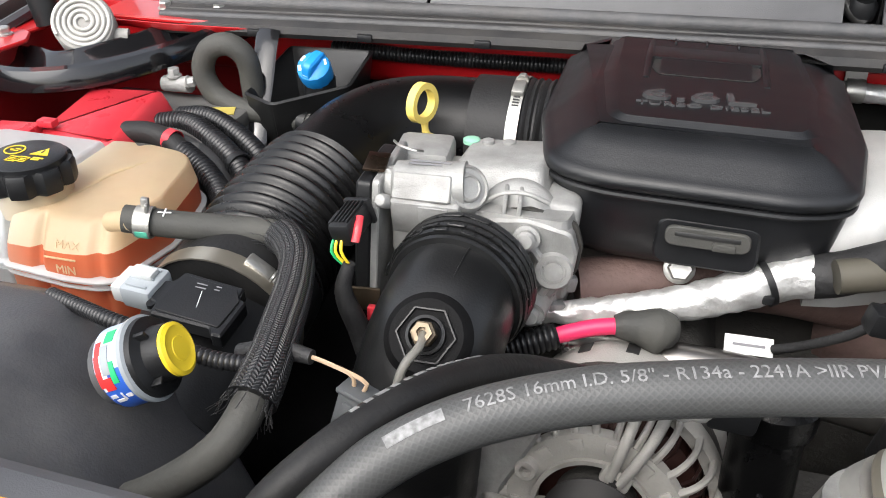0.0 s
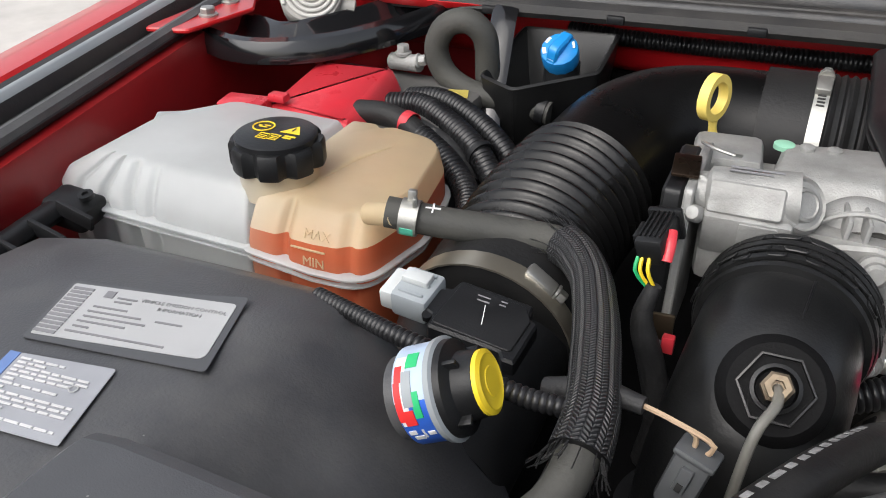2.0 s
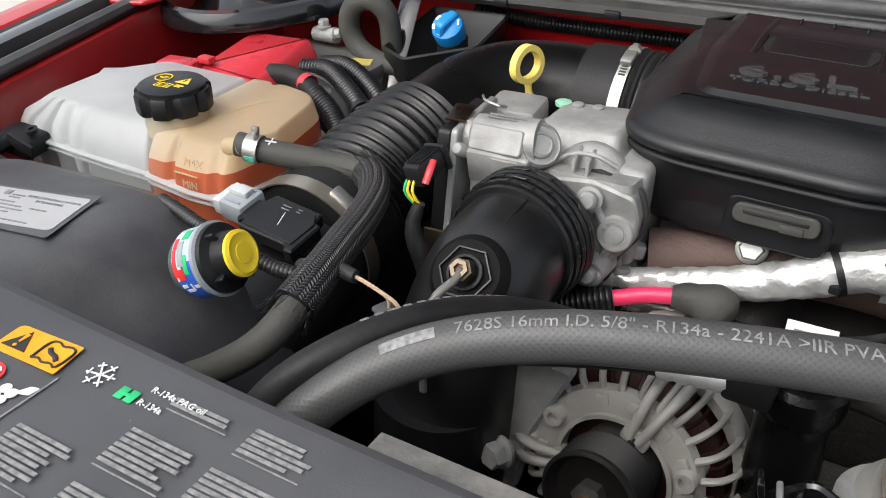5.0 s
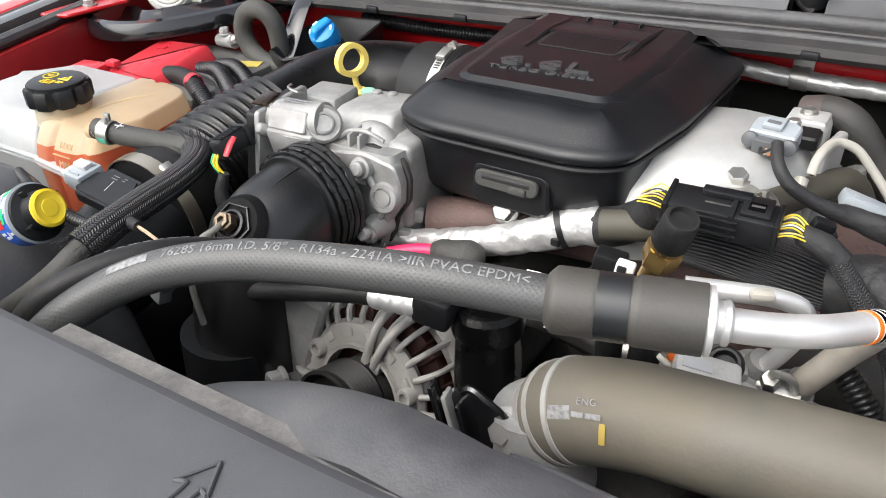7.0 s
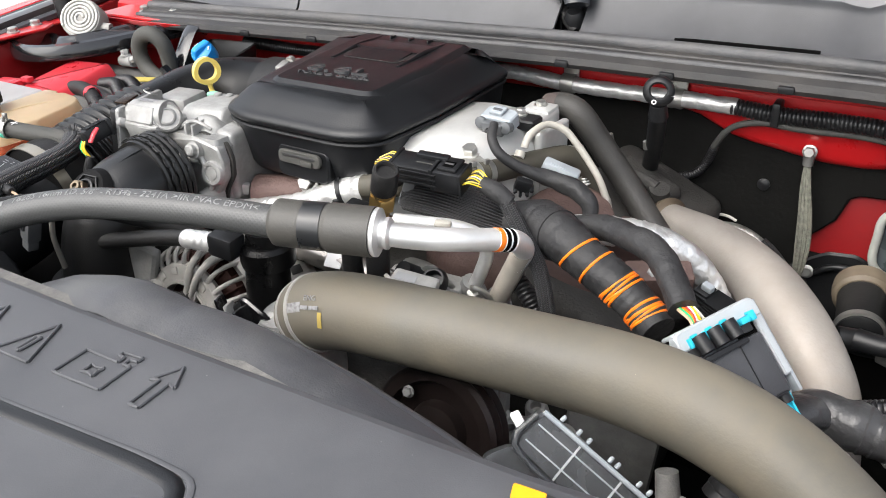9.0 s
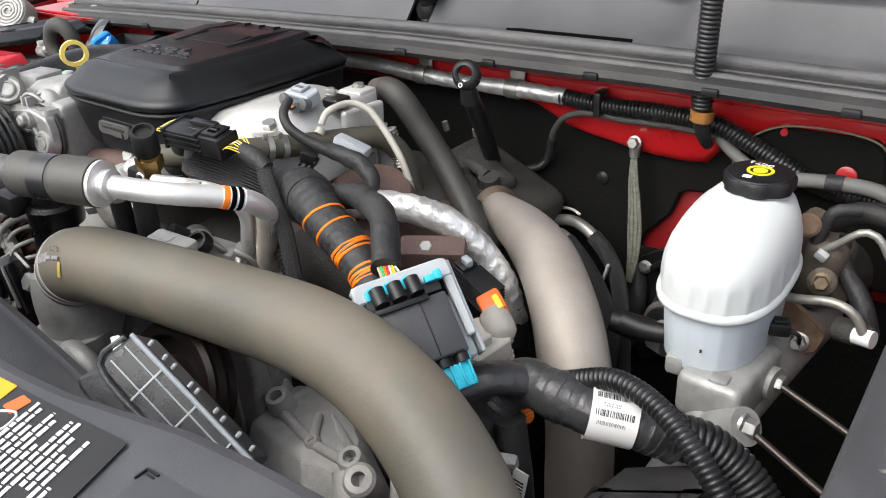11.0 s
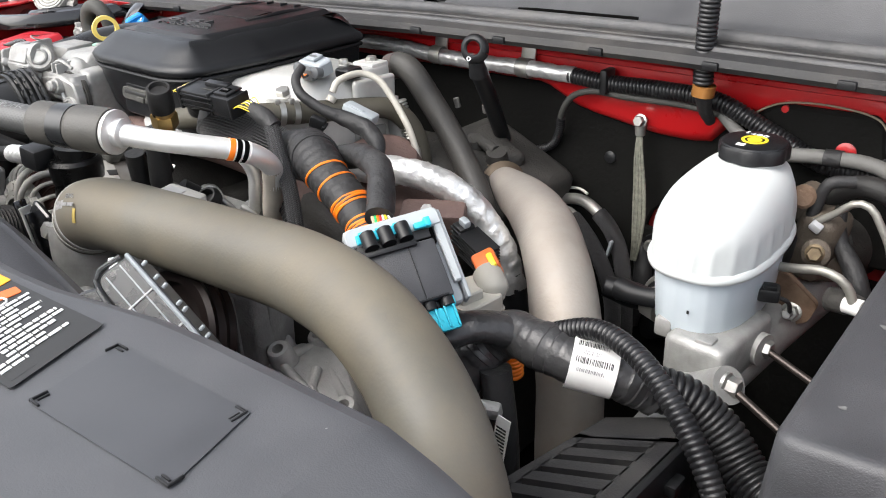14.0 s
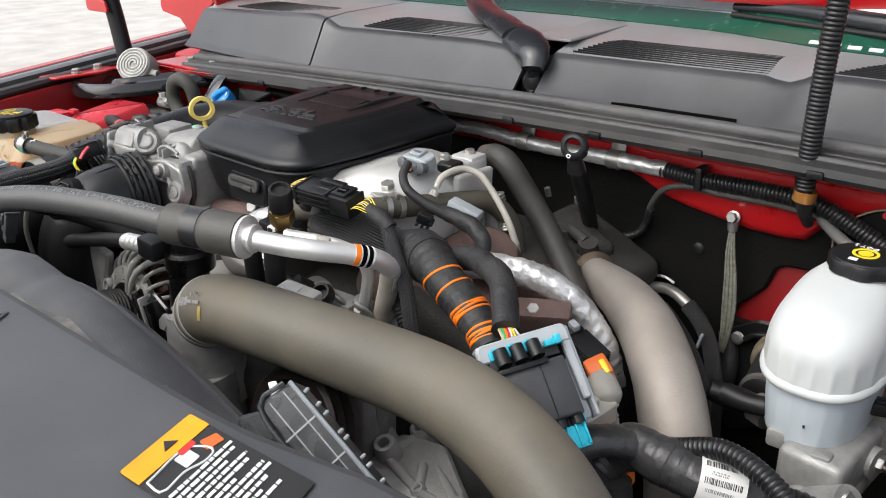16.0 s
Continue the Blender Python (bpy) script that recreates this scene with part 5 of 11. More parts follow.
part("book_mark", ringlathe([(0.002, 0), (0.0027, 0), (0.0027, 0.0004), (0.002, 0.0004)], e3 @ Matrix.Translation((0.040, 0.036, 0.0076)), 12), LABEL_GREY, ab)
rnd = random.Random(3)
rowsn = []
for i in range(15):
    x = 0.001
    while x < 0.048:
        w = rnd.uniform(0.003, 0.009)
        rowsn.append((x - 0.0002 * i, min(0.049, x + w) - 0.0002 * i, 0.005 + 0.0031 * i))
        x += w + 0.0012
        if rnd.random() < 0.07:
            break
part("fine_print", bars(rowsn, e3 @ Matrix.Translation((0, 0, 0.0074)), 0.0013), mat("soft white print", (0.6, 0.6, 0.6), 0.5), ab)

fm = thing("filter_minder", (-0.44, -0.145, 1.08), "filter restriction gauge with printed sleeve and yellow button", "gauge")
md = (V(-0.392, -0.139, 1.118) - V(-0.453, -0.150, 1.090)).normalized()
mm = aim(V(-0.456, -0.150, 1.089), md) @ Matrix.Translation((0, 0, 0.066)) @ Matrix.Diagonal((0.92, 0.92, 0.62, 1)) @ Matrix.Translation((0, 0, -0.066))
part("boss", lathe([(0.0225, -0.010), (0.0225, -0.004), (0.022, 0.001)], mm), DUSTY, fm)
part("canister", lathe([(0.0245, 0.0), (0.026, 0.002), (0.026, 0.030)], mm), BLUE_PRINT, fm, "blue printed sleeve")
PALE_BLUE = mat("pale blue print", (0.42, 0.52, 0.68), 0.35)
for mt, a0, a1, z0, z1, r in ((PALE_BLUE, 40, 150, 0.001, 0.029, 0.0262), (LABEL, 95, 178, 0.003, 0.012, 0.0264), (RED_PRINT, 108, 128, 0.003, 0.009, 0.0266), (RED_PRINT, 128, 172, 0.002, 0.0075, 0.0266), (RED_PRINT, 160, 178, 0.006, 0.015, 0.0266), (GREEN, 92, 112, 0.012, 0.022, 0.0266), (GREEN, 140, 170, 0.016, 0.022, 0.0266), (GREY_PL, 116, 156, 0.009, 0.017, 0.0267), (PRINT, 186, 192, 0.004, 0.010, 0.0264), (PRINT, 196, 202, 0.006, 0.014, 0.0264), (PRINT, 186, 200, 0.015, 0.0165, 0.0264), (PRINT, 190, 196, 0.019, 0.025, 0.0264)):
    part("sleeve_print", ringlathe([(0.0255, z0), (r, z0), (r, z1), (0.0255, z1)], mm, 14, start=radians(a0), end=radians(a1)), mt, fm)
part("grey_collar", ringlathe([(0.024, 0.028), (0.0275, 0.028), (0.028, 0.033), (0.0255, 0.035)], mm, 36), GREY_PL, fm)
part("black_head", lathe([(0.024, 0.030), (0.026, 0.034), (0.0255, 0.040), (0.020, 0.043), (0.0185, 0.044), (0.0175, 0.060), (0.0165, 0.061)], mm, 36), BLACK, fm)
part("yellow_button", lathe([(0.016, 0.058), (0.0172, 0.060), (0.0172, 0.064), (0.0145, 0.066), (0.014, 0.0655), (0.008, 0.0655), (0.0075, 0.0662)], mm, 32), YELLOW, fm)
for i in range(4):
    a = radians(90 * i + 20)
    part("fin", box((0.0025, 0.006, 0.012), mm @ Matrix.Rotation(a, 4, "Z") @ Matrix.Translation((0, 0.0205, 0.046)), 0.0006), BLACK, fm)

# ---------------------------------------------------------------- coolant reservoir
ct = thing("coolant_reservoir", (-0.69, 0.075, 0.96), "milky plastic coolant tank, orange fluid near the minimum mark", "reservoir")


def dense(outline, step=0.0022):
    out = []
    for p, q in zip(outline, outline[1:] + outline[:1]):
        n = max(1, int((q - p).length / step))
        out += [p + (q - p) * (k / n) for k in range(n)]
    return out


def tank_levels(corners, zt, low, zs, grooves):
    """Levels of a moulded chamber: upright grooves in its front wall run out towards the top."""
    o = dense(rounded(corners, 6))
    mid = sum((p for p in o), V(0, 0)) / len(o)

    def front(d, k):
        out = []
        for p in o:
            y = p.y + (mid.y - p.y) * d * (0.35 if p.y < mid.y else 0.10)
            if p.y < mid.y - 0.03:
                y += k * sum(g * math.exp(-((p.x - x) / w) ** 2) for x, w, g in grooves)
            out.append(V(p.x + (mid.x - p.x) * d * 0.12, y))
        return out
    return [(front(0.3, 0.5), low), (front(0.1, 1), low + 0.02), (front(0.0, 1), zs - 0.006), (front(0.0, 0.8), zs + 0.006), (front(0.1, 1), zs + 0.018), (front(0.35, 1), zt - 0.012), (front(0.6, 0.8), zt - 0.003), (front(0.75, 0.4), zt - 0.0007), (front(0.95, 0), zt)]


left_c = [(-0.852, 0.016, 0.02), (-0.812, 0.003, 0.016), (-0.72, 0.0, 0.006), (-0.646, 0.0, 0.004), (-0.646, 0.158, 0.004), (-0.76, 0.158, 0.02), (-0.852, 0.105, 0.03)]
right_c = [(-0.645, -0.002, 0.006), (-0.585, -0.008, 0.006), (-0.545, -0.006, 0.03), (-0.532, 0.06, 0.03), (-0.548, 0.150, 0.04), (-0.605, 0.160, 0.01), (-0.613, 0.152, 0.005), (-0.622, 0.160, 0.01), (-0.645, 0.158, 0.004)]
LL = tank_levels(left_c, 1.088, 0.965, 1.047, [(-0.818, 0.0045, 0.006), (-0.788, 0.0045, 0.007), (-0.760, 0.0045, 0.007), (-0.738, 0.004, 0.005)])
LL = LL[:4] + [([V(p.x + k * max(0.0, (-0.765 - p.x) / 0.087), p.y) for p in o], z) for (o, z), k in zip(LL[4:], (0.008, 0.026, 0.040, 0.047, 0.055))]
part("left_chamber", stack(LL), SHELL_WHITE, ct, "milky white empty chamber", 60)
RL = tank_levels(right_c, 1.090, 0.965, 1.048, [(-0.612, 0.0045, 0.007), (-0.558, 0.005, 0.005)])
RL[4] = (RL[4][0], lambda x, y: 1.067 + 0.05 * (x + 0.6))
part("right_chamber", stack(RL[:5]), milky(mat("coolant tinted translucent plastic", (0.70, 0.21, 0.10), 0.34, vary=0.12, scale=12, see=0.16, spec=0.45), 0.4, (0.015, 0.09, (0.72, 0.40, 0.28))), ct, "chamber wall tinted orange by the coolant", 60)
part("right_top", stack(RL[4:]), SHELL_TAN, ct, "tan stained upper chamber", 60)
fo = inset(rounded(right_c, 6), 0.0098)
fi = inset(rounded(right_c, 6), 0.0125)
part("coolant", stack([(inset(fo, 0.012), 0.972), (fi, 0.99), (fo, 1.036), (fo, 1.056), (fi, 1.063)]), FLUID, ct, "orange coolant inside")
for oc in (left_c, right_c):
    oo = rounded(oc, 6)
    part("seam", stack([(inset(oo, 0.002), 1.0455), (inset(oo, -0.0042), 1.0462), (inset(oo, -0.0046), 1.0480), (inset(oo, -0.0035), 1.0492), (inset(oo, 0.002), 1.0495)]), SHELL_WHITE, ct, "welded seam ridge", 50)
    part("seam_lip", stack([(inset(oo, 0.002), 1.0395), (inset(oo, -0.0028), 1.0400), (inset(oo, -0.0028), 1.0415), (inset(oo, 0.002), 1.0420)]), SHELL_WHITE, ct, "", 50)
part("filler_neck", lathe([(0.031, 1.078), (0.030, 1.090), (0.029, 1.100)], at(-0.641, 0.043, 0)), SHELL_TAN, ct)
wav = lambda a: 1.0 - 0.15 * max(0, math.cos(8 * a)) ** 1.2
cap = part("cap", lathe([(0.0315, 1.098), (0.0345, 1.0995), (0.0355, 1.102), (0.0355, 1.1160), (0.034, 1.1190)], at(-0.641, 0.043, 0), 96, wave=wav), BLACK, ct, "ribbed black pressure cap")
part("cap_top", lathe([(0.0305, 1.118), (0.0305, 1.1225), (0.0275, 1.124)], at(-0.641, 0.043, 0), 48), COVER, ct)
cm = at(-0.641, 0.043, 1.1242)
for ob in (
    ("ring_mark", ringlathe([(0.0074, 0), (0.0086, 0), (0.0086, 0.0005), (0.0074, 0.0005)], cm @ Matrix.Translation((-0.013, 0.004, 0)), 24)),
    ("ring_bar", bars([(-0.0175, -0.0145, 0.0045), (-0.0135, -0.0085, 0.0060), (-0.0165, -0.0095, 0.0030)], cm, 0.0011)),
    ("triangle_mark", flat([V(0.004, 0.000), V(0.020, 0.001), V(0.0125, 0.0135)], cm)),
    ("book_mark", ringlathe([(0.0052, 0), (0.0062, 0), (0.0062, 0.0005), (0.0052, 0.0005)], cm @ Matrix.Translation((-0.0035, -0.0105, 0)) @ Matrix.Rotation(radians(45), 4, "Z"), 4)),
    ("book_mark", ringlathe([(0.0052, 0), (0.0062, 0), (0.0062, 0.0005), (0.0052, 0.0005)], cm @ Matrix.Translation((0.0045, -0.0095, 0)) @ Matrix.Rotation(radians(45), 4, "Z"), 4)),
    ("book_lines", bars([(-0.0065, -0.001, -0.0095), (-0.0065, -0.001, -0.0120), (0.002, 0.0070, -0.0085), (0.002, 0.0070, -0.0110)], cm, 0.0008)),
    ("dash_mark", bars([(0.011, 0.020, -0.0045), (0.011, 0.018, -0.0075)], cm, 0.0018)),
):
    part(ob[0], ob[1], YELLOW, cap)
part("triangle_ink", box((0.0012, 0.0055, 0.0002), cm @ Matrix.Translation((0.0123, 0.0060, 0.0007)), 0), INK, cap)
part("writing", lettering("MAX", 0.010, Matrix.Translation((-0.594, -0.0030, 1.0705)) @ Matrix.Rotation(radians(64), 4, "X")), SHELL_TAN, ct, "moulded level writing")
part("writing", lettering("MIN", 0.010, Matrix.Translation((-0.592, -0.0095, 1.0525)) @ Matrix.Rotation(radians(86), 4, "X")), SHELL_TAN, ct, "moulded level writing")
part("level_rib", box((0.028, 0.0016, 0.0014), at(-0.588, -0.0072, 1.0640), 0.0005), SHELL_TAN, ct)
part("top_rib", tube([(-0.612, 0.03, 1.088), (-0.60, 0.09, 1.0905), (-0.575, 0.14, 1.0875)], 0.003, 8, 0.01, 0.5), SHELL_TAN, ct)
part("top_rib", tube([(-0.565, 0.02, 1.085), (-0.555, 0.06, 1.087), (-0.565, 0.10, 1.088)], 0.003, 8, 0.01, 0.5), SHELL_TAN, ct)
part("rear_tab", box((0.03, 0.02, 0.01), at(-0.800, 0.108, 1.080, 0, 0, 30), 0.003), SHELL_WHITE, ct)
part("nipple", tube([(-0.545, 0.008, 1.0955), (-0.532, 0.0035, 1.1005), (-0.52, 0.000, 1.104)], 0.008, 12), SHELL_TAN, ct)

# ---------------------------------------------------------------- vent hose with braided sleeve
vh = thing("coolant_hose", (-0.42, -0.05, 1.05), "grey rubber coolant hose partly in a braided sleeve", "hose")
HP = [(-0.528, 0.002, 1.104), (-0.49, 0.012, 1.099), (-0.445, 0.026, 1.094), (-0.414, 0.026, 1.094), (-0.390, 0.000, 1.095), (-0.374, -0.04, 1.097), (-0.360, -0.09, 1.101), (-0.350, -0.140, 1.100), (-0.356, -0.172, 1.084), (-0.385, -0.186, 1.060), (-0.43, -0.190, 1.032), (-0.50, -0.195, 1.005)]
part("hose", tube(HP, 0.0105, 18, 0.008), GREY_RUBBER, vh)
sl = spline(HP, 0.004)
i0, i1 = int(len(sl) * 0.235), int(len(sl) * 0.63)
part("braided_sleeve", tube(sl[i0:i1:3], [0.0140, 0.0126, 0.0130, 0.0134, 0.0132, 0.0148], 28, 0.004), BRAID, vh, "black braided sleeve with frayed ends")
rnd = random.Random(2)
for i, sgn in ((i0, -1), (i1 - 2, 1)):
    bm = bmesh.new()
    p, x, y, t = frames(sl)[i]
    for k in range(40):
        a = rnd.uniform(0, 6.28)
        o = (x * math.cos(a) + y * math.sin(a))
        q = p + o * 0.0138
        tube([q, q + o * rnd.uniform(0.0, 0.003) + t * sgn * rnd.uniform(0.004, 0.008), q + o * rnd.uniform(0.001, 0.007) + t * sgn * rnd.uniform(0.008, 0.014)], 0.00035, 4, 0.004, bm=bm)
    part("frayed_edge", bm, BRAID_FINE, vh)
cl = aim((-0.512, 0.004, 1.1025), (0.9, 0.22, -0.1))
part("spring_clip", ringlathe([(0.0106, -0.006), (0.0122, -0.006), (0.0122, 0.006), (0.0106, 0.006)], cl, 28), STEEL, vh, "spring hose clip")
part("green_mark", ringlathe([(0.0121, -0.0045), (0.0125, -0.0045), (0.0125, 0.0045), (0.0121, 0.0045)], cl, 8, start=radians(190), end=radians(260)), mat("pale green paint", (0.1, 0.5, 0.35), 0.5), vh)
part("clip_ear", box((0.004, 0.010, 0.006), cl @ Matrix.Translation((0.002, 0.0145, 0)), 0.001), STEEL, vh)
part("clip_ear", box((0.004, 0.008, 0.003), cl @ Matrix.Translation((-0.004, 0.0135, 0.003)), 0.001), STEEL, vh)
cr = basis((-0.497, 0.008, 1.1105), (1, 0.3, -0.05), (-0.2, 1, 0.1))
part("white_cross", box((0.010, 0.0012, 0.0006), cr, 0, bm=box((0.0012, 0.010, 0.0006), cr, 0)), PRINT, vh)

# ---------------------------------------------------------------- intake duct
du = thing("intake_duct", (-0.43, 0.12, 0.97), "black intake duct with ribbed bellows and smooth elbow", "duct")
BP = [(-0.452, 0.035, 1.038), (-0.452, 0.085, 1.048), (-0.447, 0.13, 1.056), (-0.440, 0.165, 1.062)]
part("bellows", tube(BP, lambda s, k: 0.0580 + 0.0052 * (abs(math.sin(math.pi * s / 0.0118)) ** 1.1 - 0.5), 56, 0.0012), BELLOWS, du, "ribbed rubber bellows", 60)
part("elbow", tube([(-0.442, 0.158, 1.060), (-0.436, 0.195, 1.066), (-0.424, 0.235, 1.071), (-0.40, 0.267, 1.074), (-0.37, 0.283, 1.075), (-0.335, 0.288, 1.076), (-0.30, 0.288, 1.077)], [0.054, 0.054, 0.056, 0.057, 0.056, 0.055, 0.055], 48, 0.006), DUCT, du, "smooth black elbow", 60)
part("rubber_sleeve", tube([(-0.325, 0.287, 1.076), (-0.29, 0.287, 1.077), (-0.225, 0.287, 1.078)], lambda s, k: 0.0585 + (0.001 if k < 0.4 else -0.0005 if k < 0.5 else 0.0015 * math.sin(s * 900)), 48, 0.002), RUBBER, du, "black rubber connecting sleeve")
band((-0.283, 0.287, 1.077), (1, 0, 0), 0.0598, 0.011, 0.0012, du)
cl = basis((-0.283, 0.272, 1.1365), (0.0, 1, 0.28), (1, 0, 0))
part("clamp_screw", hexhead(cl @ V(0.010, 0, 0.002), (0, 0.9, 0.35), 0.009, 0.008), STEEL, du)
part("clamp_housing", box((0.020, 0.012, 0.008), cl @ Matrix.Translation((-0.004, 0, 0.0005)), 0.002), STEEL, du)
for i in range(8):
    part("clamp_slot", box((0.0012, 0.006, 0.001), aim((-0.283, 0.287, 1.077), (1, 0, 0), (0, 0, 1)) @ Matrix.Rotation(radians(16 + 3 * i), 4, "Z") @ Matrix.Translation((0, 0.0612, 0)) @ Matrix.Rotation(radians(90), 4, "X"), 0), INK, du)
mf = thing("airflow_housing", (-0.452, -0.04, 0.97), "grey rubber cuff and black airflow meter housing", "housing")
part("cuff", tube([(-0.452, 0.045, 1.040), (-0.452, 0.02, 1.036), (-0.4525, -0.01, 1.032)], [0.060, 0.0605, 0.060], 48, 0.006), RUBBER, mf, "dusty black rubber cuff")
band((-0.452, -0.006, 1.033), (0, 1, 0.1), 0.0606, 0.015, 0.0014, mf, mat("tan tinted clamp", (0.5, 0.46, 0.38), 0.32, 0.9))
part("meter_tube", tube([(-0.4525, -0.006, 1.033), (-0.4525, -0.03, 1.020), (-0.4525, -0.06, 1.010), (-0.4525, -0.11, 1.0)], [0.0585, 0.056, 0.054, 0.052], 48, 0.01), BLACK, mf)
cl = basis((-0.418, -0.004, 1.083), (0.8, 0.0, -0.55), (0, 1, 0.1))
part("clamp_housing", box((0.022, 0.012, 0.008), cl, 0.002), STEEL, mf)
part("clamp_screw", hexhead(cl @ V(0.011, 0, 0.001), (0.8, 0, -0.55), 0.008, 0.008), STEEL, mf)
ms = thing("airflow_sensor", (-0.44, -0.06, 1.085), "black airflow sensor with grey plug", "sensor")
sm = basis((-0.4315, -0.060, 1.0895), (0.99, -0.06, -0.04), (0.03, 0.98, 0.14)) @ Matrix.Diagonal((0.80, 1.0, 1.0, 1.0))
part("body", slab(rounded([(-0.035, -0.021, 0.003), (0.022, -0.021, 0.003), (0.027, -0.026, 0.002), (0.036, -0.026, 0.002), (0.036, 0.008, 0.004), (0.028, 0.010, 0.003), (0.026, 0.020, 0.003), (-0.033, 0.022, 0.003), (-0.036, 0.012, 0.003), (-0.044, 0.010, 0.003), (-0.044, -0.010, 0.003), (-0.036, -0.012, 0.003)]), -0.012, 0.0, sm, 0.0015), COVER, ms)
part("rim", slab(rounded([(-0.033, -0.018, 0.003), (0.030, -0.020, 0.003), (0.031, 0.006, 0.003), (0.022, 0.016, 0.003), (-0.031, 0.018, 0.003)]), -0.001, 0.0012, sm, 0.0005), BLACK, ms)
part("scratch", box((0.0006, 0.016, 0.0004), sm @ Matrix.Rotation(radians(22), 4, "Z") @ Matrix.Translation((-0.002, 0, 0.0014)), 0), PRINT, ms, "pale scratch mark")
part("fine_print", bars([(-0.014, -0.004, 0.0125), (-0.013, -0.003, 0.009), (0.004, 0.009, 0.0135), (0.004, 0.009, 0.0105)], sm @ Matrix.Translation((0, 0, 0.0013)), 0.0008), INK_GREY, ms)
part("screw", lathe([(0.004, 0), (0.004, 0.003), (0.0015, 0.003)], sm @ Matrix.Translation((0.024, 0.012, -0.004)), 10), BLACK, ms)
part("screw", lathe([(0.004, 0), (0.004, 0.003), (0.0015, 0.003)], sm @ Matrix.Translation((-0.040, -0.012, -0.004)), 10), BLACK, ms)
pg = part("plug", box((0.030, 0.028, 0.018), sm @ Matrix.Translation((-0.058, 0.003, -0.005)), 0.003), GREY_PL, ms, "grey electrical plug")
part("plug_front", box((0.014, 0.024, 0.014), sm @ Matrix.Translation((-0.077, 0.003, -0.006)), 0.002), mat("pale grey plastic", (0.55, 0.57, 0.57), 0.4), ms)
part("plug_lock", box((0.022, 0.010, 0.005), sm @ Matrix.Translation((-0.060, 0.006, 0.006)), 0.0015), mat("pale grey clip plastic", (0.5, 0.52, 0.52), 0.4), ms)
for k in (-1, 0, 1):
    part("plug_rib", box((0.020, 0.002, 0.002), sm @ Matrix.Translation((-0.058, 0.003 + 0.009 * k, 0.0045)), 0.0005), GREY_PL, ms)
cd = thing("sensor_conduit", (-0.47, -0.08, 1.05), "thin black corrugated conduit to the airflow sensor", "conduit")
part("conduit", corrugated([(-0.5265, -0.088, 1.095), (-0.490, -0.1027, 1.101), (-0.461, -0.116, 1.107), (-0.440, -0.121, 1.108), (-0.386, -0.128, 1.102), (-0.359, -0.130, 1.104), (-0.34, -0.13, 1.10)], 0.0047, 0.0038, 0.0013), CONDUIT, cd)

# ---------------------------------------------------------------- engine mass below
# block colour is lowered to carry the shade between the engine parts
eb = thing("engine_block", (0.0, 0.2, 0.5), "grimy engine block, deep shade put into its dark colour", "engine")
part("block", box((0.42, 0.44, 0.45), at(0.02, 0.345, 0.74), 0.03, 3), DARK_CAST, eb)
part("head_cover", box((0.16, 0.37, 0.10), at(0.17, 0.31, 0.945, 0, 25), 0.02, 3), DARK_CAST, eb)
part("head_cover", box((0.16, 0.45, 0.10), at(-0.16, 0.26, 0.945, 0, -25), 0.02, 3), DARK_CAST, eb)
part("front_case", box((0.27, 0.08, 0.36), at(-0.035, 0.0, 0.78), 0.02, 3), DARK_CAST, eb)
tv = thing("turbo_housing", (0.12, 0.24, 0.95), "brown heat-tinted turbocharger housing", "turbocharger")
part("volute", tube([(0.02, 0.20, 0.965), (0.07, 0.17, 0.985), (0.14, 0.18, 0.985), (0.20, 0.22, 0.97), (0.20, 0.29, 0.95), (0.12, 0.33, 0.95), (0.05, 0.30, 0.95)], [0.040, 0.044, 0.047, 0.050, 0.048, 0.046, 0.040], 28, 0.01), RUST, tv)
part("shield", lathe([(0.050, -0.03), (0.056, 0.01), (0.052, 0.025), (0.040, 0.034)], aim((0.150, 0.225, 1.008), (0.1, -0.4, 0.9)), 32), RUST, tv)
part("shield_rib", tube([(0.10, 0.20, 1.03), (0.14, 0.19, 1.042), (0.19, 0.20, 1.035)], 0.006, 10), RUST, tv)
part("flange", box((0.07, 0.03, 0.06), at(0.265, 0.19, 0.99, 20, 0, 30), 0.006), RUST, tv)
bolt((0.265, 0.178, 1.012), (0.3, -0.5, 0.8), 0.012, 0.008, tv, DULL)
part("inlet", tube([(-0.20, 0.11, 1.035), (-0.13, 0.13, 1.04), (-0.05, 0.15, 1.035), (0.03, 0.18, 1.01)], 0.022, 20, 0.01), RUST, tv, "brown pipe under the engine cover")
fp = thing("fuel_pipe", (-0.05, 0.06, 0.99), "dark steel tube below the foil sleeve", "pipe")
part("tube", tube([(-0.20, 0.07, 1.0), (-0.10, 0.06, 1.012), (0.02, 0.05, 1.005), (0.10, 0.045, 0.99)], 0.016, 18, 0.01), mat("smoked steel", (0.2, 0.19, 0.18), 0.3, 0.9), fp)
part("tag", box((0.036, 0.001, 0.014), at(-0.0665, 0.080, 1.0240, -40, 4, 8), 0), LABEL, fp, "small white tag")
part("tag_print", box((0.024, 0.0004, 0.002), at(-0.0665, 0.0792, 1.0248, -40, 4, 8), 0), INK_GREY, fp)
part("tag_tail", tube([(-0.049, 0.080, 1.024), (-0.032, 0.068, 1.040), (-0.012, 0.045, 1.070), (-0.002, 0.040, 1.083)], 0.0035, 10, 0.006), TAPE, fp)
part("grey_tag", box((0.02, 0.001, 0.018), at(-0.035, 0.042, 1.02, -45, 0, 5), 0), LABEL_GREY, fp)

# ---------------------------------------------------------------- engine cover with moulded writing
ec = thing("engine_cover", (-0.12, 0.23, 1.06), "satin black engine cover with moulded engine badge", "cover")
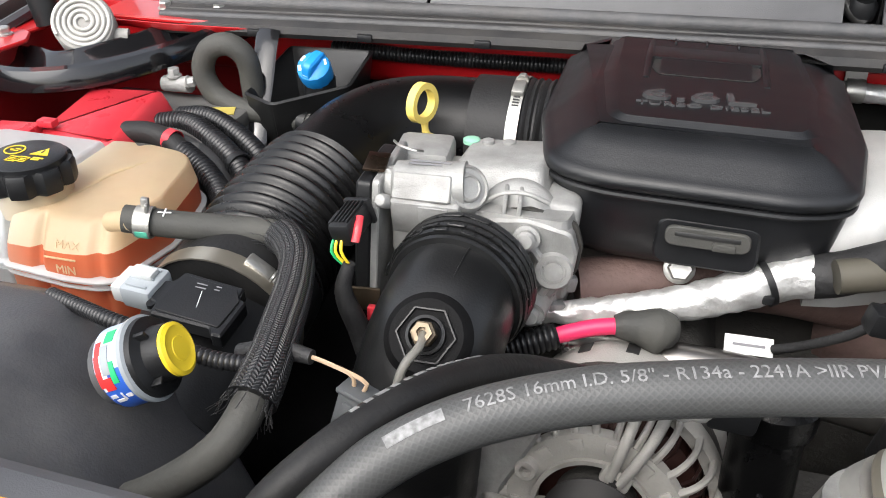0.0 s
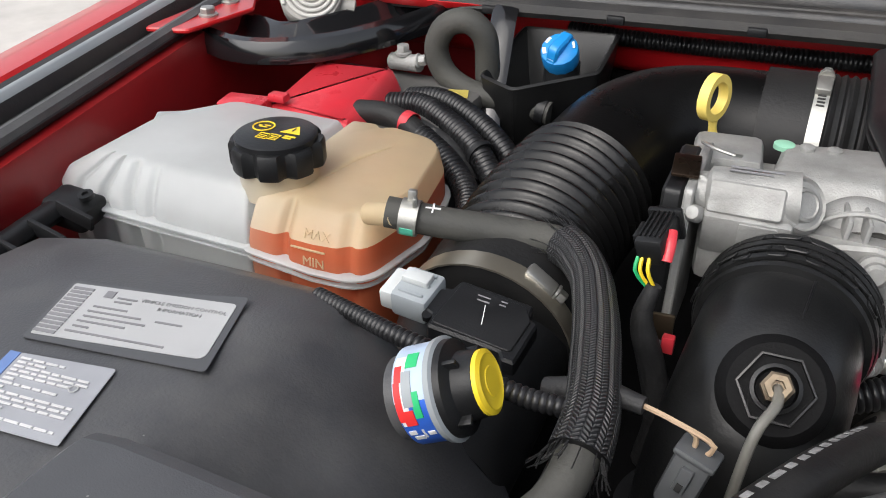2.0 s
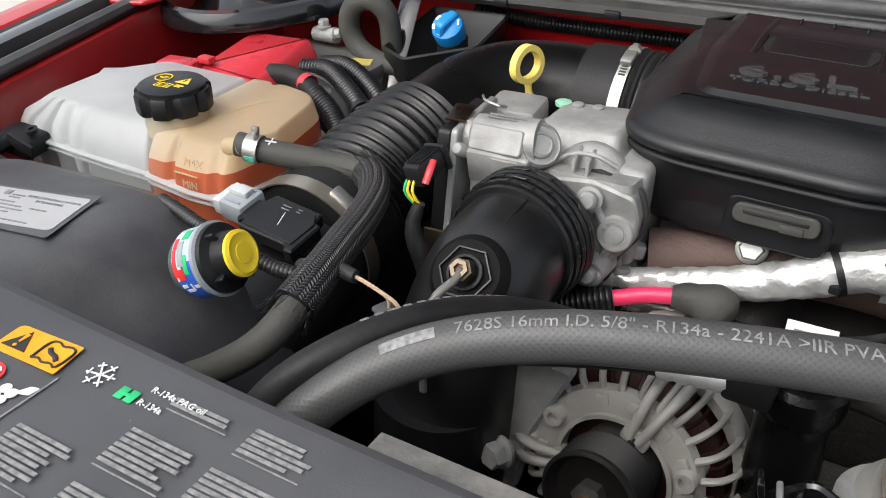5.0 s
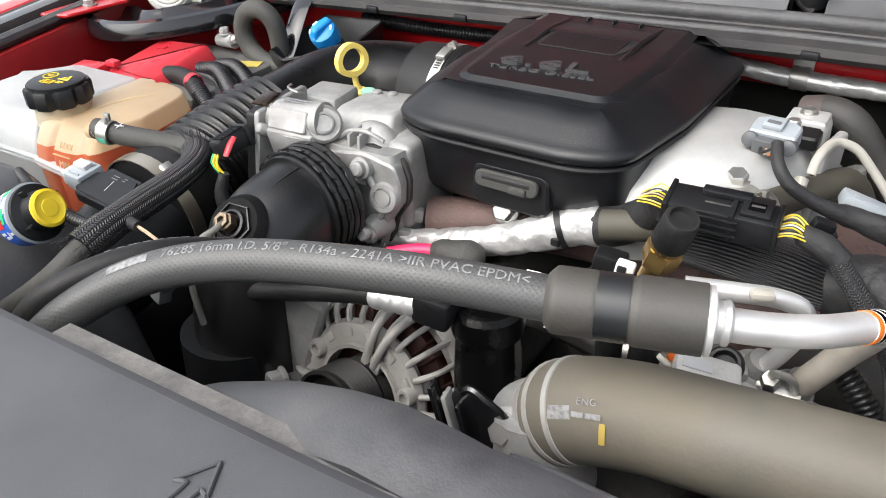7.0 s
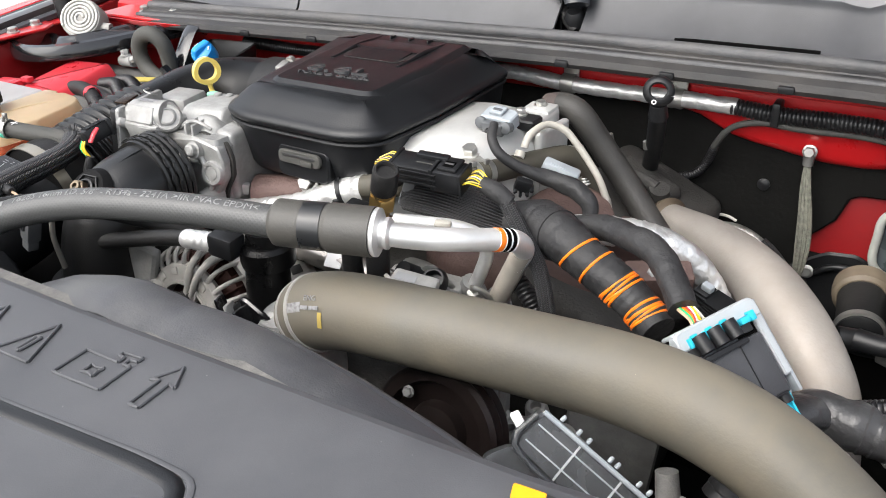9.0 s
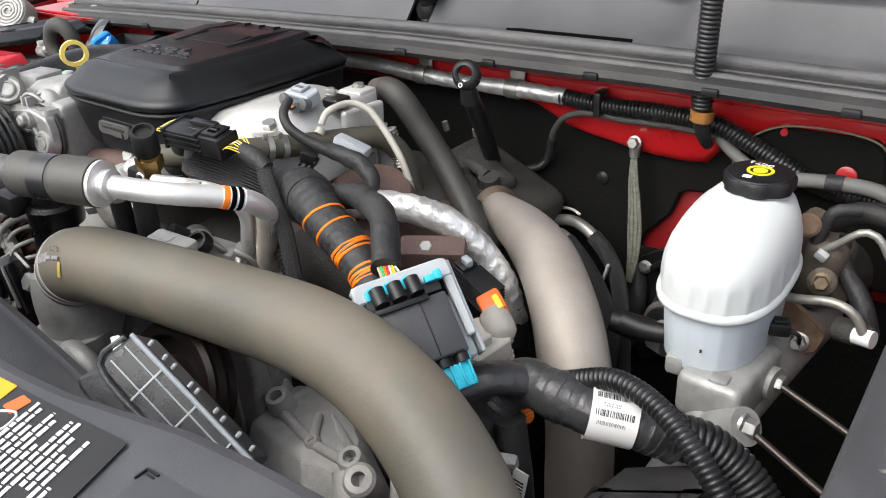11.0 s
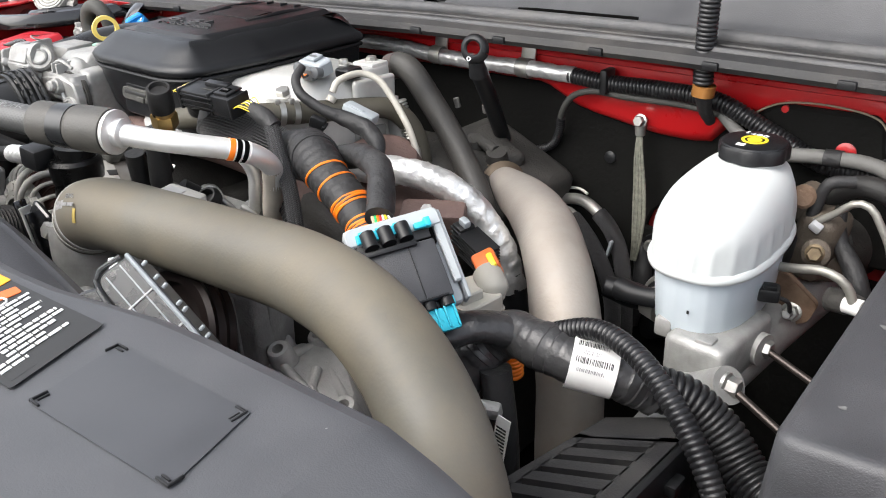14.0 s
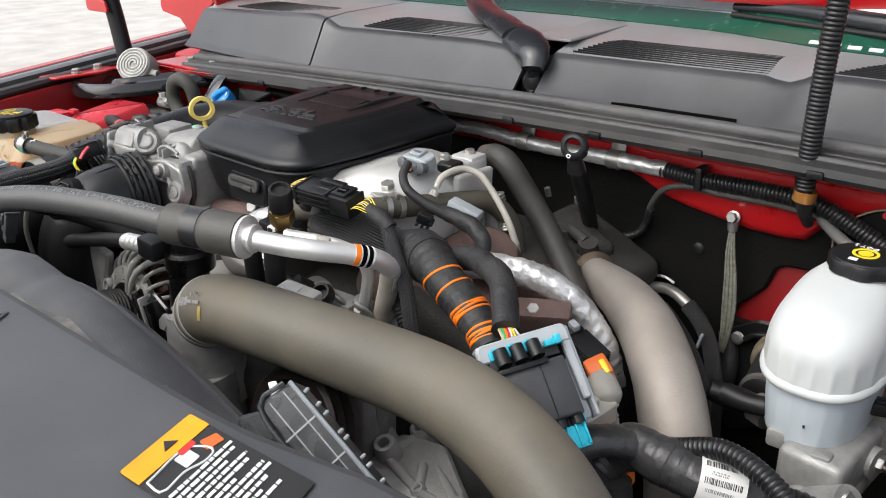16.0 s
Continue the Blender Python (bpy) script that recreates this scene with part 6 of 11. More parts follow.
OUT = rounded([(-0.232, 0.108, 0.075), (-0.19, 0.092, 0.10), (-0.05, 0.088, 0.10), (-0.012, 0.105, 0.075), (0.004, 0.20, 0.12), (0.006, 0.362, 0.012), (-0.03, 0.372, 0.02), (-0.215, 0.372, 0.02), (-0.25, 0.364, 0.012), (-0.250, 0.20, 0.12)], 8)


def rim_z(x, y):
    return 1.1395 - 0.03 * max(0, y - 0.25) * 0.5


def up(d):
    return lambda x, y: rim_z(x, y) + d


LOW = [V(p.x, p.y if p.y > 0.2 else p.y + 0.004) for p in inset(OUT, 0.012)]
part("bowl", stack([(inset(LOW, 0.02), 1.062), (inset(LOW, 0.006), 1.066), (LOW, 1.075), (inset(OUT, 0.006), 1.115), (inset(OUT, 0.005), up(-0.007))]), COVER, ec, "rounded lower bowl", 50)
part("lid", stack([(inset(OUT, 0.003), up(-0.008)), (OUT, up(-0.006)), (inset(OUT, -0.001), up(-0.001)), (inset(OUT, 0.002), up(0.003)), (inset(OUT, 0.005), up(0.0045)), (inset(OUT, 0.010), up(0.008)), (inset(OUT, 0.020), up(0.016)), (inset(OUT, 0.030), up(0.0225)), (inset(OUT, 0.040), up(0.0255))]), COVER, ec, "domed lid", 50)
part("rim_bead", tube([V(p.x, p.y, rim_z(p.x, p.y) - 0.0115) for p in inset(OUT, 0.003)][: len(OUT)] + [V(inset(OUT, 0.003)[0].x, inset(OUT, 0.003)[0].y, rim_z(0, 0.1) - 0.011)], 0.0028, 8, 0.008), BLACK, ec)
PAN = rounded([(-0.192, 0.140, 0.022), (-0.042, 0.140, 0.022), (-0.036, 0.250, 0.05), (-0.040, 0.352, 0.006), (-0.205, 0.352, 0.006), (-0.204, 0.250, 0.05)], 6)
pz = lambda d: (lambda x, y: 1.1632 - 0.045 * max(0, y - 0.30) - 0.10 * max(0, 0.165 - y) + d)
part("raised_panel", stack([(inset(PAN, -0.008), pz(-0.006)), (inset(PAN, -0.003), pz(0.001)), (inset(PAN, 0.002), pz(0.0036)), (inset(PAN, 0.008), 1.1687)]), COVER, ec, "raised centre panel", 20)
PZ = 1.1687
# patch lies on the lid; its black carries the recess's shade
part("grip_recess", flat(rounded([(-0.167, 0.262, 0.002), (-0.162, 0.246, 0.008), (-0.083, 0.246, 0.008), (-0.077, 0.262, 0.002), (-0.079, 0.300, 0.004), (-0.165, 0.300, 0.004)]), Matrix.Translation((0, 0, PZ + 0.0002)), 0.0006), INK, ec, "flat black patch painted as the lid's unlit finger recess")
part("grip_slope", loft([[V(x, 0.248, PZ + 0.0008), V(x, 0.285, PZ - 0.002), V(x, 0.286, PZ + 0.0030), V(x, 0.283, PZ + 0.0026)] for x in (-0.160, -0.155, -0.09, -0.085)]), COVER, ec, "sloping finger grip")
part("grip_bridge", loft([[V(x, 0.284, PZ - 0.004), V(x, 0.284, PZ + 0.0030), V(x, 0.290, PZ + 0.0034), V(x, 0.345, PZ - 0.0020), V(x, 0.35, PZ - 0.006)] for x in (-0.172, -0.168, -0.077, -0.073)]), COVER, ec, "bridge behind the grip")
for sx in (-0.1705, -0.0735):
    part("grip_wall", tube([(sx, 0.236, PZ - 0.002), (sx, 0.262, PZ - 0.001), (sx, 0.290, PZ + 0.001), (sx, 0.345, PZ - 0.003)], 0.0034, 10, 0.005), COVER, ec)
for x in (-0.15, -0.122, -0.094):
    part("grip_rib", box((0.002, 0.012, 0.004), at(x, 0.338, PZ + 0.001, -5), 0.0008), COVER, ec)
# grey carries the bright edge glints of black letters, plus some wear
BADGE = mat("worn raised lettering with glints in its grey", (0.05, 0.051, 0.053), 0.3, vary=0.08)
part("badge", lettering("6.6L", 0.040, Matrix.Translation((-0.172, 0.1835, PZ)) @ Matrix.Rotation(radians(4), 4, "Z") @ Matrix.Scale(1.30, 4, (1, 0, 0)) @ Matrix.Scale(0.70, 4, (0, 1, 0)), 0.0030), BADGE, ec, "moulded engine size badge")
part("badge", lettering("TURBO DIESEL", 0.0118, Matrix.Translation((-0.174, 0.172, PZ)) @ Matrix.Rotation(radians(4), 4, "Z") @ Matrix.Scale(1.30, 4, (1, 0, 0)) @ Matrix.Scale(0.78, 4, (0, 1, 0)), 0.0016), BADGE, ec, "moulded engine type badge")
pm = basis((-0.109, 0.0935, 1.103), (1, -0.02, 0), (0, 0.12, 1))
part("plug_boss", slab(rounded([(-0.038, -0.026, 0.012), (0.038, -0.026, 0.012), (0.036, 0.011, 0.010), (-0.036, 0.011, 0.010)]), -0.012, -0.001, pm, 0.002), COVER, ec)
part("rubber_plug", slab(rounded([(-0.030, -0.0075, 0.0075), (0.030, -0.0075, 0.0075), (0.030, 0.0075, 0.0075), (-0.030, 0.0075, 0.0075)]), 0.001, 0.006, pm, 0.001), GREY_RUBBER, ec, "slotted grey rubber plug")
part("plug_slot", box((0.046, 0.004, 0.002), pm @ Matrix.Translation((0, 0.002, 0.0056)), 0.0008), INK, ec)
part("plug_lug", box((0.016, 0.006, 0.004), pm @ Matrix.Translation((0.012, -0.004, 0.0065)), 0.001), GREY_RUBBER, ec)
part("mount_tab", box((0.045, 0.03, 0.04), at(-0.112, 0.142, 1.053, -10), 0.004), COVER, ec)
bolt((-0.1235, 0.1165, 1.0600), (0.05, -0.85, 0.5), 0.017, 0.012, ec)

# ---------------------------------------------------------------- intake plenum beside the cover
pn = thing("intake_plenum", (0.05, 0.23, 1.05), "bare cast aluminium intake plenum", "manifold")
rows = []
for x, zt, y0, y1 in ((-0.03, 1.115, 0.12, 0.30), (-0.005, 1.125, 0.125, 0.30), (0.03, 1.128, 0.14, 0.30), (0.065, 1.126, 0.165, 0.30), (0.085, 1.118, 0.185, 0.305), (0.10, 1.10, 0.20, 0.305)):
    rows.append([V(x, y0, 1.04), V(x, y0 - 0.002, zt - 0.05), V(x, y0 + 0.008, zt - 0.02), V(x, y0 + 0.035, zt - 0.003), V(x, (y0 + y1) / 2, zt), V(x, y1 - 0.02, zt - 0.002), V(x, y1, zt - 0.02), V(x, y1, 1.04)])
part("shell", loft(rows), PLENUM, pn, "", 55)
part("end_block", box((0.036, 0.05, 0.12), at(0.084, 0.282, 1.064), 0.006, 3), PLENUM, pn)
part("end_wall", box((0.010, 0.060, 0.130), at(0.1045, 0.270, 1.050, 0, 4, -8), 0.004, 3), PLENUM, pn, "ribbed end wall")
for k in range(3):
    part("end_rib", box((0.005, 0.052, 0.09), at(0.0975 + 0.006 * k, 0.284, 1.045 - 0.006 * k, 0, 4, -4), 0.002), PLENUM, pn)
part("column", tube([(0.118, 0.296, 1.06), (0.124, 0.297, 1.02), (0.128, 0.297, 0.97)], [0.013, 0.014, 0.016], 16), CAST, pn)
part("column", box((0.03, 0.04, 0.10), at(0.098, 0.262, 1.01, 0, 6, 10), 0.006), CAST, pn)
part("top_pad", box((0.034, 0.030, 0.010), at(0.083, 0.292, 1.1215), 0.003), PLENUM, pn)
part("flange", box((0.10, 0.018, 0.012), at(0.02, 0.135, 1.075, 0, -6, 14), 0.004), CAST, pn)
bolt((0.082, 0.295, 1.1265), (0, 0, 1), 0.011, 0.005, pn)
bm = hexhead((0.056, 0.176, 1.106), (0.1, -0.3, 1), 0.015, 0.010)
part("bolt", bm, STEEL, pn)
part("clip_plate", slab(rounded([(0.036, 0.160, 0.006), (0.070, 0.150, 0.006), (0.078, 0.172, 0.006), (0.050, 0.192, 0.008)]), 1.1015, 1.1055), STEEL, pn)
ps = thing("boost_sensor", (0.075, 0.21, 1.12), "grey boost pressure sensor with plug on the plenum", "sensor")
SENSOR = mat("mid grey sensor plastic", (0.30, 0.33, 0.35), 0.42, vary=0.12)
qm = basis((0.072, 0.214, 1.138), (0.98, -0.05, -0.04), (0.08, 0.95, 0.20))
part("body", slab(rounded([(-0.019, -0.010, 0.003), (0.019, -0.010, 0.003), (0.019, 0.009, 0.003), (0.012, 0.013, 0.003), (-0.013, 0.013, 0.003), (-0.019, 0.009, 0.003)]), -0.012, 0.004, qm, 0.0015), SENSOR, ps)
part("latch", box((0.016, 0.015, 0.004), qm @ Matrix.Translation((-0.002, 0.002, 0.006)), 0.0012), SENSOR, ps, "raised latch bridge")
part("latch_gap", box((0.011, 0.004, 0.001), qm @ Matrix.Translation((-0.002, 0.001, 0.0081)), 0.0003), DARK_GREY, ps)
for sx in (-1, 1):
    part("ear", lathe([(0.0065, -0.006), (0.0065, 0.003), (0.004, 0.0045)], qm @ Matrix.Translation((sx * 0.0155, -0.013, -0.003)) @ Matrix.Rotation(radians(70), 4, "X"), 16), DARK_GREY, ps, "dark round lock")
part("socket", box((0.026, 0.009, 0.014), qm @ Matrix.Translation((0.0, -0.014, -0.006)), 0.002), DARK_GREY, ps, "dark socket")
part("base", slab(rounded([(0.078, 0.236, 0.005), (0.102, 0.236, 0.005), (0.102, 0.262, 0.006), (0.074, 0.262, 0.006)]), 1.116, 1.128, None, 0.002), BLACK, ps, "black sensor foot")
bolt((0.0785, 0.252, 1.128), (0, 0, 1), 0.010, 0.008, ps)
for k, mtl in ((-0.005, TAPE), (0.0, WIRE_TAN), (0.004, ORANGE_WIRE), (0.007, TAPE)):
    part("wire", tube([qm @ V(k, -0.017, -0.005), qm @ V(k * 0.8, -0.024, -0.006), (0.0815 + k * 0.3, 0.183, 1.138)], 0.0012, 6, 0.004), mtl, ps)
part("sleeve", tube([(0.080, 0.187, 1.140), (0.086, 0.171, 1.131), (0.097, 0.165, 1.119), (0.115, 0.170, 1.106), (0.138, 0.181, 1.094)], [0.0048, 0.0052, 0.0056, 0.0060, 0.0070], 14, 0.004), TAPE, ps, "taped lead")
part("taped_joint", crumple(tube([(0.132, 0.179, 1.097), (0.150, 0.188, 1.089), (0.172, 0.190, 1.083), (0.188, 0.187, 1.073), (0.193, 0.181, 1.060), (0.184, 0.173, 1.047), (0.168, 0.168, 1.044)], [0.0072, 0.0092, 0.0100, 0.0098, 0.0085, 0.0075, 0.0060], 22, 0.002), 0.0016, 0.012, False, 4), TAPE, ps, "thick taped joint")
part("joint_plug", box((0.040, 0.018, 0.012), at(0.150, 0.204, 1.094, 0, 20, 14), 0.003), GREY_PL, ps, "grey joint plug")
part("plug_rib", box((0.018, 0.003, 0.002), at(0.150, 0.199, 1.1008, 0, 20, 14), 0.0006), SENSOR, ps)
clm = at(0.128, 0.160, 1.091, 10, 20, 30)
part("clip", box((0.018, 0.010, 0.014), clm, 0.003), BLACK, ps, "black wiring clip")
for k in range(4):
    part("clip_tooth", box((0.004, 0.013, 0.003), clm @ Matrix.Rotation(radians(45 * k), 4, "Y") @ Matrix.Translation((0.009, -0.002, 0)), 0.0008), BLACK, ps)

vac = thing("vacuum_pipe", (0.11, 0.26, 1.05), "pale thin pipe looping over the plenum", "pipe")
part("pipe", tube([(0.1062, 0.2050, 1.1112), (0.1073, 0.2120, 1.1210), (0.1096, 0.2250, 1.1249), (0.1151, 0.2450, 1.1252), (0.1296, 0.2560, 1.1176), (0.1438, 0.2590, 1.1017), (0.1579, 0.2590, 1.0846), (0.1719, 0.2580, 1.0650), (0.1825, 0.2570, 1.0419)], 0.0040, 12, 0.005), PALE_TUBE, vac)
part("end_fitting", tube([(0.1817, 0.2570, 1.0438), (0.1853, 0.2565, 1.0250)], 0.0050, 10), STEEL, vac)
part("knot", tube([(0.099, 0.206, 1.098), (0.099, 0.211, 1.103)], 0.0058, 10), PALE_TUBE, vac)
cb = thing("coolant_branch", (0.1, 0.2, 1.07), "olive rubber coolant hose with two steel clips", "hose")
part("hose", tube([(-0.02, 0.085, 1.090), (0.015, 0.092, 1.096), (0.044, 0.110, 1.098), (0.064, 0.136, 1.096), (0.080, 0.168, 1.092), (0.098, 0.212, 1.087), (0.114, 0.250, 1.083), (0.1257, 0.2750, 1.078), (0.135, 0.292, 1.062), (0.142, 0.304, 1.035), (0.146, 0.31, 0.99)], 0.0125, 18, 0.006), mat("olive rubber", (0.060, 0.055, 0.042), 0.6, dirt=0.3, dirt_color=(0.16, 0.14, 0.1)), cb)
for q in ((0.074, 0.154, 1.0938), (0.0805, 0.169, 1.0920)):
    band(q, (0.38, 0.91, -0.12), 0.0127, 0.0065, 0.0012, cb, name="clip")
    part("clip_ear", box((0.004, 0.006, 0.006), at(q[0] + 0.002, q[1] - 0.004, q[2] + 0.0145, 0, 0, -20), 0.001), STEEL, cb)
gh = thing("breather_hose", (0.16, 0.33, 1.0), "dark grey rubber breather hose", "hose")
part("hose", tube([(0.088, 0.336, 1.114), (0.100, 0.332, 1.115), (0.114, 0.330, 1.11), (0.140, 0.335, 1.075), (0.172, 0.335, 1.035), (0.205, 0.325, 1.0), (0.235, 0.31, 0.97), (0.25, 0.30, 0.92)], 0.0155, 20, 0.008), mat("dark breather rubber", (0.032, 0.031, 0.029), 0.5, bump=0.2, bscale=250, dirt=0.3, dirt_color=(0.07, 0.064, 0.054), dirt_scale=14, spec=0.4), gh)
part("coupling", tube([(0.072, 0.340, 1.108), (0.092, 0.335, 1.114)], 0.0165, 18), mat("brown rubber", (0.06, 0.045, 0.04), 0.6), gh)

# ---------------------------------------------------------------- intake valve (silver) and its boot
tb = thing("intake_valve", (-0.27, 0.09, 1.0), "cast aluminium intake throttle valve", "valve")
FACE = Matrix.Rotation(radians(90), 4, "X")
part("main_body", box((0.105, 0.07, 0.10), at(-0.272, 0.12, 1.07, 0, 0, 4), 0.012, 3), CAST, tb)
part("hood", stack([(rounded([(-0.308, 0.080, 0.008), (-0.226, 0.076, 0.008), (-0.218, 0.165, 0.008), (-0.304, 0.165, 0.008)]), 1.098), (rounded([(-0.306, 0.086, 0.008), (-0.228, 0.082, 0.008), (-0.220, 0.164, 0.008), (-0.302, 0.164, 0.008)]), 1.112), (rounded([(-0.303, 0.106, 0.007), (-0.233, 0.104, 0.007), (-0.224, 0.162, 0.008), (-0.300, 0.162, 0.008)]), lambda x, y: 1.127 + 0.08 * (x + 0.30)), (rounded([(-0.300, 0.110, 0.006), (-0.237, 0.108, 0.006), (-0.228, 0.158, 0.006), (-0.297, 0.158, 0.006)]), lambda x, y: 1.130 + 0.08 * (x + 0.30))]), CAST, tb, "stepped cast hood")
for p in ((-0.285, 0.15), (-0.268, 0.152)):
    part("hood_pip", lathe([(0.005, 0), (0.005, 0.003), (0.003, 0.004)], at(p[0], p[1], 1.131), 14), CAST, tb)
part("dome", lathe([(0.030, -0.01), (0.031, 0.012), (0.028, 0.018), (0.020, 0.022), (0.008, 0.024)], aim((-0.246, 0.092, 1.098), (0.0, -0.85, 0.45)), 36), CAST, tb, "arched valve dome", 50)
part("dome_rib", tube([(-0.272, 0.073, 1.118), (-0.258, 0.072, 1.128), (-0.240, 0.072, 1.131), (-0.222, 0.074, 1.124)], 0.002, 8, 0.005), CAST, tb)
part("rear_block", box((0.046, 0.045, 0.05), at(-0.334, 0.135, 1.108, 0, 0, 6), 0.006), CAST, tb)
part("motor_barrel", tube([(-0.341, 0.066, 1.128), (-0.336, 0.066, 1.1285), (-0.331, 0.0665, 1.129), (-0.305, 0.068, 1.131), (-0.283, 0.070, 1.133)], lambda s, k: 0.0135 if k < 0.13 else 0.0172, 36, 0.0025), CAST, tb, "cast motor barrel", 40)
for a in (0.0, 2.1):
    part("motor_screw", lathe([(0.0055, 0), (0.0055, 0.010), (0.004, 0.012)], aim((-0.338, 0.052 + 0.008 * a, 1.120 + 0.006 * a), (-0.2, -0.8, 0.5)), 14), CAST, tb)
part("barrel_flat", slab(rounded([(-0.022, -0.008, 0.003), (0.022, -0.008, 0.003), (0.022, 0.012, 0.003), (-0.022, 0.012, 0.003)]), -0.004, 0.0015, basis((-0.312, 0.0515, 1.1335), (1, 0, 0.03), (0, 0.45, 0.9)), 0.001), CAST, tb)
part("barrel_web", box((0.056, 0.05, 0.05), at(-0.310, 0.079, 1.098, 0, 0, 3), 0.006), CAST, tb)
part("front_web", box((0.052, 0.012, 0.030), at(-0.309, 0.054, 1.112, 14, 0, 3), 0.003), CAST, tb, "flat cast face under the barrel")
part("web_window", box((0.022, 0.002, 0.018), at(-0.302, 0.0478, 1.1145, 14, 0, 3), 0.0008), DULL, tb)
em_ = aim((-0.2825, 0.0655, 1.1320), (0.62, -0.58, 0.52)) @ Matrix.Diagonal((0.86, 0.86, 0.9, 1))
part("barrel_end", lathe([(0.0205, -0.012), (0.0205, 0.002), (0.018, 0.005), (0.0165, 0.0035), (0.0125, 0.0035), (0.0115, 0.0065), (0.0095, 0.0075), (0.0085, 0.0065)], em_, 32), CAST, tb)
for dx in (0.0, 0.011):
    part("fin_rib", box((0.0032, 0.03, 0.034), at(-0.256 + dx, 0.078, 1.112, 0, 4, 8), 0.0012), CAST, tb)
part("fine_print", bars([(-0.015, 0.016, 0.0032), (-0.015, 0.010, -0.0002)], basis((-0.310, 0.0645, 1.1482), (1, 0, 0.03), (0, 0.95, 0.2)), 0.0018), INK_GREY, tb)
part("side_plate", slab(rounded([(0.026, 1.03, 0.004), (0.10, 1.03, 0.004), (0.115, 1.143, 0.005), (0.046, 1.139, 0.005)]), -0.003, 0.003, Matrix.Translation((-0.3445, 0, 0)) @ Matrix(((0, 0, 1, 0), (1, 0, 0, 0), (0, 1, 0, 0), (0, 0, 0, 1))), 0.001), CAST, tb)
part("side_cover", slab(rounded([(0.030, 1.035, 0.004), (0.10, 1.035, 0.004), (0.112, 1.140, 0.005), (0.048, 1.136, 0.005)]), -0.007, 0.006, Matrix.Translation((-0.354, 0, 0)) @ Matrix(((0, 0, 1, 0), (1, 0, 0, 0), (0, 1, 0, 0), (0, 0, 0, 1))), 0.002), BLACK, tb, "black side cover with clips")
part("cover_clip", box((0.017, 0.024, 0.0025), at(-0.351, 0.068, 1.1435, 8, 0, 6), 0.001), mat("bronze clip", (0.07, 0.048, 0.034), 0.3, 0.9), tb, "bronze spring clip")
part("cover_clip", box((0.024, 0.003, 0.020), at(-0.350, 0.028, 1.048, 0, 0, 6), 0.001), mat("dark bronze clip", (0.12, 0.09, 0.06), 0.4, 0.8), tb)
part("wire_clip", tube([(-0.348, 0.10, 1.147), (-0.338, 0.085, 1.1505), (-0.326, 0.083, 1.149), (-0.322, 0.09, 1.146)], 0.0011, 6), STEEL, tb)
part("lower_body", stack([(rounded([(-0.262, 0.080, 0.008), (-0.216, 0.080, 0.010), (-0.204, 0.15, 0.01), (-0.26, 0.15, 0.01)]), 1.012), (rounded([(-0.258, 0.079, 0.008), (-0.216, 0.079, 0.010), (-0.205, 0.15, 0.01), (-0.26, 0.15, 0.01)]), 1.04), (rounded([(-0.262, 0.079, 0.008), (-0.216, 0.079, 0.010), (-0.206, 0.15, 0.01), (-0.26, 0.15, 0.01)]), 1.092)]), CAST, tb, "stepped lower body", 40)
part("side_block", box((0.028, 0.085, 0.085), at(-0.219, 0.122, 1.078, 0, 4, 4), 0.007, 3), CAST, tb)
XZ = Matrix(((1, 0, 0, 0), (0, 0, -1, 0), (0, 1, 0, 0), (0, 0, 0, 1)))
FL = rounded([(-0.292, 1.108, 0.008), (-0.294, 1.085, 0.008), (-0.256, 1.080, 0.008), (-0.250, 1.030, 0.006), (-0.243, 1.020, 0.006), (-0.224, 1.022, 0.008), (-0.214, 1.052, 0.010), (-0.200, 1.072, 0.012), (-0.198, 1.092, 0.008), (-0.203, 1.109, 0.008), (-0.236, 1.116, 0.008)], 4)
part("gasket", slab(inset(FL, -0.0025), -0.078, -0.073, XZ, 0.0005), DARK_CAST, tb, "dark gasket")
part("flange", slab(FL, -0.073, -0.060, XZ, 0.002), CAST, tb, "bolted front flange")
part("flange_shelf", stack([(rounded([(-0.292, 0.060, 0.006), (-0.205, 0.060, 0.008), (-0.200, 0.095, 0.008), (-0.290, 0.095, 0.006)]), 1.104), (rounded([(-0.290, 0.063, 0.006), (-0.208, 0.063, 0.008), (-0.203, 0.095, 0.008), (-0.288, 0.095, 0.006)]), 1.1165)]), CAST, tb)
part("flange_rib", tube([(-0.262, 0.061, 1.092), (-0.250, 0.059, 1.088), (-0.232, 0.059, 1.088)], 0.003, 8), CAST, tb)
part("flange_rib", tube([(-0.232, 0.059, 1.098), (-0.224, 0.058, 1.086), (-0.216, 0.058, 1.078)], 0.0035, 8), CAST, tb)
part("flange_rib", tube([(-0.214, 0.059, 1.070), (-0.224, 0.058, 1.052), (-0.232, 0.058, 1.036)], 0.0035, 8), CAST, tb)
part("bolt_boss", lathe([(0.0145, -0.01), (0.0145, 0.004), (0.013, 0.006), (0.0095, 0.006), (0.009, 0.0045), (0.0075, 0.0045), (0.007, 0.006), (0.002, 0.0065)], aim((-0.214, 0.060, 1.078), (0.1, -0.97, 0.2)), 30), CAST, tb, "round bolt boss")
part("bolt_boss", lathe([(0.010, -0.008), (0.010, 0.003), (0.007, 0.0035), (0.007, 0.009), (0.005, 0.011)], aim((-0.2345, 0.055, 1.104), (0.05, -0.95, 0.25)), 22), CAST, tb)
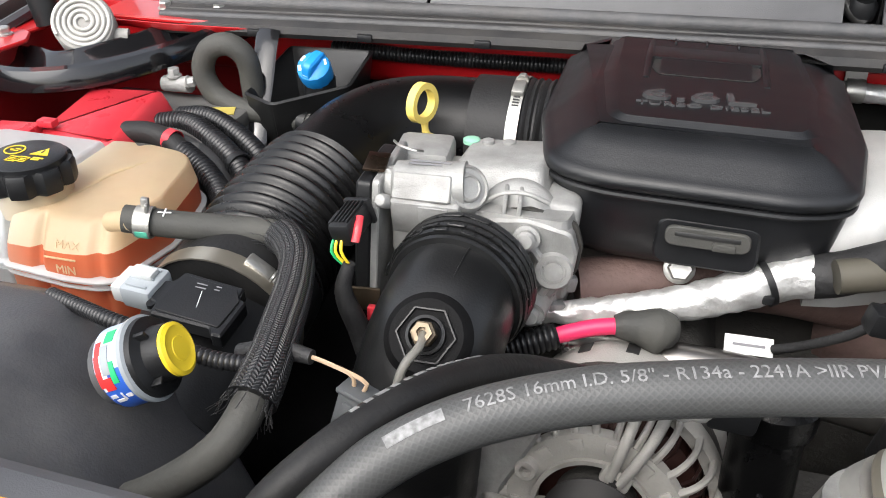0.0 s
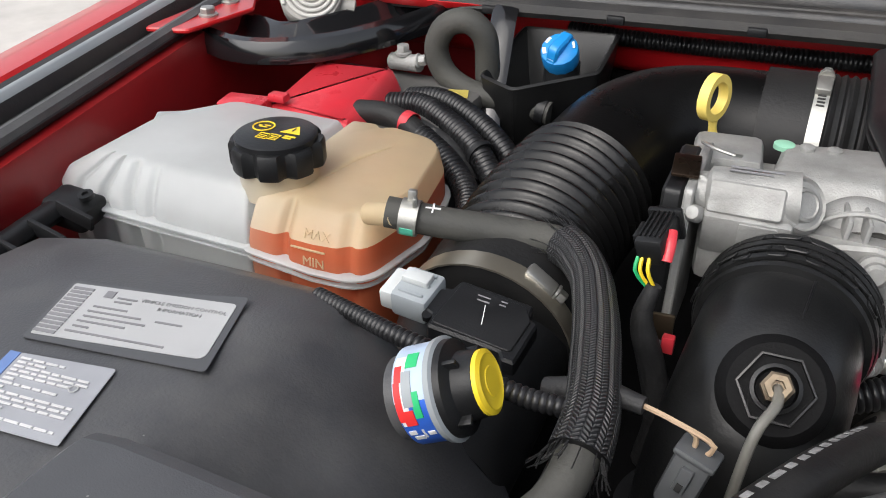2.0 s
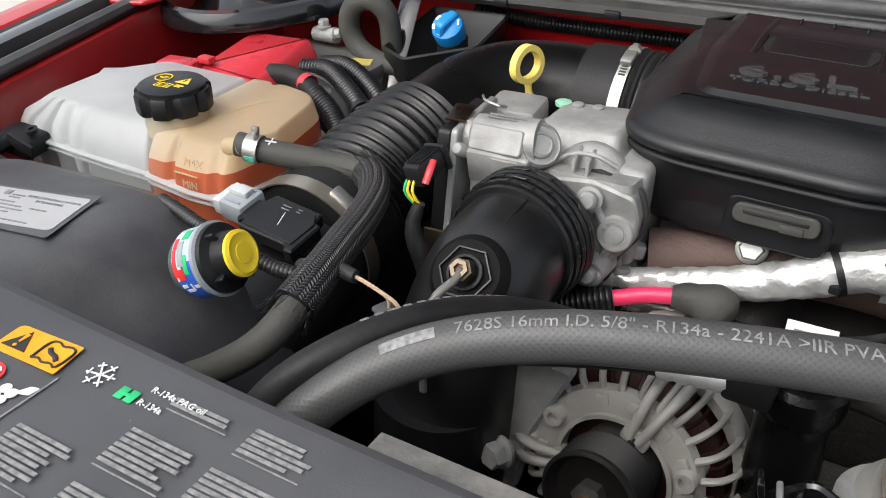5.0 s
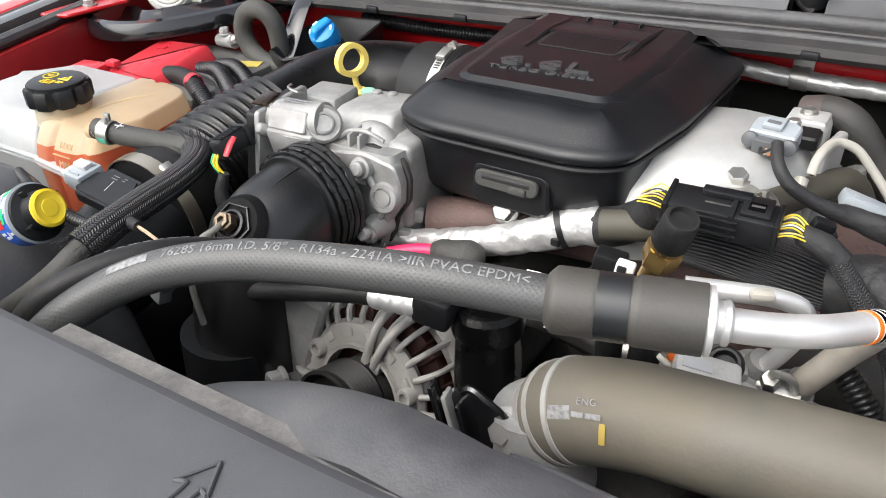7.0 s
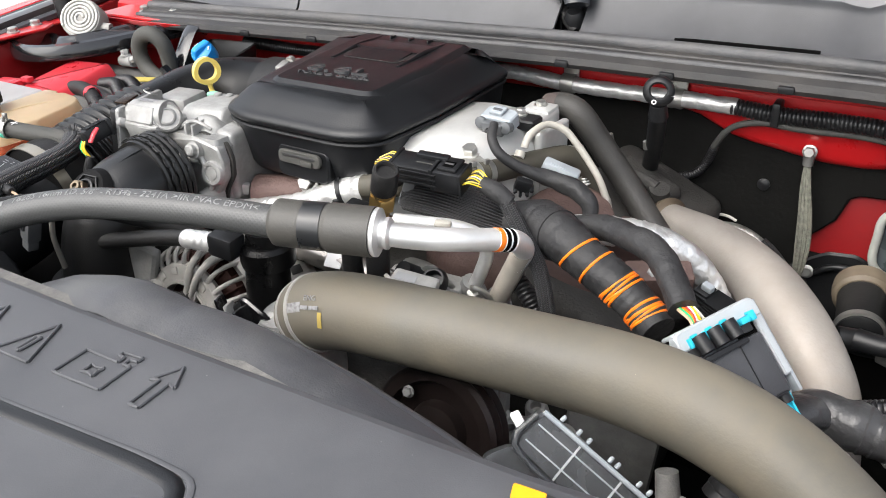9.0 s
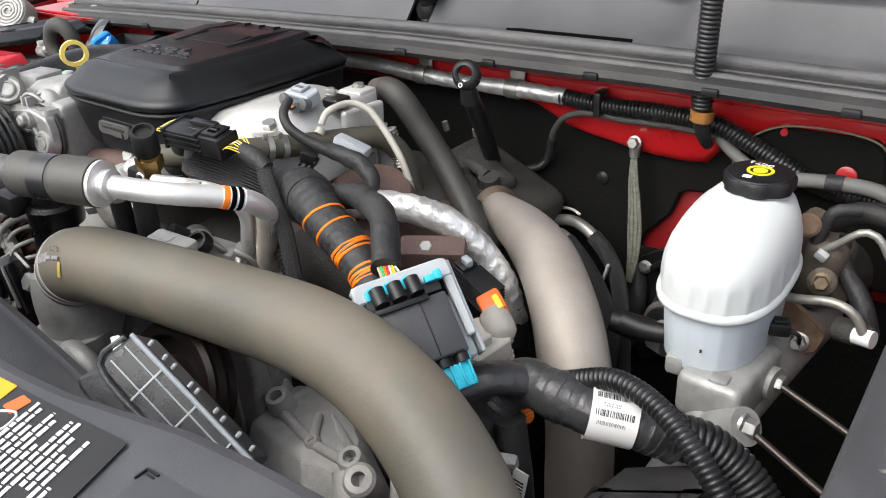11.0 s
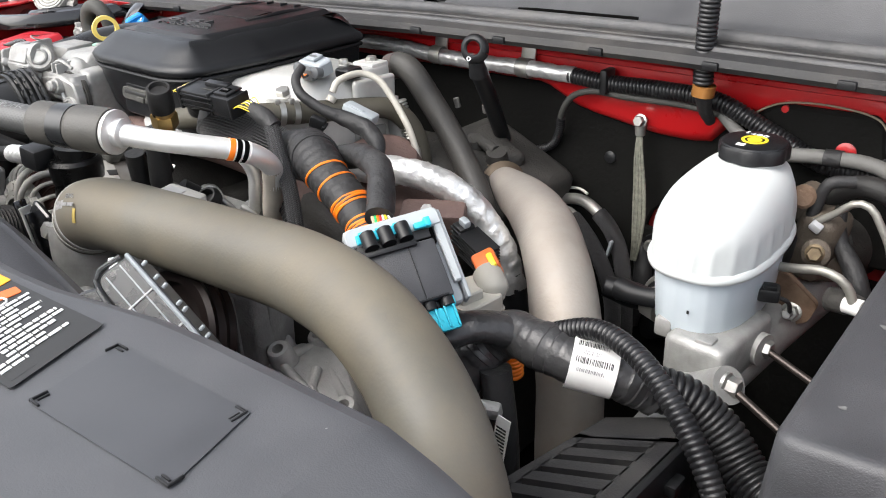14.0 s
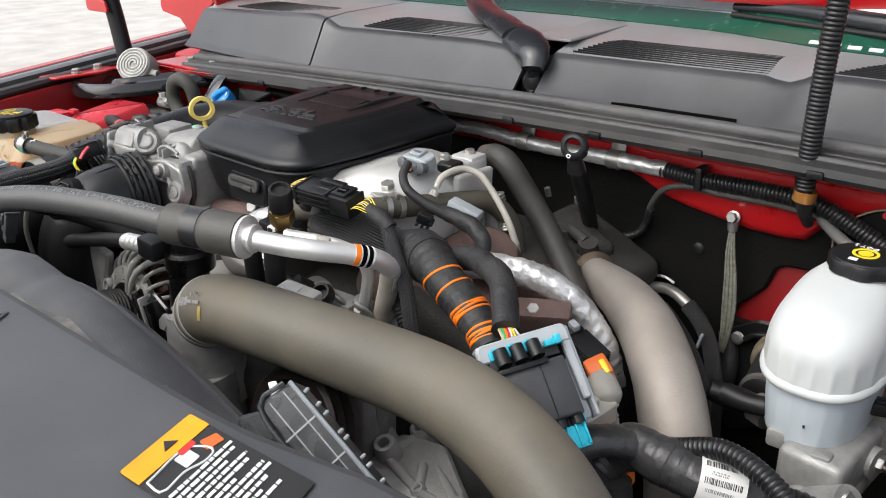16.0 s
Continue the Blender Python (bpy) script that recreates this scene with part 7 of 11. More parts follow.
part("bolt_boss", lathe([(0.009, -0.008), (0.009, 0.003), (0.0065, 0.0035), (0.0065, 0.010), (0.005, 0.012)], aim((-0.226, 0.046, 1.046), (0.05, -0.95, 0.25)), 22), CAST, tb)
part("low_lug", tube([(-0.226, 0.07, 1.046), (-0.226, 0.044, 1.046)], [0.013, 0.0105], 18), CAST, tb)
part("right_block", stack([(rounded([(-0.224, 0.0765, 0.004), (-0.214, 0.078, 0.004), (-0.206, 0.098, 0.006), (-0.205, 0.16, 0.006), (-0.216, 0.15, 0.006)]), 1.026), (rounded([(-0.226, 0.0765, 0.004), (-0.213, 0.078, 0.004), (-0.205, 0.098, 0.006), (-0.204, 0.16, 0.006), (-0.22, 0.15, 0.006)]), 1.06), (rounded([(-0.226, 0.0765, 0.004), (-0.214, 0.084, 0.006), (-0.207, 0.104, 0.006), (-0.206, 0.16, 0.006), (-0.224, 0.15, 0.006)]), 1.112), (rounded([(-0.222, 0.086, 0.004), (-0.215, 0.092, 0.006), (-0.210, 0.108, 0.006), (-0.209, 0.16, 0.006), (-0.222, 0.15, 0.006)]), 1.119)]), CAST, tb, "tall side of the casting", 30)
part("block_tab", box((0.014, 0.012, 0.012), at(-0.212, 0.082, 1.030, 0, 10, 20), 0.003), CAST, tb)
part("block_tab", box((0.012, 0.010, 0.014), at(-0.205, 0.094, 1.046, 0, 10, 30), 0.003), CAST, tb)
bolt((-0.212, 0.116, 1.096), (0.95, -0.2, 0.2), 0.010, 0.010, tb, CAST)
part("green_cap", lathe([(0.007, 0), (0.007, 0.003), (0.0045, 0.004)], at(-0.300, 0.155, 1.128)), mat("pale green plug", (0.25, 0.5, 0.36), 0.5), tb)
pgw = thing("valve_plug", (-0.365, 0.01, 1.06), "black plug with red lock and taped wires", "plug")
gm = basis((-0.3545, 0.019, 1.1175), (-0.10, -0.97, -0.14), (0.97, -0.10, 0.22))
part("shell", box((0.034, 0.017, 0.018), gm, 0.003), BLACK, pgw)
for k in range(5):
    part("rib", box((0.026, 0.0013, 0.0016), gm @ Matrix.Translation((-0.001, -0.006 + 0.003 * k, 0.0095)), 0.0004), BLACK, pgw)
part("red_lock", tube([gm @ V(0.000, 0.0098, 0.006), gm @ V(0.008, 0.0105, 0.002), gm @ V(0.016, 0.0100, -0.005)], [0.0028, 0.0034, 0.0030], 10, 0.003, 0.6), RED_PL, pgw, "red lock tab")
part("front_collar", box((0.005, 0.021, 0.021), gm @ Matrix.Translation((-0.016, 0, 0)), 0.0015), BLACK, pgw)
part("side_tab", box((0.016, 0.003, 0.010), gm @ Matrix.Translation((0.003, -0.0095, 0.003)), 0.001), BLACK, pgw)
for k, mt in ((-0.006, YELLOW), (-0.010, GREEN), (0.0, YELLOW)):
    part("wire", tube([gm @ V(0.016, k * 0.7, -0.003), gm @ V(0.0215, k * 0.8, -0.009), gm @ V(0.0200, k * 0.4 + 0.002, -0.024)], 0.0012, 6, 0.004), mt, pgw)
part("taped_lead", tube([gm @ V(0.0200, 0.002, -0.020), (-0.354, -0.003, 1.075), (-0.345, 0.0, 1.04), (-0.335, 0.0, 1.0), (-0.34, 0.01, 0.95)], [0.0045, 0.008, 0.009, 0.010, 0.010], 12, 0.006), TAPE, pgw)
part("red_tag", box((0.008, 0.006, 0.012), at(-0.338, 0.012, 1.048), 0.001), RED_PL, pgw)

bo = thing("intake_boot", (-0.28, -0.02, 0.85), "black moulded intake elbow with clamp rings", "elbow")
BO = [(-0.272, 0.058, 1.072), (-0.2755, 0.03, 1.0717), (-0.2775, 0.008, 1.0705), (-0.2790, -0.018, 1.0640), (-0.2820, -0.038, 1.045), (-0.287, -0.050, 1.005), (-0.294, -0.058, 0.86)]
part("elbow", tube(BO[1:], [0.0455, 0.0468, 0.0485, 0.0495, 0.0490, 0.0465, 0.046], 48, 0.005), BOOT, bo, "smooth moulded elbow", 60)
for i, (q, r) in enumerate(((0.041, 0.0525), (0.034, 0.0525), (0.027, 0.0522), (0.020, 0.0515), (0.0135, 0.0495))):
    part("ring", ringlathe([(0.043, -0.0030), (r, -0.0028), (r + 0.0010, 0), (r, 0.0028), (0.043, 0.0030)], aim((-0.2765 + (q - 0.020) * 0.08, q, 1.0717), (0.08, 0.997, -0.015)), 48), BOOT, bo)
bmk = aim((-0.2758, 0.029, 1.0717), (0.08, 0.997, -0.015))
for i in range(8):
    a = radians(10 + 22 * i)
    for dz, da, w in ((0.008, 0.0, 0.30), (-0.006, 0.16, 0.26), (-0.014, 0.02, 0.20)):
        part("latch", tube([bmk @ V(0.0531 * math.cos(a + da + w * q - 0.1), 0.0531 * math.sin(a + da + w * q - 0.1), dz + (0.003 if q in (0, 1) else 0)) for q in (0, 0.12, 0.5, 0.88, 1)], 0.0007, 6, 0.003), BOOT, bo)
nd = V(0.03, -0.72, 0.69)
nm = aim((-0.2745, -0.0655, 1.0965), nd)
part("pad", lathe([(0.029, -0.010), (0.026, -0.0045), (0.0235, -0.0018)], nm, 36), MATT, bo)
part("hexagon", ringlathe([(0.0178, -0.003), (0.0195, -0.003), (0.0195, 0.0008), (0.0183, 0.0010)], nm, 6), BOOT, bo)
part("inner_ring", ringlathe([(0.0095, -0.002), (0.0125, -0.002), (0.0125, 0.002), (0.0105, 0.0028)], nm, 28), BOOT, bo)
part("brass_nut", lathe([(0.0082, 0.002), (0.0082, 0.010), (0.0065, 0.011), (0.0065, 0.014), (0.0035, 0.014), (0.0035, 0.010)], nm, 6), mat("tarnished brass", (0.17, 0.135, 0.095), 0.45, 0.8, vary=0.3, scale=200), bo, "tarnished hose fitting")
part("mould_line", tube([(-0.266, 0.010, 1.1165), (-0.268, -0.012, 1.1135), (-0.271, -0.034, 1.106)], 0.0007, 6), BOOT, bo)
part("clear_tube", tube([nm @ V(0, 0, 0.008), nm @ V(0.001, -0.008, 0.016), (-0.279, -0.098, 1.095), (-0.283, -0.108, 1.065), (-0.285, -0.105, 1.02)], 0.0028, 10, 0.004), mat("cloudy tube", (0.2, 0.195, 0.175), 0.35, see=0.3), bo, "cloudy plastic bleed tube")
dd = thing("duct_cylinder", (-0.29, -0.05, 0.8), "black rubber coupler below the intake elbow", "duct")
part("coupler", tube([(-0.296, -0.062, 0.985), (-0.298, -0.066, 0.90), (-0.30, -0.068, 0.80)], [0.050, 0.0505, 0.051], 40, 0.01), BLACK, dd)
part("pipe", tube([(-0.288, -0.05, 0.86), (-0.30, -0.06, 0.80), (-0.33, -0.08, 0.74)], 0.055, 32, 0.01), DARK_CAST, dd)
gp = thing("temperature_plug", (-0.335, -0.11, 1.04), "dark grey sensor plug with two wires", "plug")
tm = basis((-0.305, -0.116, 1.071), (-0.22, -0.15, -0.9), (0.95, -0.2, -0.2)) @ Matrix.Scale(0.78, 4)
part("body", box((0.044, 0.024, 0.020), tm, 0.004), DARK_GREY, gp)
part("nose", box((0.020, 0.019, 0.016), tm @ Matrix.Translation((0.026, 0, 0)), 0.003), DARK_GREY, gp)
part("latch", box((0.018, 0.008, 0.004), tm @ Matrix.Translation((-0.004, 0, 0.0115)), 0.001), DARK_GREY, gp)
part("rear_collar", box((0.005, 0.027, 0.023), tm @ Matrix.Translation((-0.019, 0, 0)), 0.002), DARK_GREY, gp)
part("latch_slot", box((0.006, 0.004, 0.001), tm @ Matrix.Translation((0.001, 0, 0.0137)), 0.0003), INK, gp)
for k in (-0.004, 0.004):
    part("wire", tube([tm @ V(-0.020, k, 0), tm @ V(-0.030, k * 1.5, 0.002), (-0.318, -0.112, 1.100), (-0.338, -0.110, 1.103)], 0.0014, 6, 0.004), WIRE_TAN, gp)
part("taped_lead", tube([(-0.330, -0.111, 1.102), (-0.352, -0.108, 1.101), (-0.38, -0.105, 1.09)], [0.0045, 0.0068, 0.0062], 14, 0.005), TAPE, gp)

dk = thing("oil_dipstick", (-0.351, 0.205, 1.02), "pale yellow dipstick loop handle", "dipstick")
dm = basis((-0.356, 0.2018, 1.1387), (0.342, 0.94, 0.0), (-0.05, 0.05, 1))
def oval(w, h, k=30):
    return [V(w * math.sin(a) * (1.0 - 0.08 * math.cos(a)), h * math.cos(a)) for a in np.linspace(0, 2 * math.pi, k, endpoint=False)]


bm = bmesh.new()
rr = [[bm.verts.new(dm @ V(p.x, p.y, z)) for p in o] for o, z in ((oval(0.0186, 0.0178), -0.004), (oval(0.0186, 0.0178), 0.004), (oval(0.0130, 0.0122), 0.004), (oval(0.0130, 0.0122), -0.004))]
for a, b in zip(rr, rr[1:] + rr[:1]):
    for q in range(30):
        bm.faces.new((a[q], a[(q + 1) % 30], b[(q + 1) % 30], b[q]))
part("loop", bm, PALE_YELLOW, dk)
part("neck", tube([dm @ V(0.001, -0.016, 0), dm @ V(0.002, -0.027, 0), dm @ V(0.004, -0.034, 0)], [0.0038, 0.0030, 0.0048], 12, 0.004), PALE_YELLOW, dk)
part("foot", lathe([(0.009, 0), (0.0095, 0.004), (0.006, 0.007)], aim(dm @ V(0.005, -0.039, 0), (0, 0, 1))), PALE_YELLOW, dk)
part("tube", tube([dm @ V(0.005, -0.038, 0), dm @ V(0.008, -0.07, 0), (-0.335, 0.22, 1.0)], 0.0055, 12), BLACK, dk)

# ---------------------------------------------------------------- foil sleeve, charge cable
fo = thing("foil_sleeve", (-0.13, 0.09, 1.03), "crinkled foil heat sleeve with black tie", "sleeve")
rnd = random.Random(11)
part("foil", crumple(tube([(-0.232, 0.080, 1.022), (-0.19, 0.085, 1.028), (-0.12, 0.092, 1.044), (-0.075, 0.098, 1.062), (-0.045, 0.108, 1.072), (-0.03, 0.108, 1.075)], lambda s, k: 0.0070 + 0.0105 * k ** 0.8, 40, 0.0024), 0.0009, 0.012, True, 5), FOIL, fo, "", 50)
band((-0.062, 0.103, 1.067), (0.8, 0.3, 0.3), 0.0172, 0.005, 0.0014, fo, BLACK, "tie")
part("tie_head", box((0.008, 0.007, 0.007), at(-0.060, 0.086, 1.063), 0.0015), BLACK, fo)
part("taped_end", tube([(-0.035, 0.108, 1.074), (-0.015, 0.106, 1.080), (0.005, 0.098, 1.096), (0.02, 0.088, 1.112), (0.032, 0.076, 1.124)], [0.017, 0.0165, 0.0155, 0.014, 0.0125], 18, 0.005), TAPE, fo, "taped loom end")
pc = thing("charge_cable", (-0.2, 0.04, 1.02), "pink charging cable in conduit with grey boot", "cable")
part("conduit", corrugated([(-0.27, 0.012, 1.018), (-0.24, 0.030, 1.022), (-0.2057, 0.0450, 1.0303)], 0.0095, 0.0045, 0.0018), CONDUIT, pc)
part("cable", tube([(-0.2097, 0.0440, 1.0286), (-0.1960, 0.0500, 1.0318), (-0.1801, 0.0550, 1.0356), (-0.1620, 0.0590, 1.0379)], 0.0064, 14), PINK, pc)
part("boot", tube([(-0.1649, 0.0580, 1.0381), (-0.1552, 0.0600, 1.0386), (-0.1444, 0.0620, 1.0373), (-0.1352, 0.0630, 1.0358), (-0.1276, 0.0640, 1.0335), (-0.1231, 0.0640, 1.0303), (-0.1211, 0.0640, 1.0289)], [0.0080, 0.0112, 0.0122, 0.0150, 0.0178, 0.0160, 0.0070], 22, 0.002), GREY_RUBBER, pc)

# ---------------------------------------------------------------- alternator
al = thing("alternator", (-0.145, -0.02, 0.9), "cast aluminium alternator with slotted end frame", "alternator")
ad = V(-0.10, -0.97, 0.20).normalized()
AC = V(-0.160, -0.060, 0.967)
am = aim(AC, ad) @ Matrix.Scale(1.15, 4)
PALE = mat("pale cast alternator frame", (0.40, 0.39, 0.365), 0.55, 0.4, vary=0.2, scale=60, bump=0.25, bscale=700, dirt=0.5, dirt_color=(0.14, 0.13, 0.11), dirt_scale=30)
part("rear_frame", lathe([(0.050, -0.118), (0.062, -0.112), (0.0685, -0.100), (0.0700, -0.085), (0.0700, -0.064), (0.067, -0.060)], am, 48), PALE, al, "pale rear frame with slots")
for i in range(14):
    # black boxes on the frame stand for the dark inside its slots
    part("rear_slot", box((0.0085, 0.0022, 0.014), am @ Matrix.Rotation(radians(25.7 * i), 4, "Z") @ Matrix.Translation((0, 0.0694, -0.083)), 0.0006), INK, al)
part("stator", lathe([(0.066, -0.064), (0.0685, -0.062), (0.0685, -0.038), (0.066, -0.036)], am, 48), DARK_CAST, al)
part("rotor", lathe([(0.060, -0.050), (0.060, -0.020), (0.048, -0.013), (0.03, -0.010)], am, 40), COPPER, al, "dark copper windings")
for i in range(36):
    a = 2 * math.pi * i / 36
    c, s_ = math.cos(a), math.sin(a)
    part("winding", tube([am @ V(c * 0.050, s_ * 0.050, -0.013), am @ V(c * 0.0605, s_ * 0.0605, -0.019), am @ V(math.cos(a + 0.05) * 0.0615, math.sin(a + 0.05) * 0.0615, -0.034)], 0.0016, 5, 0.01), COPPER, al)
part("rear_ring", ringlathe([(0.060, -0.040), (0.0715, -0.041), (0.0730, -0.034), (0.0720, -0.027), (0.0695, -0.0245), (0.063, -0.026)], am, 60), PALE, al)
part("deck", ringlathe([(0.0365, -0.008), (0.052, -0.009), (0.0545, -0.004), (0.0525, 0.0015), (0.040, 0.0030), (0.0365, 0.001)], am, 56), PALE, al, "inner deck ring")
part("inner_lip", ringlathe([(0.0345, -0.006), (0.0375, -0.006), (0.0375, 0.0050), (0.0345, 0.0045)], am, 48), PALE, al)
part("hub", lathe([(0.026, -0.010), (0.026, 0.004), (0.020, 0.007)], am, 32), DARK_CAST, al)
for i in range(28):
    a = 2 * math.pi * (i + 0.5) / 28
    c, s_ = math.cos(a), math.sin(a)
    part("fin", tube([am @ V(c * 0.050, s_ * 0.050, -0.0015), am @ V(c * 0.0575, s_ * 0.0575, -0.0015), am @ V(c * 0.0650, s_ * 0.0650, -0.0060), am @ V(c * 0.0695, s_ * 0.0695, -0.0150), am @ V(c * 0.0700, s_ * 0.0700, -0.029)], [0.0030, 0.0026, 0.0024, 0.0025, 0.0029], 8, 0.005, up=ad), PALE, al)
    if i % 2 == 0:
        part("deck_pad", box((0.0070, 0.0085, 0.0030), am @ Matrix.Rotation(a, 4, "Z") @ Matrix.Translation((0.0462, 0, 0.0022)), 0.001), PALE, al)
for a0 in (72, 192, 312):
    for da in (-6, 6):
        a = radians(a0 + da)
        c, s_ = math.cos(a), math.sin(a)
        part("arm", tube([am @ V(c * 0.030, s_ * 0.030, 0.0050), am @ V(c * 0.050, s_ * 0.050, 0.0065), am @ V(c * 0.0635, s_ * 0.0635, 0.0020), am @ V(c * 0.0715, s_ * 0.0715, -0.0090), am @ V(c * 0.0725, s_ * 0.0725, -0.031)], [0.0034, 0.0036, 0.0038, 0.0042, 0.0044], 10, 0.005, up=ad), PALE, al)
    part("arm_foot", box((0.018, 0.012, 0.007), am @ Matrix.Rotation(radians(a0 - 90), 4, "Z") @ Matrix.Translation((0, 0.0315, 0.0025)), 0.002), PALE, al)
    part("arm_pin", lathe([(0.0028, 0), (0.0028, 0.0012)], am @ Matrix.Rotation(radians(a0 - 90), 4, "Z") @ Matrix.Translation((0, 0.029, 0.0055)), 12), INK, al)
for a in (22, 153, 265):
    c, s_ = math.cos(radians(a)), math.sin(radians(a))
    part("boss", lathe([(0.0070, -0.016), (0.0070, 0.0070), (0.0060, 0.0085), (0.0036, 0.0085), (0.0036, 0.0030)], am @ Matrix.Translation((c * 0.0465, s_ * 0.0465, 0)), 18), PALE, al)
part("lug_web", tube([am @ V(-0.045, -0.002, -0.004), am @ V(-0.058, -0.004, -0.003), am @ V(-0.066, -0.010, -0.006)], [0.006, 0.0055, 0.008], 12), PALE, al)
part("lug", lathe([(0.011, -0.03), (0.011, 0.004), (0.008, 0.006)], am @ Matrix.Translation((-0.070, -0.018, -0.006)), 20), PALE, al)
part("lug_bolt", hexhead(am @ V(-0.070, -0.018, 0.000), ad, 0.012, 0.009), DULL, al)
PULLEY = mat("rusty black pulley", (0.010, 0.009, 0.0085), 0.5, 0.3, vary=0.4, scale=60)
groove = [(0.0285, 0.008)]
for k in range(7):
    groove += [(0.0290, 0.0095 + 0.0032 * k), (0.0272, 0.0111 + 0.0032 * k)]
part("pulley", lathe(groove + [(0.0295, 0.0335), (0.0295, 0.036), (0.027, 0.037), (0.0225, 0.030), (0.010, 0.030)], am, 48), PULLEY, al, "grooved dark belt pulley")
part("shaft_nut", lathe([(0.010, 0.030), (0.010, 0.038), (0.006, 0.040)], am, 6), DARK_CAST, al)
part("shaft_end", lathe([(0.005, 0.038), (0.005, 0.042)], am, 14), RUSTY, al)
be = thing("drive_belt", (0.0, -0.08, 0.8), "black ribbed drive belt", "belt")
bp = []
for x, z in ((-0.175, 0.955), (-0.15, 0.915), (-0.05, 0.86), (0.04, 0.90), (0.10, 0.88), (0.15, 0.80), (0.02, 0.72), (-0.12, 0.80)):
    bp.append(V(x, -0.085, z))
rowsb = [[p + V(0, -0.011, 0) , p + V(0, 0.011, 0), p + V(0, 0.011, -0.004), p + V(0, -0.011, -0.004)] for p in spline(bp + bp[:1], 0.02)]
part("belt", loft(rowsb), RUBBER, be)
ip = thing("idler_pulley", (0.16, -0.07, 0.86), "dark brown ribbed drive pulley", "pulley")
im = aim((0.155, -0.065, 0.945), (0.0, -0.93, 0.36))
part("rim", lathe([(0.062, -0.02), (0.064, -0.018), (0.061, -0.012), (0.064, -0.006), (0.061, 0.0), (0.064, 0.006), (0.060, 0.010), (0.050, 0.010), (0.046, 0.0), (0.030, -0.002), (0.026, 0.008), (0.012, 0.010)], im, 48), mat("dark rusty pulley", (0.016, 0.011, 0.010), 0.4, 0.4, vary=0.4, scale=40), ip)
bolt(im @ V(-0.030, 0.032, 0.008), im.col[2].to_3d(), 0.008, 0.005, ip, DULL)
sh = thing("alternator_strap", (-0.24, -0.05, 0.9), "tan grey bracket beside the alternator", "bracket")
part("plate", slab(rounded([(-0.268, 0.90, 0.01), (-0.235, 0.90, 0.01), (-0.222, 0.97, 0.02), (-0.195, 1.035, 0.006), (-0.238, 1.040, 0.008)]), 0, 0.012, Matrix.Translation((0, -0.045, 0)) @ Matrix.Rotation(radians(90), 4, "X"), 0.003), DULL, sh)
bolt((-0.24, -0.072, 0.955), (-0.3, -0.9, 0.2), 0.018, 0.014, sh, DULL)

# ---------------------------------------------------------------- charge pipe, its boot and front castings
ip2 = thing("intercooler_pipe", (0.25, -0.02, 0.85), "fat olive-grey intercooler pipe bending down to the front", "pipe")
PP = [(0.010, -0.0560, 1.010), (0.018, -0.0600, 1.0245), (0.031, -0.0635, 1.0365), (0.051, -0.0625, 1.0430), (0.075, -0.057, 1.044), (0.125, -0.051, 1.044), (0.232, -0.040, 1.044), (0.33, -0.042, 1.049), (0.408, -0.056, 1.045), (0.468, -0.075, 1.026), (0.520, -0.101, 0.994), (0.543, -0.114, 0.945), (0.543, -0.12, 0.88), (0.535, -0.12, 0.78)]
part("pipe", tube(PP[1:], 0.0358, 48, 0.006), OLIVE, ip2, "", 60)
NECK = mat("pale cast neck", (0.42, 0.415, 0.39), 0.5, 0.4, vary=0.15, scale=40, dirt=0.3, dirt_color=(0.15, 0.13, 0.1))
part("end_bead", ringlathe([(0.034, -0.003), (0.0366, -0.002), (0.0366, 0.002), (0.034, 0.003)], aim((0.031, -0.0635, 1.0365), V(*PP[3]) - V(*PP[1])), 48), NECK, ip2, "worn pale bead")
part("neck", tube([PP[1], PP[0], (0.004, -0.053, 0.993), (0.002, -0.052, 0.963), (0.004, -0.055, 0.92)], [0.0345, 0.0345, 0.035, 0.036, 0.038], 36, 0.004), NECK, ip2, "pale cast neck", 60)
part("neck_ring", ringlathe([(0.034, -0.003), (0.0366, -0.0022), (0.0366, 0.0022), (0.034, 0.003)], aim((0.0225, -0.0613, 1.0295), V(*PP[2]) - V(*PP[1])), 44), NECK, ip2, "worn pale bead")
part("sticker", ringlathe([(0.0358, -0.008), (0.0362, -0.008), (0.0362, 0.008), (0.0358, 0.008)], aim((0.036, -0.0635, 1.0385), (0.9, 0.05, 0.35)), 12, start=radians(138), end=radians(152)), PRINT_DIM, ip2, "small printed sticker")
part("writing", lettering("ENG", 0.0066, basis((0.0405, -0.0905, 1.0668), (0.96, 0.1, 0.20), (-0.2, 0.6, 0.75)), 0.0003), PRINT_DIM, ip2, "small printed mark")
part("print_bars", bars([(0.0, 0.008, 0.0), (0.009, 0.019, 0.0)], basis((0.0395, -0.0945, 1.0615), (0.96, 0.1, 0.18), (-0.2, 0.55, 0.8)), 0.0035), PRINT_DIM, ip2)
part("paint_dab", ringlathe([(0.0358, -0.002), (0.0364, -0.002), (0.0364, 0.002), (0.0358, 0.002)], aim((0.0575, -0.0620, 1.0434), (0.97, 0.14, 0.12)), 10, start=radians(150), end=radians(172)), mat("faded yellow paint", (0.45, 0.33, 0.08), 0.6), ip2, "dab of yellow paint")
tc = thing("front_casting", (-0.01, -0.07, 0.9), "pale cast coolant housing with bolts", "housing")
part("elbow", tube([(0.010, -0.074, 0.965), (0.008, -0.074, 0.93), (0.0, -0.07, 0.88)], [0.037, 0.042, 0.05], 28, 0.008), CAST, tc)
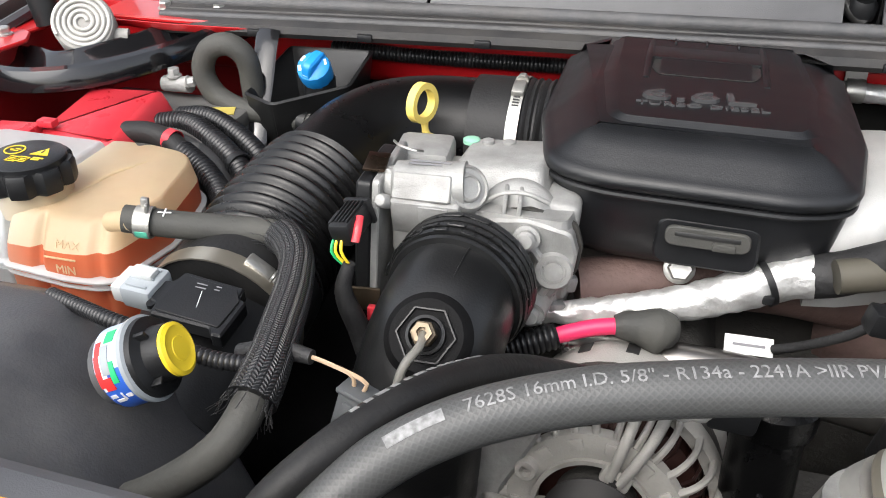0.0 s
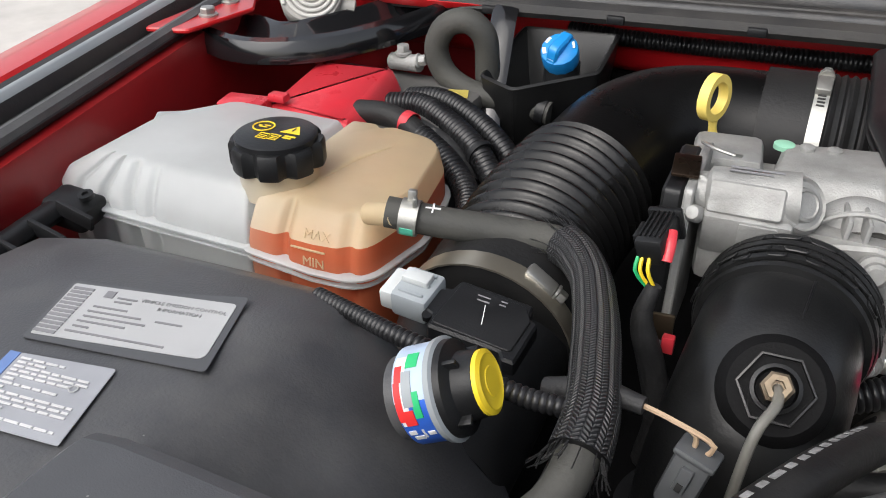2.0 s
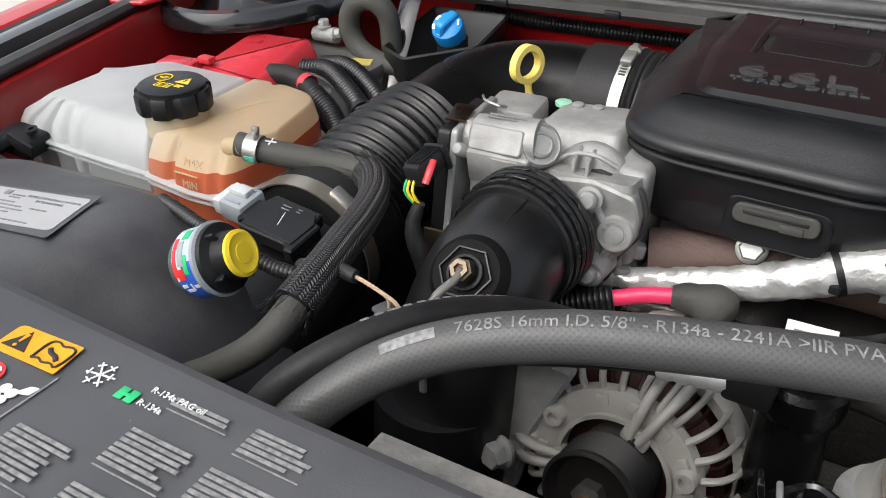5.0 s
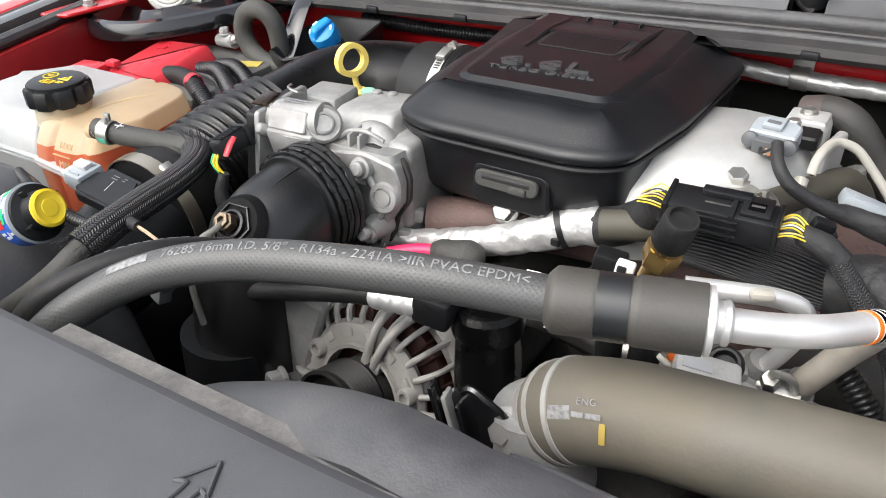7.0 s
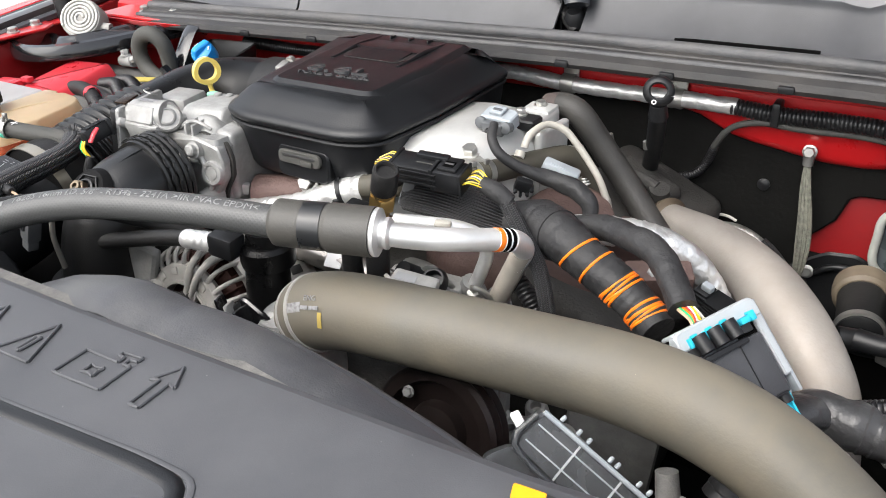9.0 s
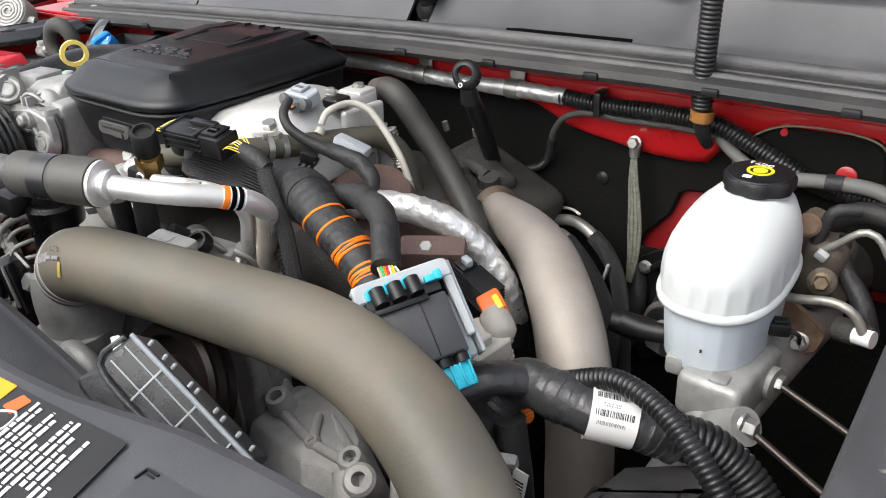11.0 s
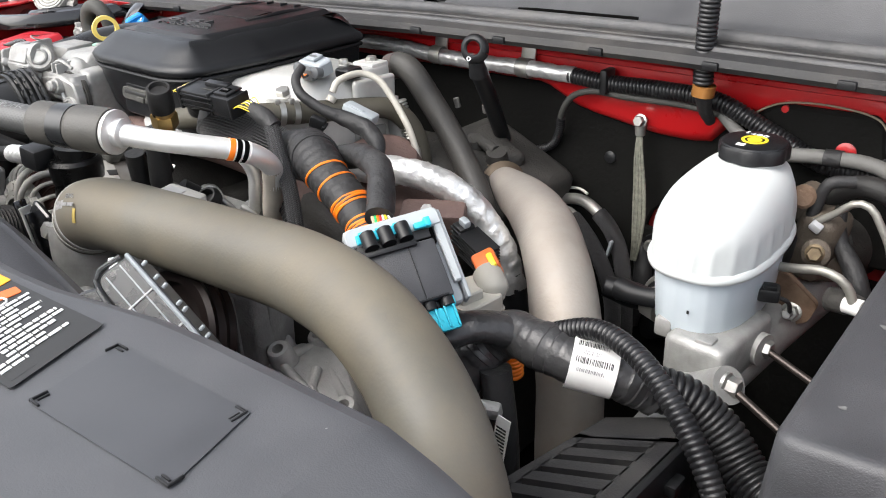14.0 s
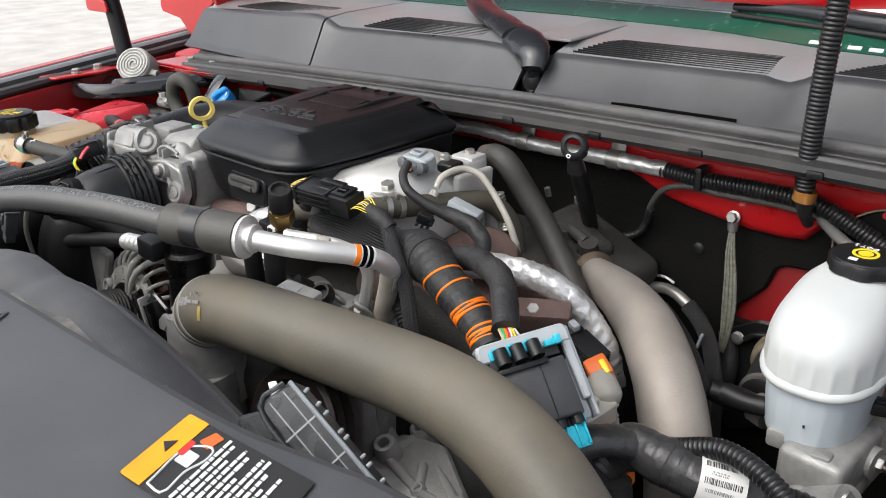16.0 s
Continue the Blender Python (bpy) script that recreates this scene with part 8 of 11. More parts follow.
part("lug", lathe([(0.016, -0.02), (0.016, 0.004), (0.013, 0.007)], aim((-0.013, -0.079, 1.014), (0, -0.95, 0.3))), CAST, tc)
bolt((-0.012, -0.085, 1.016), (0.0, -0.9, 0.4), 0.016, 0.012, tc)
part("neck_collar", tube([(0.000, -0.066, 1.03), (0.004, -0.064, 1.0), (0.006, -0.06, 0.96)], [0.030, 0.036, 0.038], 28), CAST, tc)
part("arch", tube([(0.02, -0.085, 0.93), (0.04, -0.095, 0.96), (0.07, -0.095, 0.95), (0.08, -0.09, 0.90)], 0.012, 14), CAST, tc)
bk = thing("black_bracket", (-0.06, -0.06, 0.9), "black pressed bracket and hose stub by the alternator", "bracket")
part("leaf", slab(rounded([(-0.072, 0.93, 0.006), (-0.030, 0.95, 0.006), (-0.004, 0.995, 0.012), (-0.001, 1.020, 0.012), (-0.016, 1.032, 0.006), (-0.040, 1.045, 0.01), (-0.066, 1.02, 0.006)]), 0, 0.006, Matrix.Translation((0, -0.082, 0)) @ Matrix.Rotation(radians(90), 4, "X"), 0.002), GLOSSY, bk)
for k in range(3):
    part("rib_plate", box((0.004, 0.014, 0.055), at(-0.062 + 0.011 * k, -0.090, 1.012 - 0.004 * k, 0, -12, 10), 0.0015), GLOSSY if k != 1 else DULL, bk)
part("stub", tube([(-0.062, -0.022, 1.078), (-0.061, -0.030, 1.03), (-0.059, -0.036, 0.95)], [0.021, 0.023, 0.024], 24, 0.01), DUCT, bk, "black hose stub")
part("collar", lathe([(0.027, 0), (0.028, 0.006), (0.028, 0.02), (0.024, 0.024)], at(-0.061, -0.025, 1.045), 28), DUCT, bk)

# ---------------------------------------------------------------- air conditioning hose and line
ac = thing("ac_hose", (-0.13, -0.13, 1.0), "grey-black reinforced refrigerant hose with printed line", "hose")
AP = [(-0.325, -0.262, 1.00), (-0.312, -0.245, 1.055), (-0.292, -0.222, 1.088), (-0.262, -0.190, 1.112), (-0.225, -0.166, 1.127), (-0.176, -0.146, 1.137), (-0.127, -0.132, 1.142), (-0.05, -0.110, 1.143), (0.03, -0.085, 1.137)]
AR = 0.0142
part("hose", tube(AP, AR, 28, 0.006), HOSE, ac, "", 60)
asp = spline(AP, 0.003)
afr = frames(asp)
seg = (asp[-1] - asp[0]).length and sum((b - a).length for a, b in zip(asp, asp[1:])) / (len(asp) - 1)


def on_hose(start, height):
    """Wraps flat writing on the hose: x runs along it, y round it from a line near its top."""
    def bend(c):
        s = start + c.x
        i = max(0, min(len(asp) - 2, int(s / seg)))
        f = s / seg - i
        p = asp[i].lerp(asp[i + 1], f)
        t = (asp[i + 1] - asp[i]).normalized()
        side = V(0, 0, 1).cross(t).normalized()
        upv = t.cross(side)
        a = (c.y + height) / AR
        return p + (upv * math.cos(a) + side * math.sin(a)) * (AR + 0.0002 + c.z)
    return bend


run = 0.098
for txt, size, x0, mt in (("7628S 16mm I.D. 5/8\" - R134a - 2241A >IIR PVAC EPDM<", 0.0102, 0.203, PRINT_DIM), ):
    part("writing", lettering(txt, size, None, 0.00012, on_hose(x0, -0.0075)), mt, ac, "pale printed line")
bmx = box((0.030, 0.0065, 0.0003), Matrix(), 0)
bmesh.ops.subdivide_edges(bmx, edges=bmx.edges[:], cuts=5, use_grid_fill=True)
f = on_hose(0.178, -0.004)
for v in bmx.verts:
    v.co = f(v.co)
part("brand_bar", bmx, PRINT_DIM, ac)
crm = [(0.018, -0.0885, 1.138), (0.060, -0.0755, 1.137), (0.104, -0.062, 1.136)]
part("crimp", tube(crm, lambda s, k: 0.0155 + 0.005 * min(1, k / 0.05) + (0.0 if k < 0.32 else -0.0006 if k < 0.56 else 0.0008), 32, 0.002), mat("dusty crimped rubber", (0.050, 0.048, 0.043), 0.5, bump=0.15, bscale=400, dirt=0.35, dirt_color=(0.09, 0.08, 0.065), dirt_scale=25), ac, "dusty black crimped ferrule")
part("crimp_band", tube([(0.046, -0.0798, 1.1372), (0.064, -0.0742, 1.1370)], 0.0206, 32, 0.003), mat("satin black sleeve", (0.02, 0.021, 0.022), 0.3), ac)
part("ferrule", lathe([(0.019, 0), (0.0205, 0.002), (0.0205, 0.005), (0.013, 0.007), (0.0125, 0.010), (0.0135, 0.011), (0.0135, 0.014), (0.0102, 0.016)], aim((0.103, -0.0622, 1.136), (0.95, 0.32, -0.03)), 32), ALU, ac, "bright ferrule collar")
LP = [(0.112, -0.060, 1.1355), (0.135, -0.047, 1.131), (0.160, -0.026, 1.125), (0.180, 0.005, 1.115), (0.188, 0.028, 1.104), (0.186, 0.046, 1.086), (0.174, 0.054, 1.063), (0.158, 0.062, 1.032), (0.142, 0.072, 1.000)]
part("line", tube(LP[:7], 0.0100, 24, 0.004), ALU, ac, "bright aluminium line", 60)
part("line_end", tube(LP[5:], 0.0101, 24, 0.004), DUSTY_ALU, ac, "dusty lower end of the line", 60)
lsp = spline(LP, 0.002)
for f, mt in ((0.400, ORANGE_WIRE), (0.424, DEEP), (0.447, DEEP), (0.3875, PRINT), (0.4125, PRINT), (0.4355, PRINT), (0.4585, PRINT)):
    i = int(f * len(lsp))
    band(lsp[i], lsp[i + 1] - lsp[i - 1], 0.01, 0.0052 if mt is ORANGE_WIRE else 0.0010 if mt is PRINT else 0.0046, 0.0005, ac, mt, "colour_band", 24)
part("fitting", lathe([(0.013, -0.008), (0.0165, -0.006), (0.0165, 0.004), (0.013, 0.006), (0.0115, 0.018)], aim((0.141, 0.073, 0.998), (0.4, -0.25, 0.9)), 24), CAST, ac)
pt2 = thing("ac_suction_line", (0.12, 0.03, 1.05), "thin bright refrigerant pipe behind the hose", "pipe")
part("pipe", tube([(0.070, 0.012, 1.105), (0.10, 0.022, 1.104), (0.125, 0.034, 1.100), (0.140, 0.045, 1.090), (0.143, 0.055, 1.070), (0.132, 0.062, 1.04), (0.118, 0.068, 1.012)], 0.0068, 18, 0.005), ALU, pt2)
part("fitting", lathe([(0.016, -0.01), (0.0175, -0.006), (0.0175, 0.006), (0.012, 0.009), (0.010, 0.02)], aim((0.112, 0.071, 1.005), (0.35, -0.2, 0.9)), 24), DULL, pt2)
part("saddle", box((0.016, 0.010, 0.007), at(0.118, 0.020, 1.1085, 0, 6, 30), 0.003), PALE_TUBE, pt2)
sn = thing("pressure_switch", (0.054, 0.02, 1.08), "brass pressure switch with black cap", "switch")
sd = V(0.018, -0.012, 0.047).normalized()
sp0 = V(0.0455, 0.027, 1.108)
part("stem", tube([sp0 - sd * 0.02, sp0 + sd * 0.002], 0.0085, 16), BRASS, sn)
part("hexagon", lathe([(0.0125, 0), (0.0135, 0.002), (0.0135, 0.016), (0.0125, 0.018)], aim(sp0, sd), 6), BRASS, sn)
part("collar", lathe([(0.011, 0.017), (0.012, 0.020), (0.012, 0.024)], aim(sp0, sd), 20), BRASS, sn)
part("cap", lathe([(0.0115, 0.022), (0.0128, 0.024), (0.0122, 0.048), (0.011, 0.050), (0.009, 0.050), (0.008, 0.046)], aim(sp0, sd), 28), RUBBER, sn, "ribbed black cap")
h2 = thing("heater_hose", (-0.26, -0.12, 1.0), "black rubber hose beside the refrigerant hose", "hose")
H2 = [(-0.17, 0.0, 1.03), (-0.20, -0.03, 1.055), (-0.218, -0.055, 1.074), (-0.236, -0.098, 1.100), (-0.258, -0.145, 1.118), (-0.286, -0.19, 1.116), (-0.312, -0.222, 1.095), (-0.33, -0.245, 1.05), (-0.335, -0.26, 1.0)]
part("hose", tube(H2, 0.0098, 22, 0.006), RUBBER, h2, "", 60)
asp = spline(H2, 0.003)
seg = sum((b - a).length for a, b in zip(asp, asp[1:])) / (len(asp) - 1)
AR = 0.0098
bmx = bmesh.new()
for k in range(12):
    tmpb = box((0.0045 if k % 3 else 0.007, 0.0032, 0.0003), Matrix(), 0)
    f = on_hose(0.135 + k * 0.0085, -0.004)
    for v in tmpb.verts:
        v.co = f(v.co)
    merge(bmx, tmpb)
part("fine_print", bmx, PRINT_DIM, h2)
h3 = thing("lower_hose", (-0.15, -0.06, 1.05), "black hose with bright crimped ferrule under the refrigerant hose", "hose")
part("hose", tube([(-0.30, -0.075, 1.03), (-0.235, -0.070, 1.048), (-0.19, -0.062, 1.058), (-0.155, -0.056, 1.064), (-0.135, -0.055, 1.067)], 0.0085, 16, 0.006), RUBBER, h3)
part("ferrule", tube([(-0.142, -0.055, 1.066), (-0.100, -0.055, 1.072)], lambda s, k: 0.0098 + 0.001 * (abs(math.sin(s * 300)) - 0.5), 22, 0.0012), ALU, h3)
part("end_block", box((0.030, 0.024, 0.024), at(-0.088, -0.052, 1.072, 0, 6, 4), 0.004), BLACK, h3, "black moulded end block")

# ---------------------------------------------------------------- plug with yellow wires and braided lead
wc = thing("harness_connector", (0.07, 0.07, 1.11), "wide black connector with yellow wires at both ends", "connector")
cmx = basis((0.070, 0.072, 1.131), (0.98, 0.08, -0.02), (-0.08, 0.97, 0.15))
part("housing", box((0.050, 0.030, 0.020), cmx @ Matrix.Translation((-0.010, 0, 0)), 0.003), BLACK, wc)
part("housing_front", box((0.030, 0.026, 0.022), cmx @ Matrix.Translation((0.026, -0.002, -0.001)), 0.003), COVER, wc)
part("lever", box((0.034, 0.009, 0.005), cmx @ Matrix.Translation((0.004, 0.008, 0.012)), 0.0015), COVER, wc)
part("latch_frame", box((0.020, 0.022, 0.003), cmx @ Matrix.Translation((0.026, 0, 0.0115)), 0.001), BLACK, wc)
part("latch_window", box((0.011, 0.009, 0.0012), cmx @ Matrix.Translation((0.026, -0.002, 0.0130)), 0.0003), DEEP, wc)
part("latch_bar", tube([cmx @ V(0.022, -0.002, 0.0138), cmx @ V(0.031, -0.002, 0.0138)], 0.0012, 6), COVER, wc)
part("slot", box((0.018, 0.0016, 0.001), cmx @ Matrix.Translation((0.0, -0.003, 0.0102)), 0.0003), GREY_RUBBER, wc)
for k in range(3):
    part("side_rib", box((0.048, 0.002, 0.0022), cmx @ Matrix.Translation((-0.008, -0.0155, -0.006 + 0.006 * k)), 0.0006), COVER, wc)
part("end_flange", box((0.004, 0.033, 0.022), cmx @ Matrix.Translation((-0.034, 0, 0)), 0.001), BLACK, wc)
part("end_flange", box((0.004, 0.029, 0.024), cmx @ Matrix.Translation((0.011, -0.001, 0)), 0.001), BLACK, wc)
part("end_flange", box((0.003, 0.028, 0.022), cmx @ Matrix.Translation((0.041, -0.002, -0.001)), 0.001), BLACK, wc)
for k in range(9):
    y = -0.011 + 0.00275 * k
    mt = (YELLOW, PALE_YELLOW, INK, YELLOW, WIRE_TAN, YELLOW, INK, PALE_YELLOW, YELLOW)[k]
    part("wire", tube([cmx @ V(-0.034, y, 0.002), cmx @ V(-0.044, y * 1.15, 0.006), cmx @ V(-0.056, y * 0.5, 0.002 * math.sin(k * 2.1))], 0.0006, 6, 0.003), mt, wc)
    part("wire", tube([cmx @ V(0.040, y, -0.002), cmx @ V(0.050, y * 1.1, 0.003), cmx @ V(0.062, y * 0.55, -0.004 + 0.002 * math.sin(k * 1.7))], 0.0006, 6, 0.003), WIRE_WHITE if k == 4 else mt, wc)
part("tape_stub", tube([cmx @ V(0.056, 0, -0.003), cmx @ V(0.072, 0, -0.010), cmx @ V(0.085, -0.002, -0.018)], [0.0075, 0.0095, 0.0085], 16, 0.004), TAPE, wc)
part("braided_lead", tube([cmx @ V(0.080, -0.001, -0.015), (0.173, 0.066, 1.093), (0.197, 0.055, 1.066), (0.209, 0.048, 1.03), (0.217, 0.045, 0.98)], 0.0078, 24, 0.003, 0.85), BRAID_LEAD, wc, "fine braided lead")
pb = thing("small_plug", (0.01, 0.04, 1.08), "black and white small plug", "plug")
part("body", box((0.024, 0.018, 0.018), at(0.006, 0.04, 1.088, 0, 10, 10), 0.003), BLACK, pb)
part("white_insert", box((0.014, 0.010, 0.012), at(0.020, 0.034, 1.090, 0, 10, 10), 0.002), WHITE_PL, pb)
part("insert_gap", box((0.007, 0.004, 0.006), at(0.019, 0.0300, 1.092, 0, 10, 10), 0.001), INK, pb)
bl2 = thing("braided_loom", (0.09, 0.1, 1.05), "thick ribbed braided loom under the connector", "loom")
part("loom", tube([(0.035, 0.085, 1.095), (0.07, 0.092, 1.092), (0.11, 0.098, 1.085), (0.15, 0.10, 1.078)], [0.018, 0.021, 0.022, 0.019], 30, 0.004), BRAID_RIB, bl2)
part("grey_clip", box((0.012, 0.02, 0.03), at(0.040, 0.080, 1.10, 0, 20, 20), 0.003), DARK_GREY, bl2)
lo = thing("main_loom", (0.25, 0.08, 1.02), "taped wiring loom with orange wires showing", "loom")
part("root", crumple(tube([(0.145, 0.10, 1.078), (0.175, 0.102, 1.080), (0.20, 0.09, 1.083)], [0.022, 0.028, 0.025], 30, 0.004), 0.0016, 0.018, False, 6), TAPE, lo)
LO = [(0.175, 0.102, 1.082), (0.200, 0.090, 1.084), (0.226, 0.079, 1.076), (0.268, 0.067, 1.061), (0.300, 0.055, 1.046), (0.315, 0.045, 1.04)]
part("trunk", crumple(tube(LO, taped([0.026, 0.0225, 0.0200, 0.0190, 0.0180, 0.0165], 0.034, 0.0006), 34, 0.002), 0.0012, 0.016, False, 9), TAPE, lo, "taped trunk")
losp = spline(LO, 0.002)
for f, w in ((0.36, 0.003), (0.50, 0.003), (0.69, 0.016), (0.88, 0.014)):
    i = int(f * len(losp))
    d = losp[i + 1] - losp[i - 1]
    m2 = aim(losp[i], d)
    n_w = max(1, int(w / 0.0028))
    rw = float(np.interp(f, (0.0, 0.2, 0.4, 0.6, 0.8, 1.0), (0.0260, 0.0225, 0.0200, 0.0190, 0.0180, 0.0165))) + 0.0013
    for k in range(n_w):
        part("orange_wire", ringlathe([(rw - 0.003, -0.0011), (rw - 0.0006, -0.0012), (rw, 0), (rw - 0.0006, 0.0012), (rw - 0.003, 0.0011)], m2 @ Matrix.Translation((0, 0, (k - n_w / 2) * 0.0028)) @ Matrix.Rotation(radians(12 + 5 * math.sin(k * 2.3 + f * 20)), 4, "X") @ Matrix.Rotation(radians(3 * math.sin(k * 3.7 + f * 11)), 4, "Y"), 28), ORANGE_WIRE, lo)
part("branch", crumple(tube([(0.205, 0.12, 1.078), (0.232, 0.118, 1.086), (0.262, 0.102, 1.092), (0.297, 0.080, 1.094), (0.322, 0.055, 1.083), (0.336, 0.036, 1.074)], lambda s, k: 0.0125 + 0.0007 * max(0, k - 0.7) * math.sin(s * 1400), 26, 0.0016), 0.0014, 0.014, False, 12), TAPE, lo, "taped branch")
for k, mt in enumerate((WIRE_WHITE, YELLOW, WIRE_WHITE, RED_PL, ORANGE_WIRE, GREEN, WIRE_TAN)):
    part("wire", tube([(0.333, 0.040 - 0.003 * (k - 3), 1.076), (0.343 + 0.001 * k, 0.028 - 0.004 * (k - 3), 1.076), (0.352, 0.022 - 0.006 * (k - 3), 1.068)], 0.0014, 6, 0.003), mt, lo)

# ---------------------------------------------------------------- control module plug
em = thing("module_connector", (0.39, 0.01, 1.02), "grey-framed control module connector with turquoise locks", "connector")
L0, R0, B0 = V(0.3437, -0.0138, 1.0774), V(0.3838, 0.0560, 1.0860), V(0.4325, 0.0300, 1.0300)
ex = (R0 - L0).normalized()
ey = (R0 - B0).normalized()
mm = basis((L0 + R0) / 2, ex, ey) @ Matrix.Diagonal((0.885, 0.90, 0.95, 1))
part("frame", slab(rounded([(-0.043, -0.088, 0.006), (0.043, -0.088, 0.006), (0.043, 0.0, 0.008), (-0.043, 0.0, 0.008)]), -0.018, -0.006, mm, 0.002), GREY_PL, em)
FRAME = mat("light grey frame", (0.36, 0.385, 0.40), 0.42, vary=0.06)
part("frame_top", slab(rounded([(-0.046, -0.014, 0.003), (0.046, -0.014, 0.003), (0.046, 0.004, 0.008), (-0.046, 0.004, 0.008)]), -0.006, 0.003, mm, 0.0015), FRAME, em, "light grey upper frame")
part("frame_side", slab(rounded([(0.038, -0.070, 0.002), (0.046, -0.070, 0.002), (0.046, 0.002, 0.006), (0.037, 0.002, 0.004)]), -0.008, 0.002, mm, 0.0015), FRAME, em, "light grey side frame")
part("frame_side", slab(rounded([(-0.047, -0.080, 0.003), (-0.040, -0.080, 0.003), (-0.040, 0.002, 0.004), (-0.046, 0.002, 0.006)]), -0.008, 0.002, mm, 0.0015), FRAME, em)
part("frame_skirt", box((0.090, 0.004, 0.018), mm @ Matrix.Translation((0, 0.002, -0.010)), 0.0015), FRAME, em)
part("frame_skirt", box((0.004, 0.088, 0.020), mm @ Matrix.Translation((0.0465, -0.043, -0.010)), 0.0015), GREY_PL, em)
part("well", box((0.070, 0.016, 0.004), mm @ Matrix.Translation((-0.003, -0.015, -0.001)), 0.001), INK, em)
part("cover", box((0.070, 0.056, 0.012), mm @ Matrix.Translation((-0.003, -0.054, 0.001)), 0.002), FUSE, em, "black plastic cover")
part("cover_edge", box((0.050, 0.005, 0.006), mm @ Matrix.Translation((-0.010, -0.027, 0.008)), 0.001), BLACK, em)
for k in range(3):
    part("tower", tube([mm @ V(-0.026 + 0.0165 * k, -0.006, 0.006), mm @ V(-0.026 + 0.0165 * k, -0.022, 0.009)], 0.0062, 14), BLACK, em)
for k in range(3):
    part("lock", box((0.004, 0.009, 0.004), mm @ Matrix.Translation((-0.0345 + 0.0165 * k, -0.009, 0.004)), 0.001), TEAL, em, "turquoise lock")
    part("lock_tip", box((0.007, 0.003, 0.003), mm @ Matrix.Translation((-0.030 + 0.0165 * k, -0.0045, 0.006)), 0.001), TEAL, em)
part("lock", box((0.012, 0.006, 0.006), mm @ Matrix.Translation((0.024, -0.012, 0.006)), 0.001), TEAL, em, "turquoise lock")
part("lock_tip", box((0.006, 0.009, 0.007), mm @ Matrix.Translation((0.031, -0.011, 0.007)), 0.001), TEAL, em)
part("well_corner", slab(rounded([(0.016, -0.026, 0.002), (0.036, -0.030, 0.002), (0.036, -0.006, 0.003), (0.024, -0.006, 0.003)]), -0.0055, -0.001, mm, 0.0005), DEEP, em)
part("cover_seam", box((0.0012, 0.050, 0.0012), mm @ Matrix.Translation((0.006, -0.054, 0.0072)), 0.0004), BLACK, em)
part("cover_rim", box((0.060, 0.0020, 0.0030), mm @ Matrix.Translation((-0.003, -0.0805, 0.0075)), 0.0006), BLACK, em)
part("moulded_mark", ringlathe([(0.004, 0), (0.006, 0), (0.006, 0.0008), (0.004, 0.0008)], mm @ Matrix.Translation((0.018, -0.038, 0.005)), 12), BLACK, em)
part("moulded_mark", box((0.010, 0.006, 0.001), mm @ Matrix.Translation((0.012, -0.068, 0.0052)), 0.0004), BLACK, em)
for k in range(3):
    part("tower", tube([mm @ V(-0.010 + 0.017 * k, -0.078, 0.0), mm @ V(-0.010 + 0.017 * k, -0.090, 0.001)], 0.0065, 14), BLACK, em)
part("lower_lock", box((0.036, 0.022, 0.006), mm @ Matrix.Translation((0.012, -0.100, 0.0)), 0.002), TEAL, em, "turquoise lower lock")
for k in range(4):
    part("lock_rib", box((0.0022, 0.020, 0.003), mm @ Matrix.Translation((0.002 + 0.0085 * k, -0.099, 0.0042)), 0.0008), TEAL, em)
for dx, dy in ((-0.004, -0.088), (0.028, -0.086), (0.012, -0.106)):
    part("lock_tab", box((0.006, 0.010, 0.006), mm @ Matrix.Translation((dx, dy, 0.002)), 0.0015), TEAL, em)
op = thing("orange_plug", (0.372, 0.14, 0.98), "orange plug with grey ribbed boot", "plug")
om = basis((0.369, 0.144, 0.994), (0.75, -0.5, -0.25), (0.4, 0.75, 0.4)) @ Matrix.Diagonal((0.9, 0.9, 0.9, 1))
part("shell", box((0.030, 0.026, 0.022), om, 0.004), ORANGE, op)
part("yellow_tab", box((0.020, 0.007, 0.005), om @ Matrix.Translation((0.006, 0.006, 0.0115)), 0.002), YELLOW, op)
part("boot", tube([om @ V(0.010, -0.004, 0.0), (0.388, 0.127, 0.985), (0.395, 0.122, 0.970), (0.398, 0.124, 0.945)], lambda s, k: (0.0142 if k < 0.35 else 0.0142 - 0.009 * min(1, (k - 0.35) / 0.25)) + (0.0007 * math.sin(s * 1300) if k > 0.45 else 0) + (0.0022 if k > 0.6 else 0), 20, 0.0014), mat("tan grey rubber boot", (0.28, 0.27, 0.24), 0.6), op, "ribbed grey boot")
bc = thing("black_multiplug", (0.35, 0.17, 1.0), "black multi-pin plug with mesh wires", "connector")
pm_ = at(0.3385, 0.166, 0.995, 8, 12, -18)
part("body", box((0.016, 0.018, 0.026), pm_ @ Matrix.Translation((-0.022, 0, 0.004)), 0.002), BLACK, bc)
for k in range(4):
    part("rung", box((0.018, 0.003, 0.0022), pm_ @ Matrix.Translation((-0.022, -0.0095, -0.005 + 0.006 * k)), 0.0006), COVER, bc)
part("core", box((0.034, 0.012, 0.026), pm_ @ Matrix.Translation((0.004, 0.004, 0)), 0.001), DEEP, bc)
for k in range(8):
    part("fin", box((0.040, 0.024, 0.0012), pm_ @ Matrix.Translation((0.005, 0, -0.013 + 0.0037 * k)), 0.0004, 1), BLACK, bc)
part("top_post", box((0.012, 0.008, 0.008), pm_ @ Matrix.Translation((-0.020, 0, 0.020)), 0.002), GREY_PL, bc)
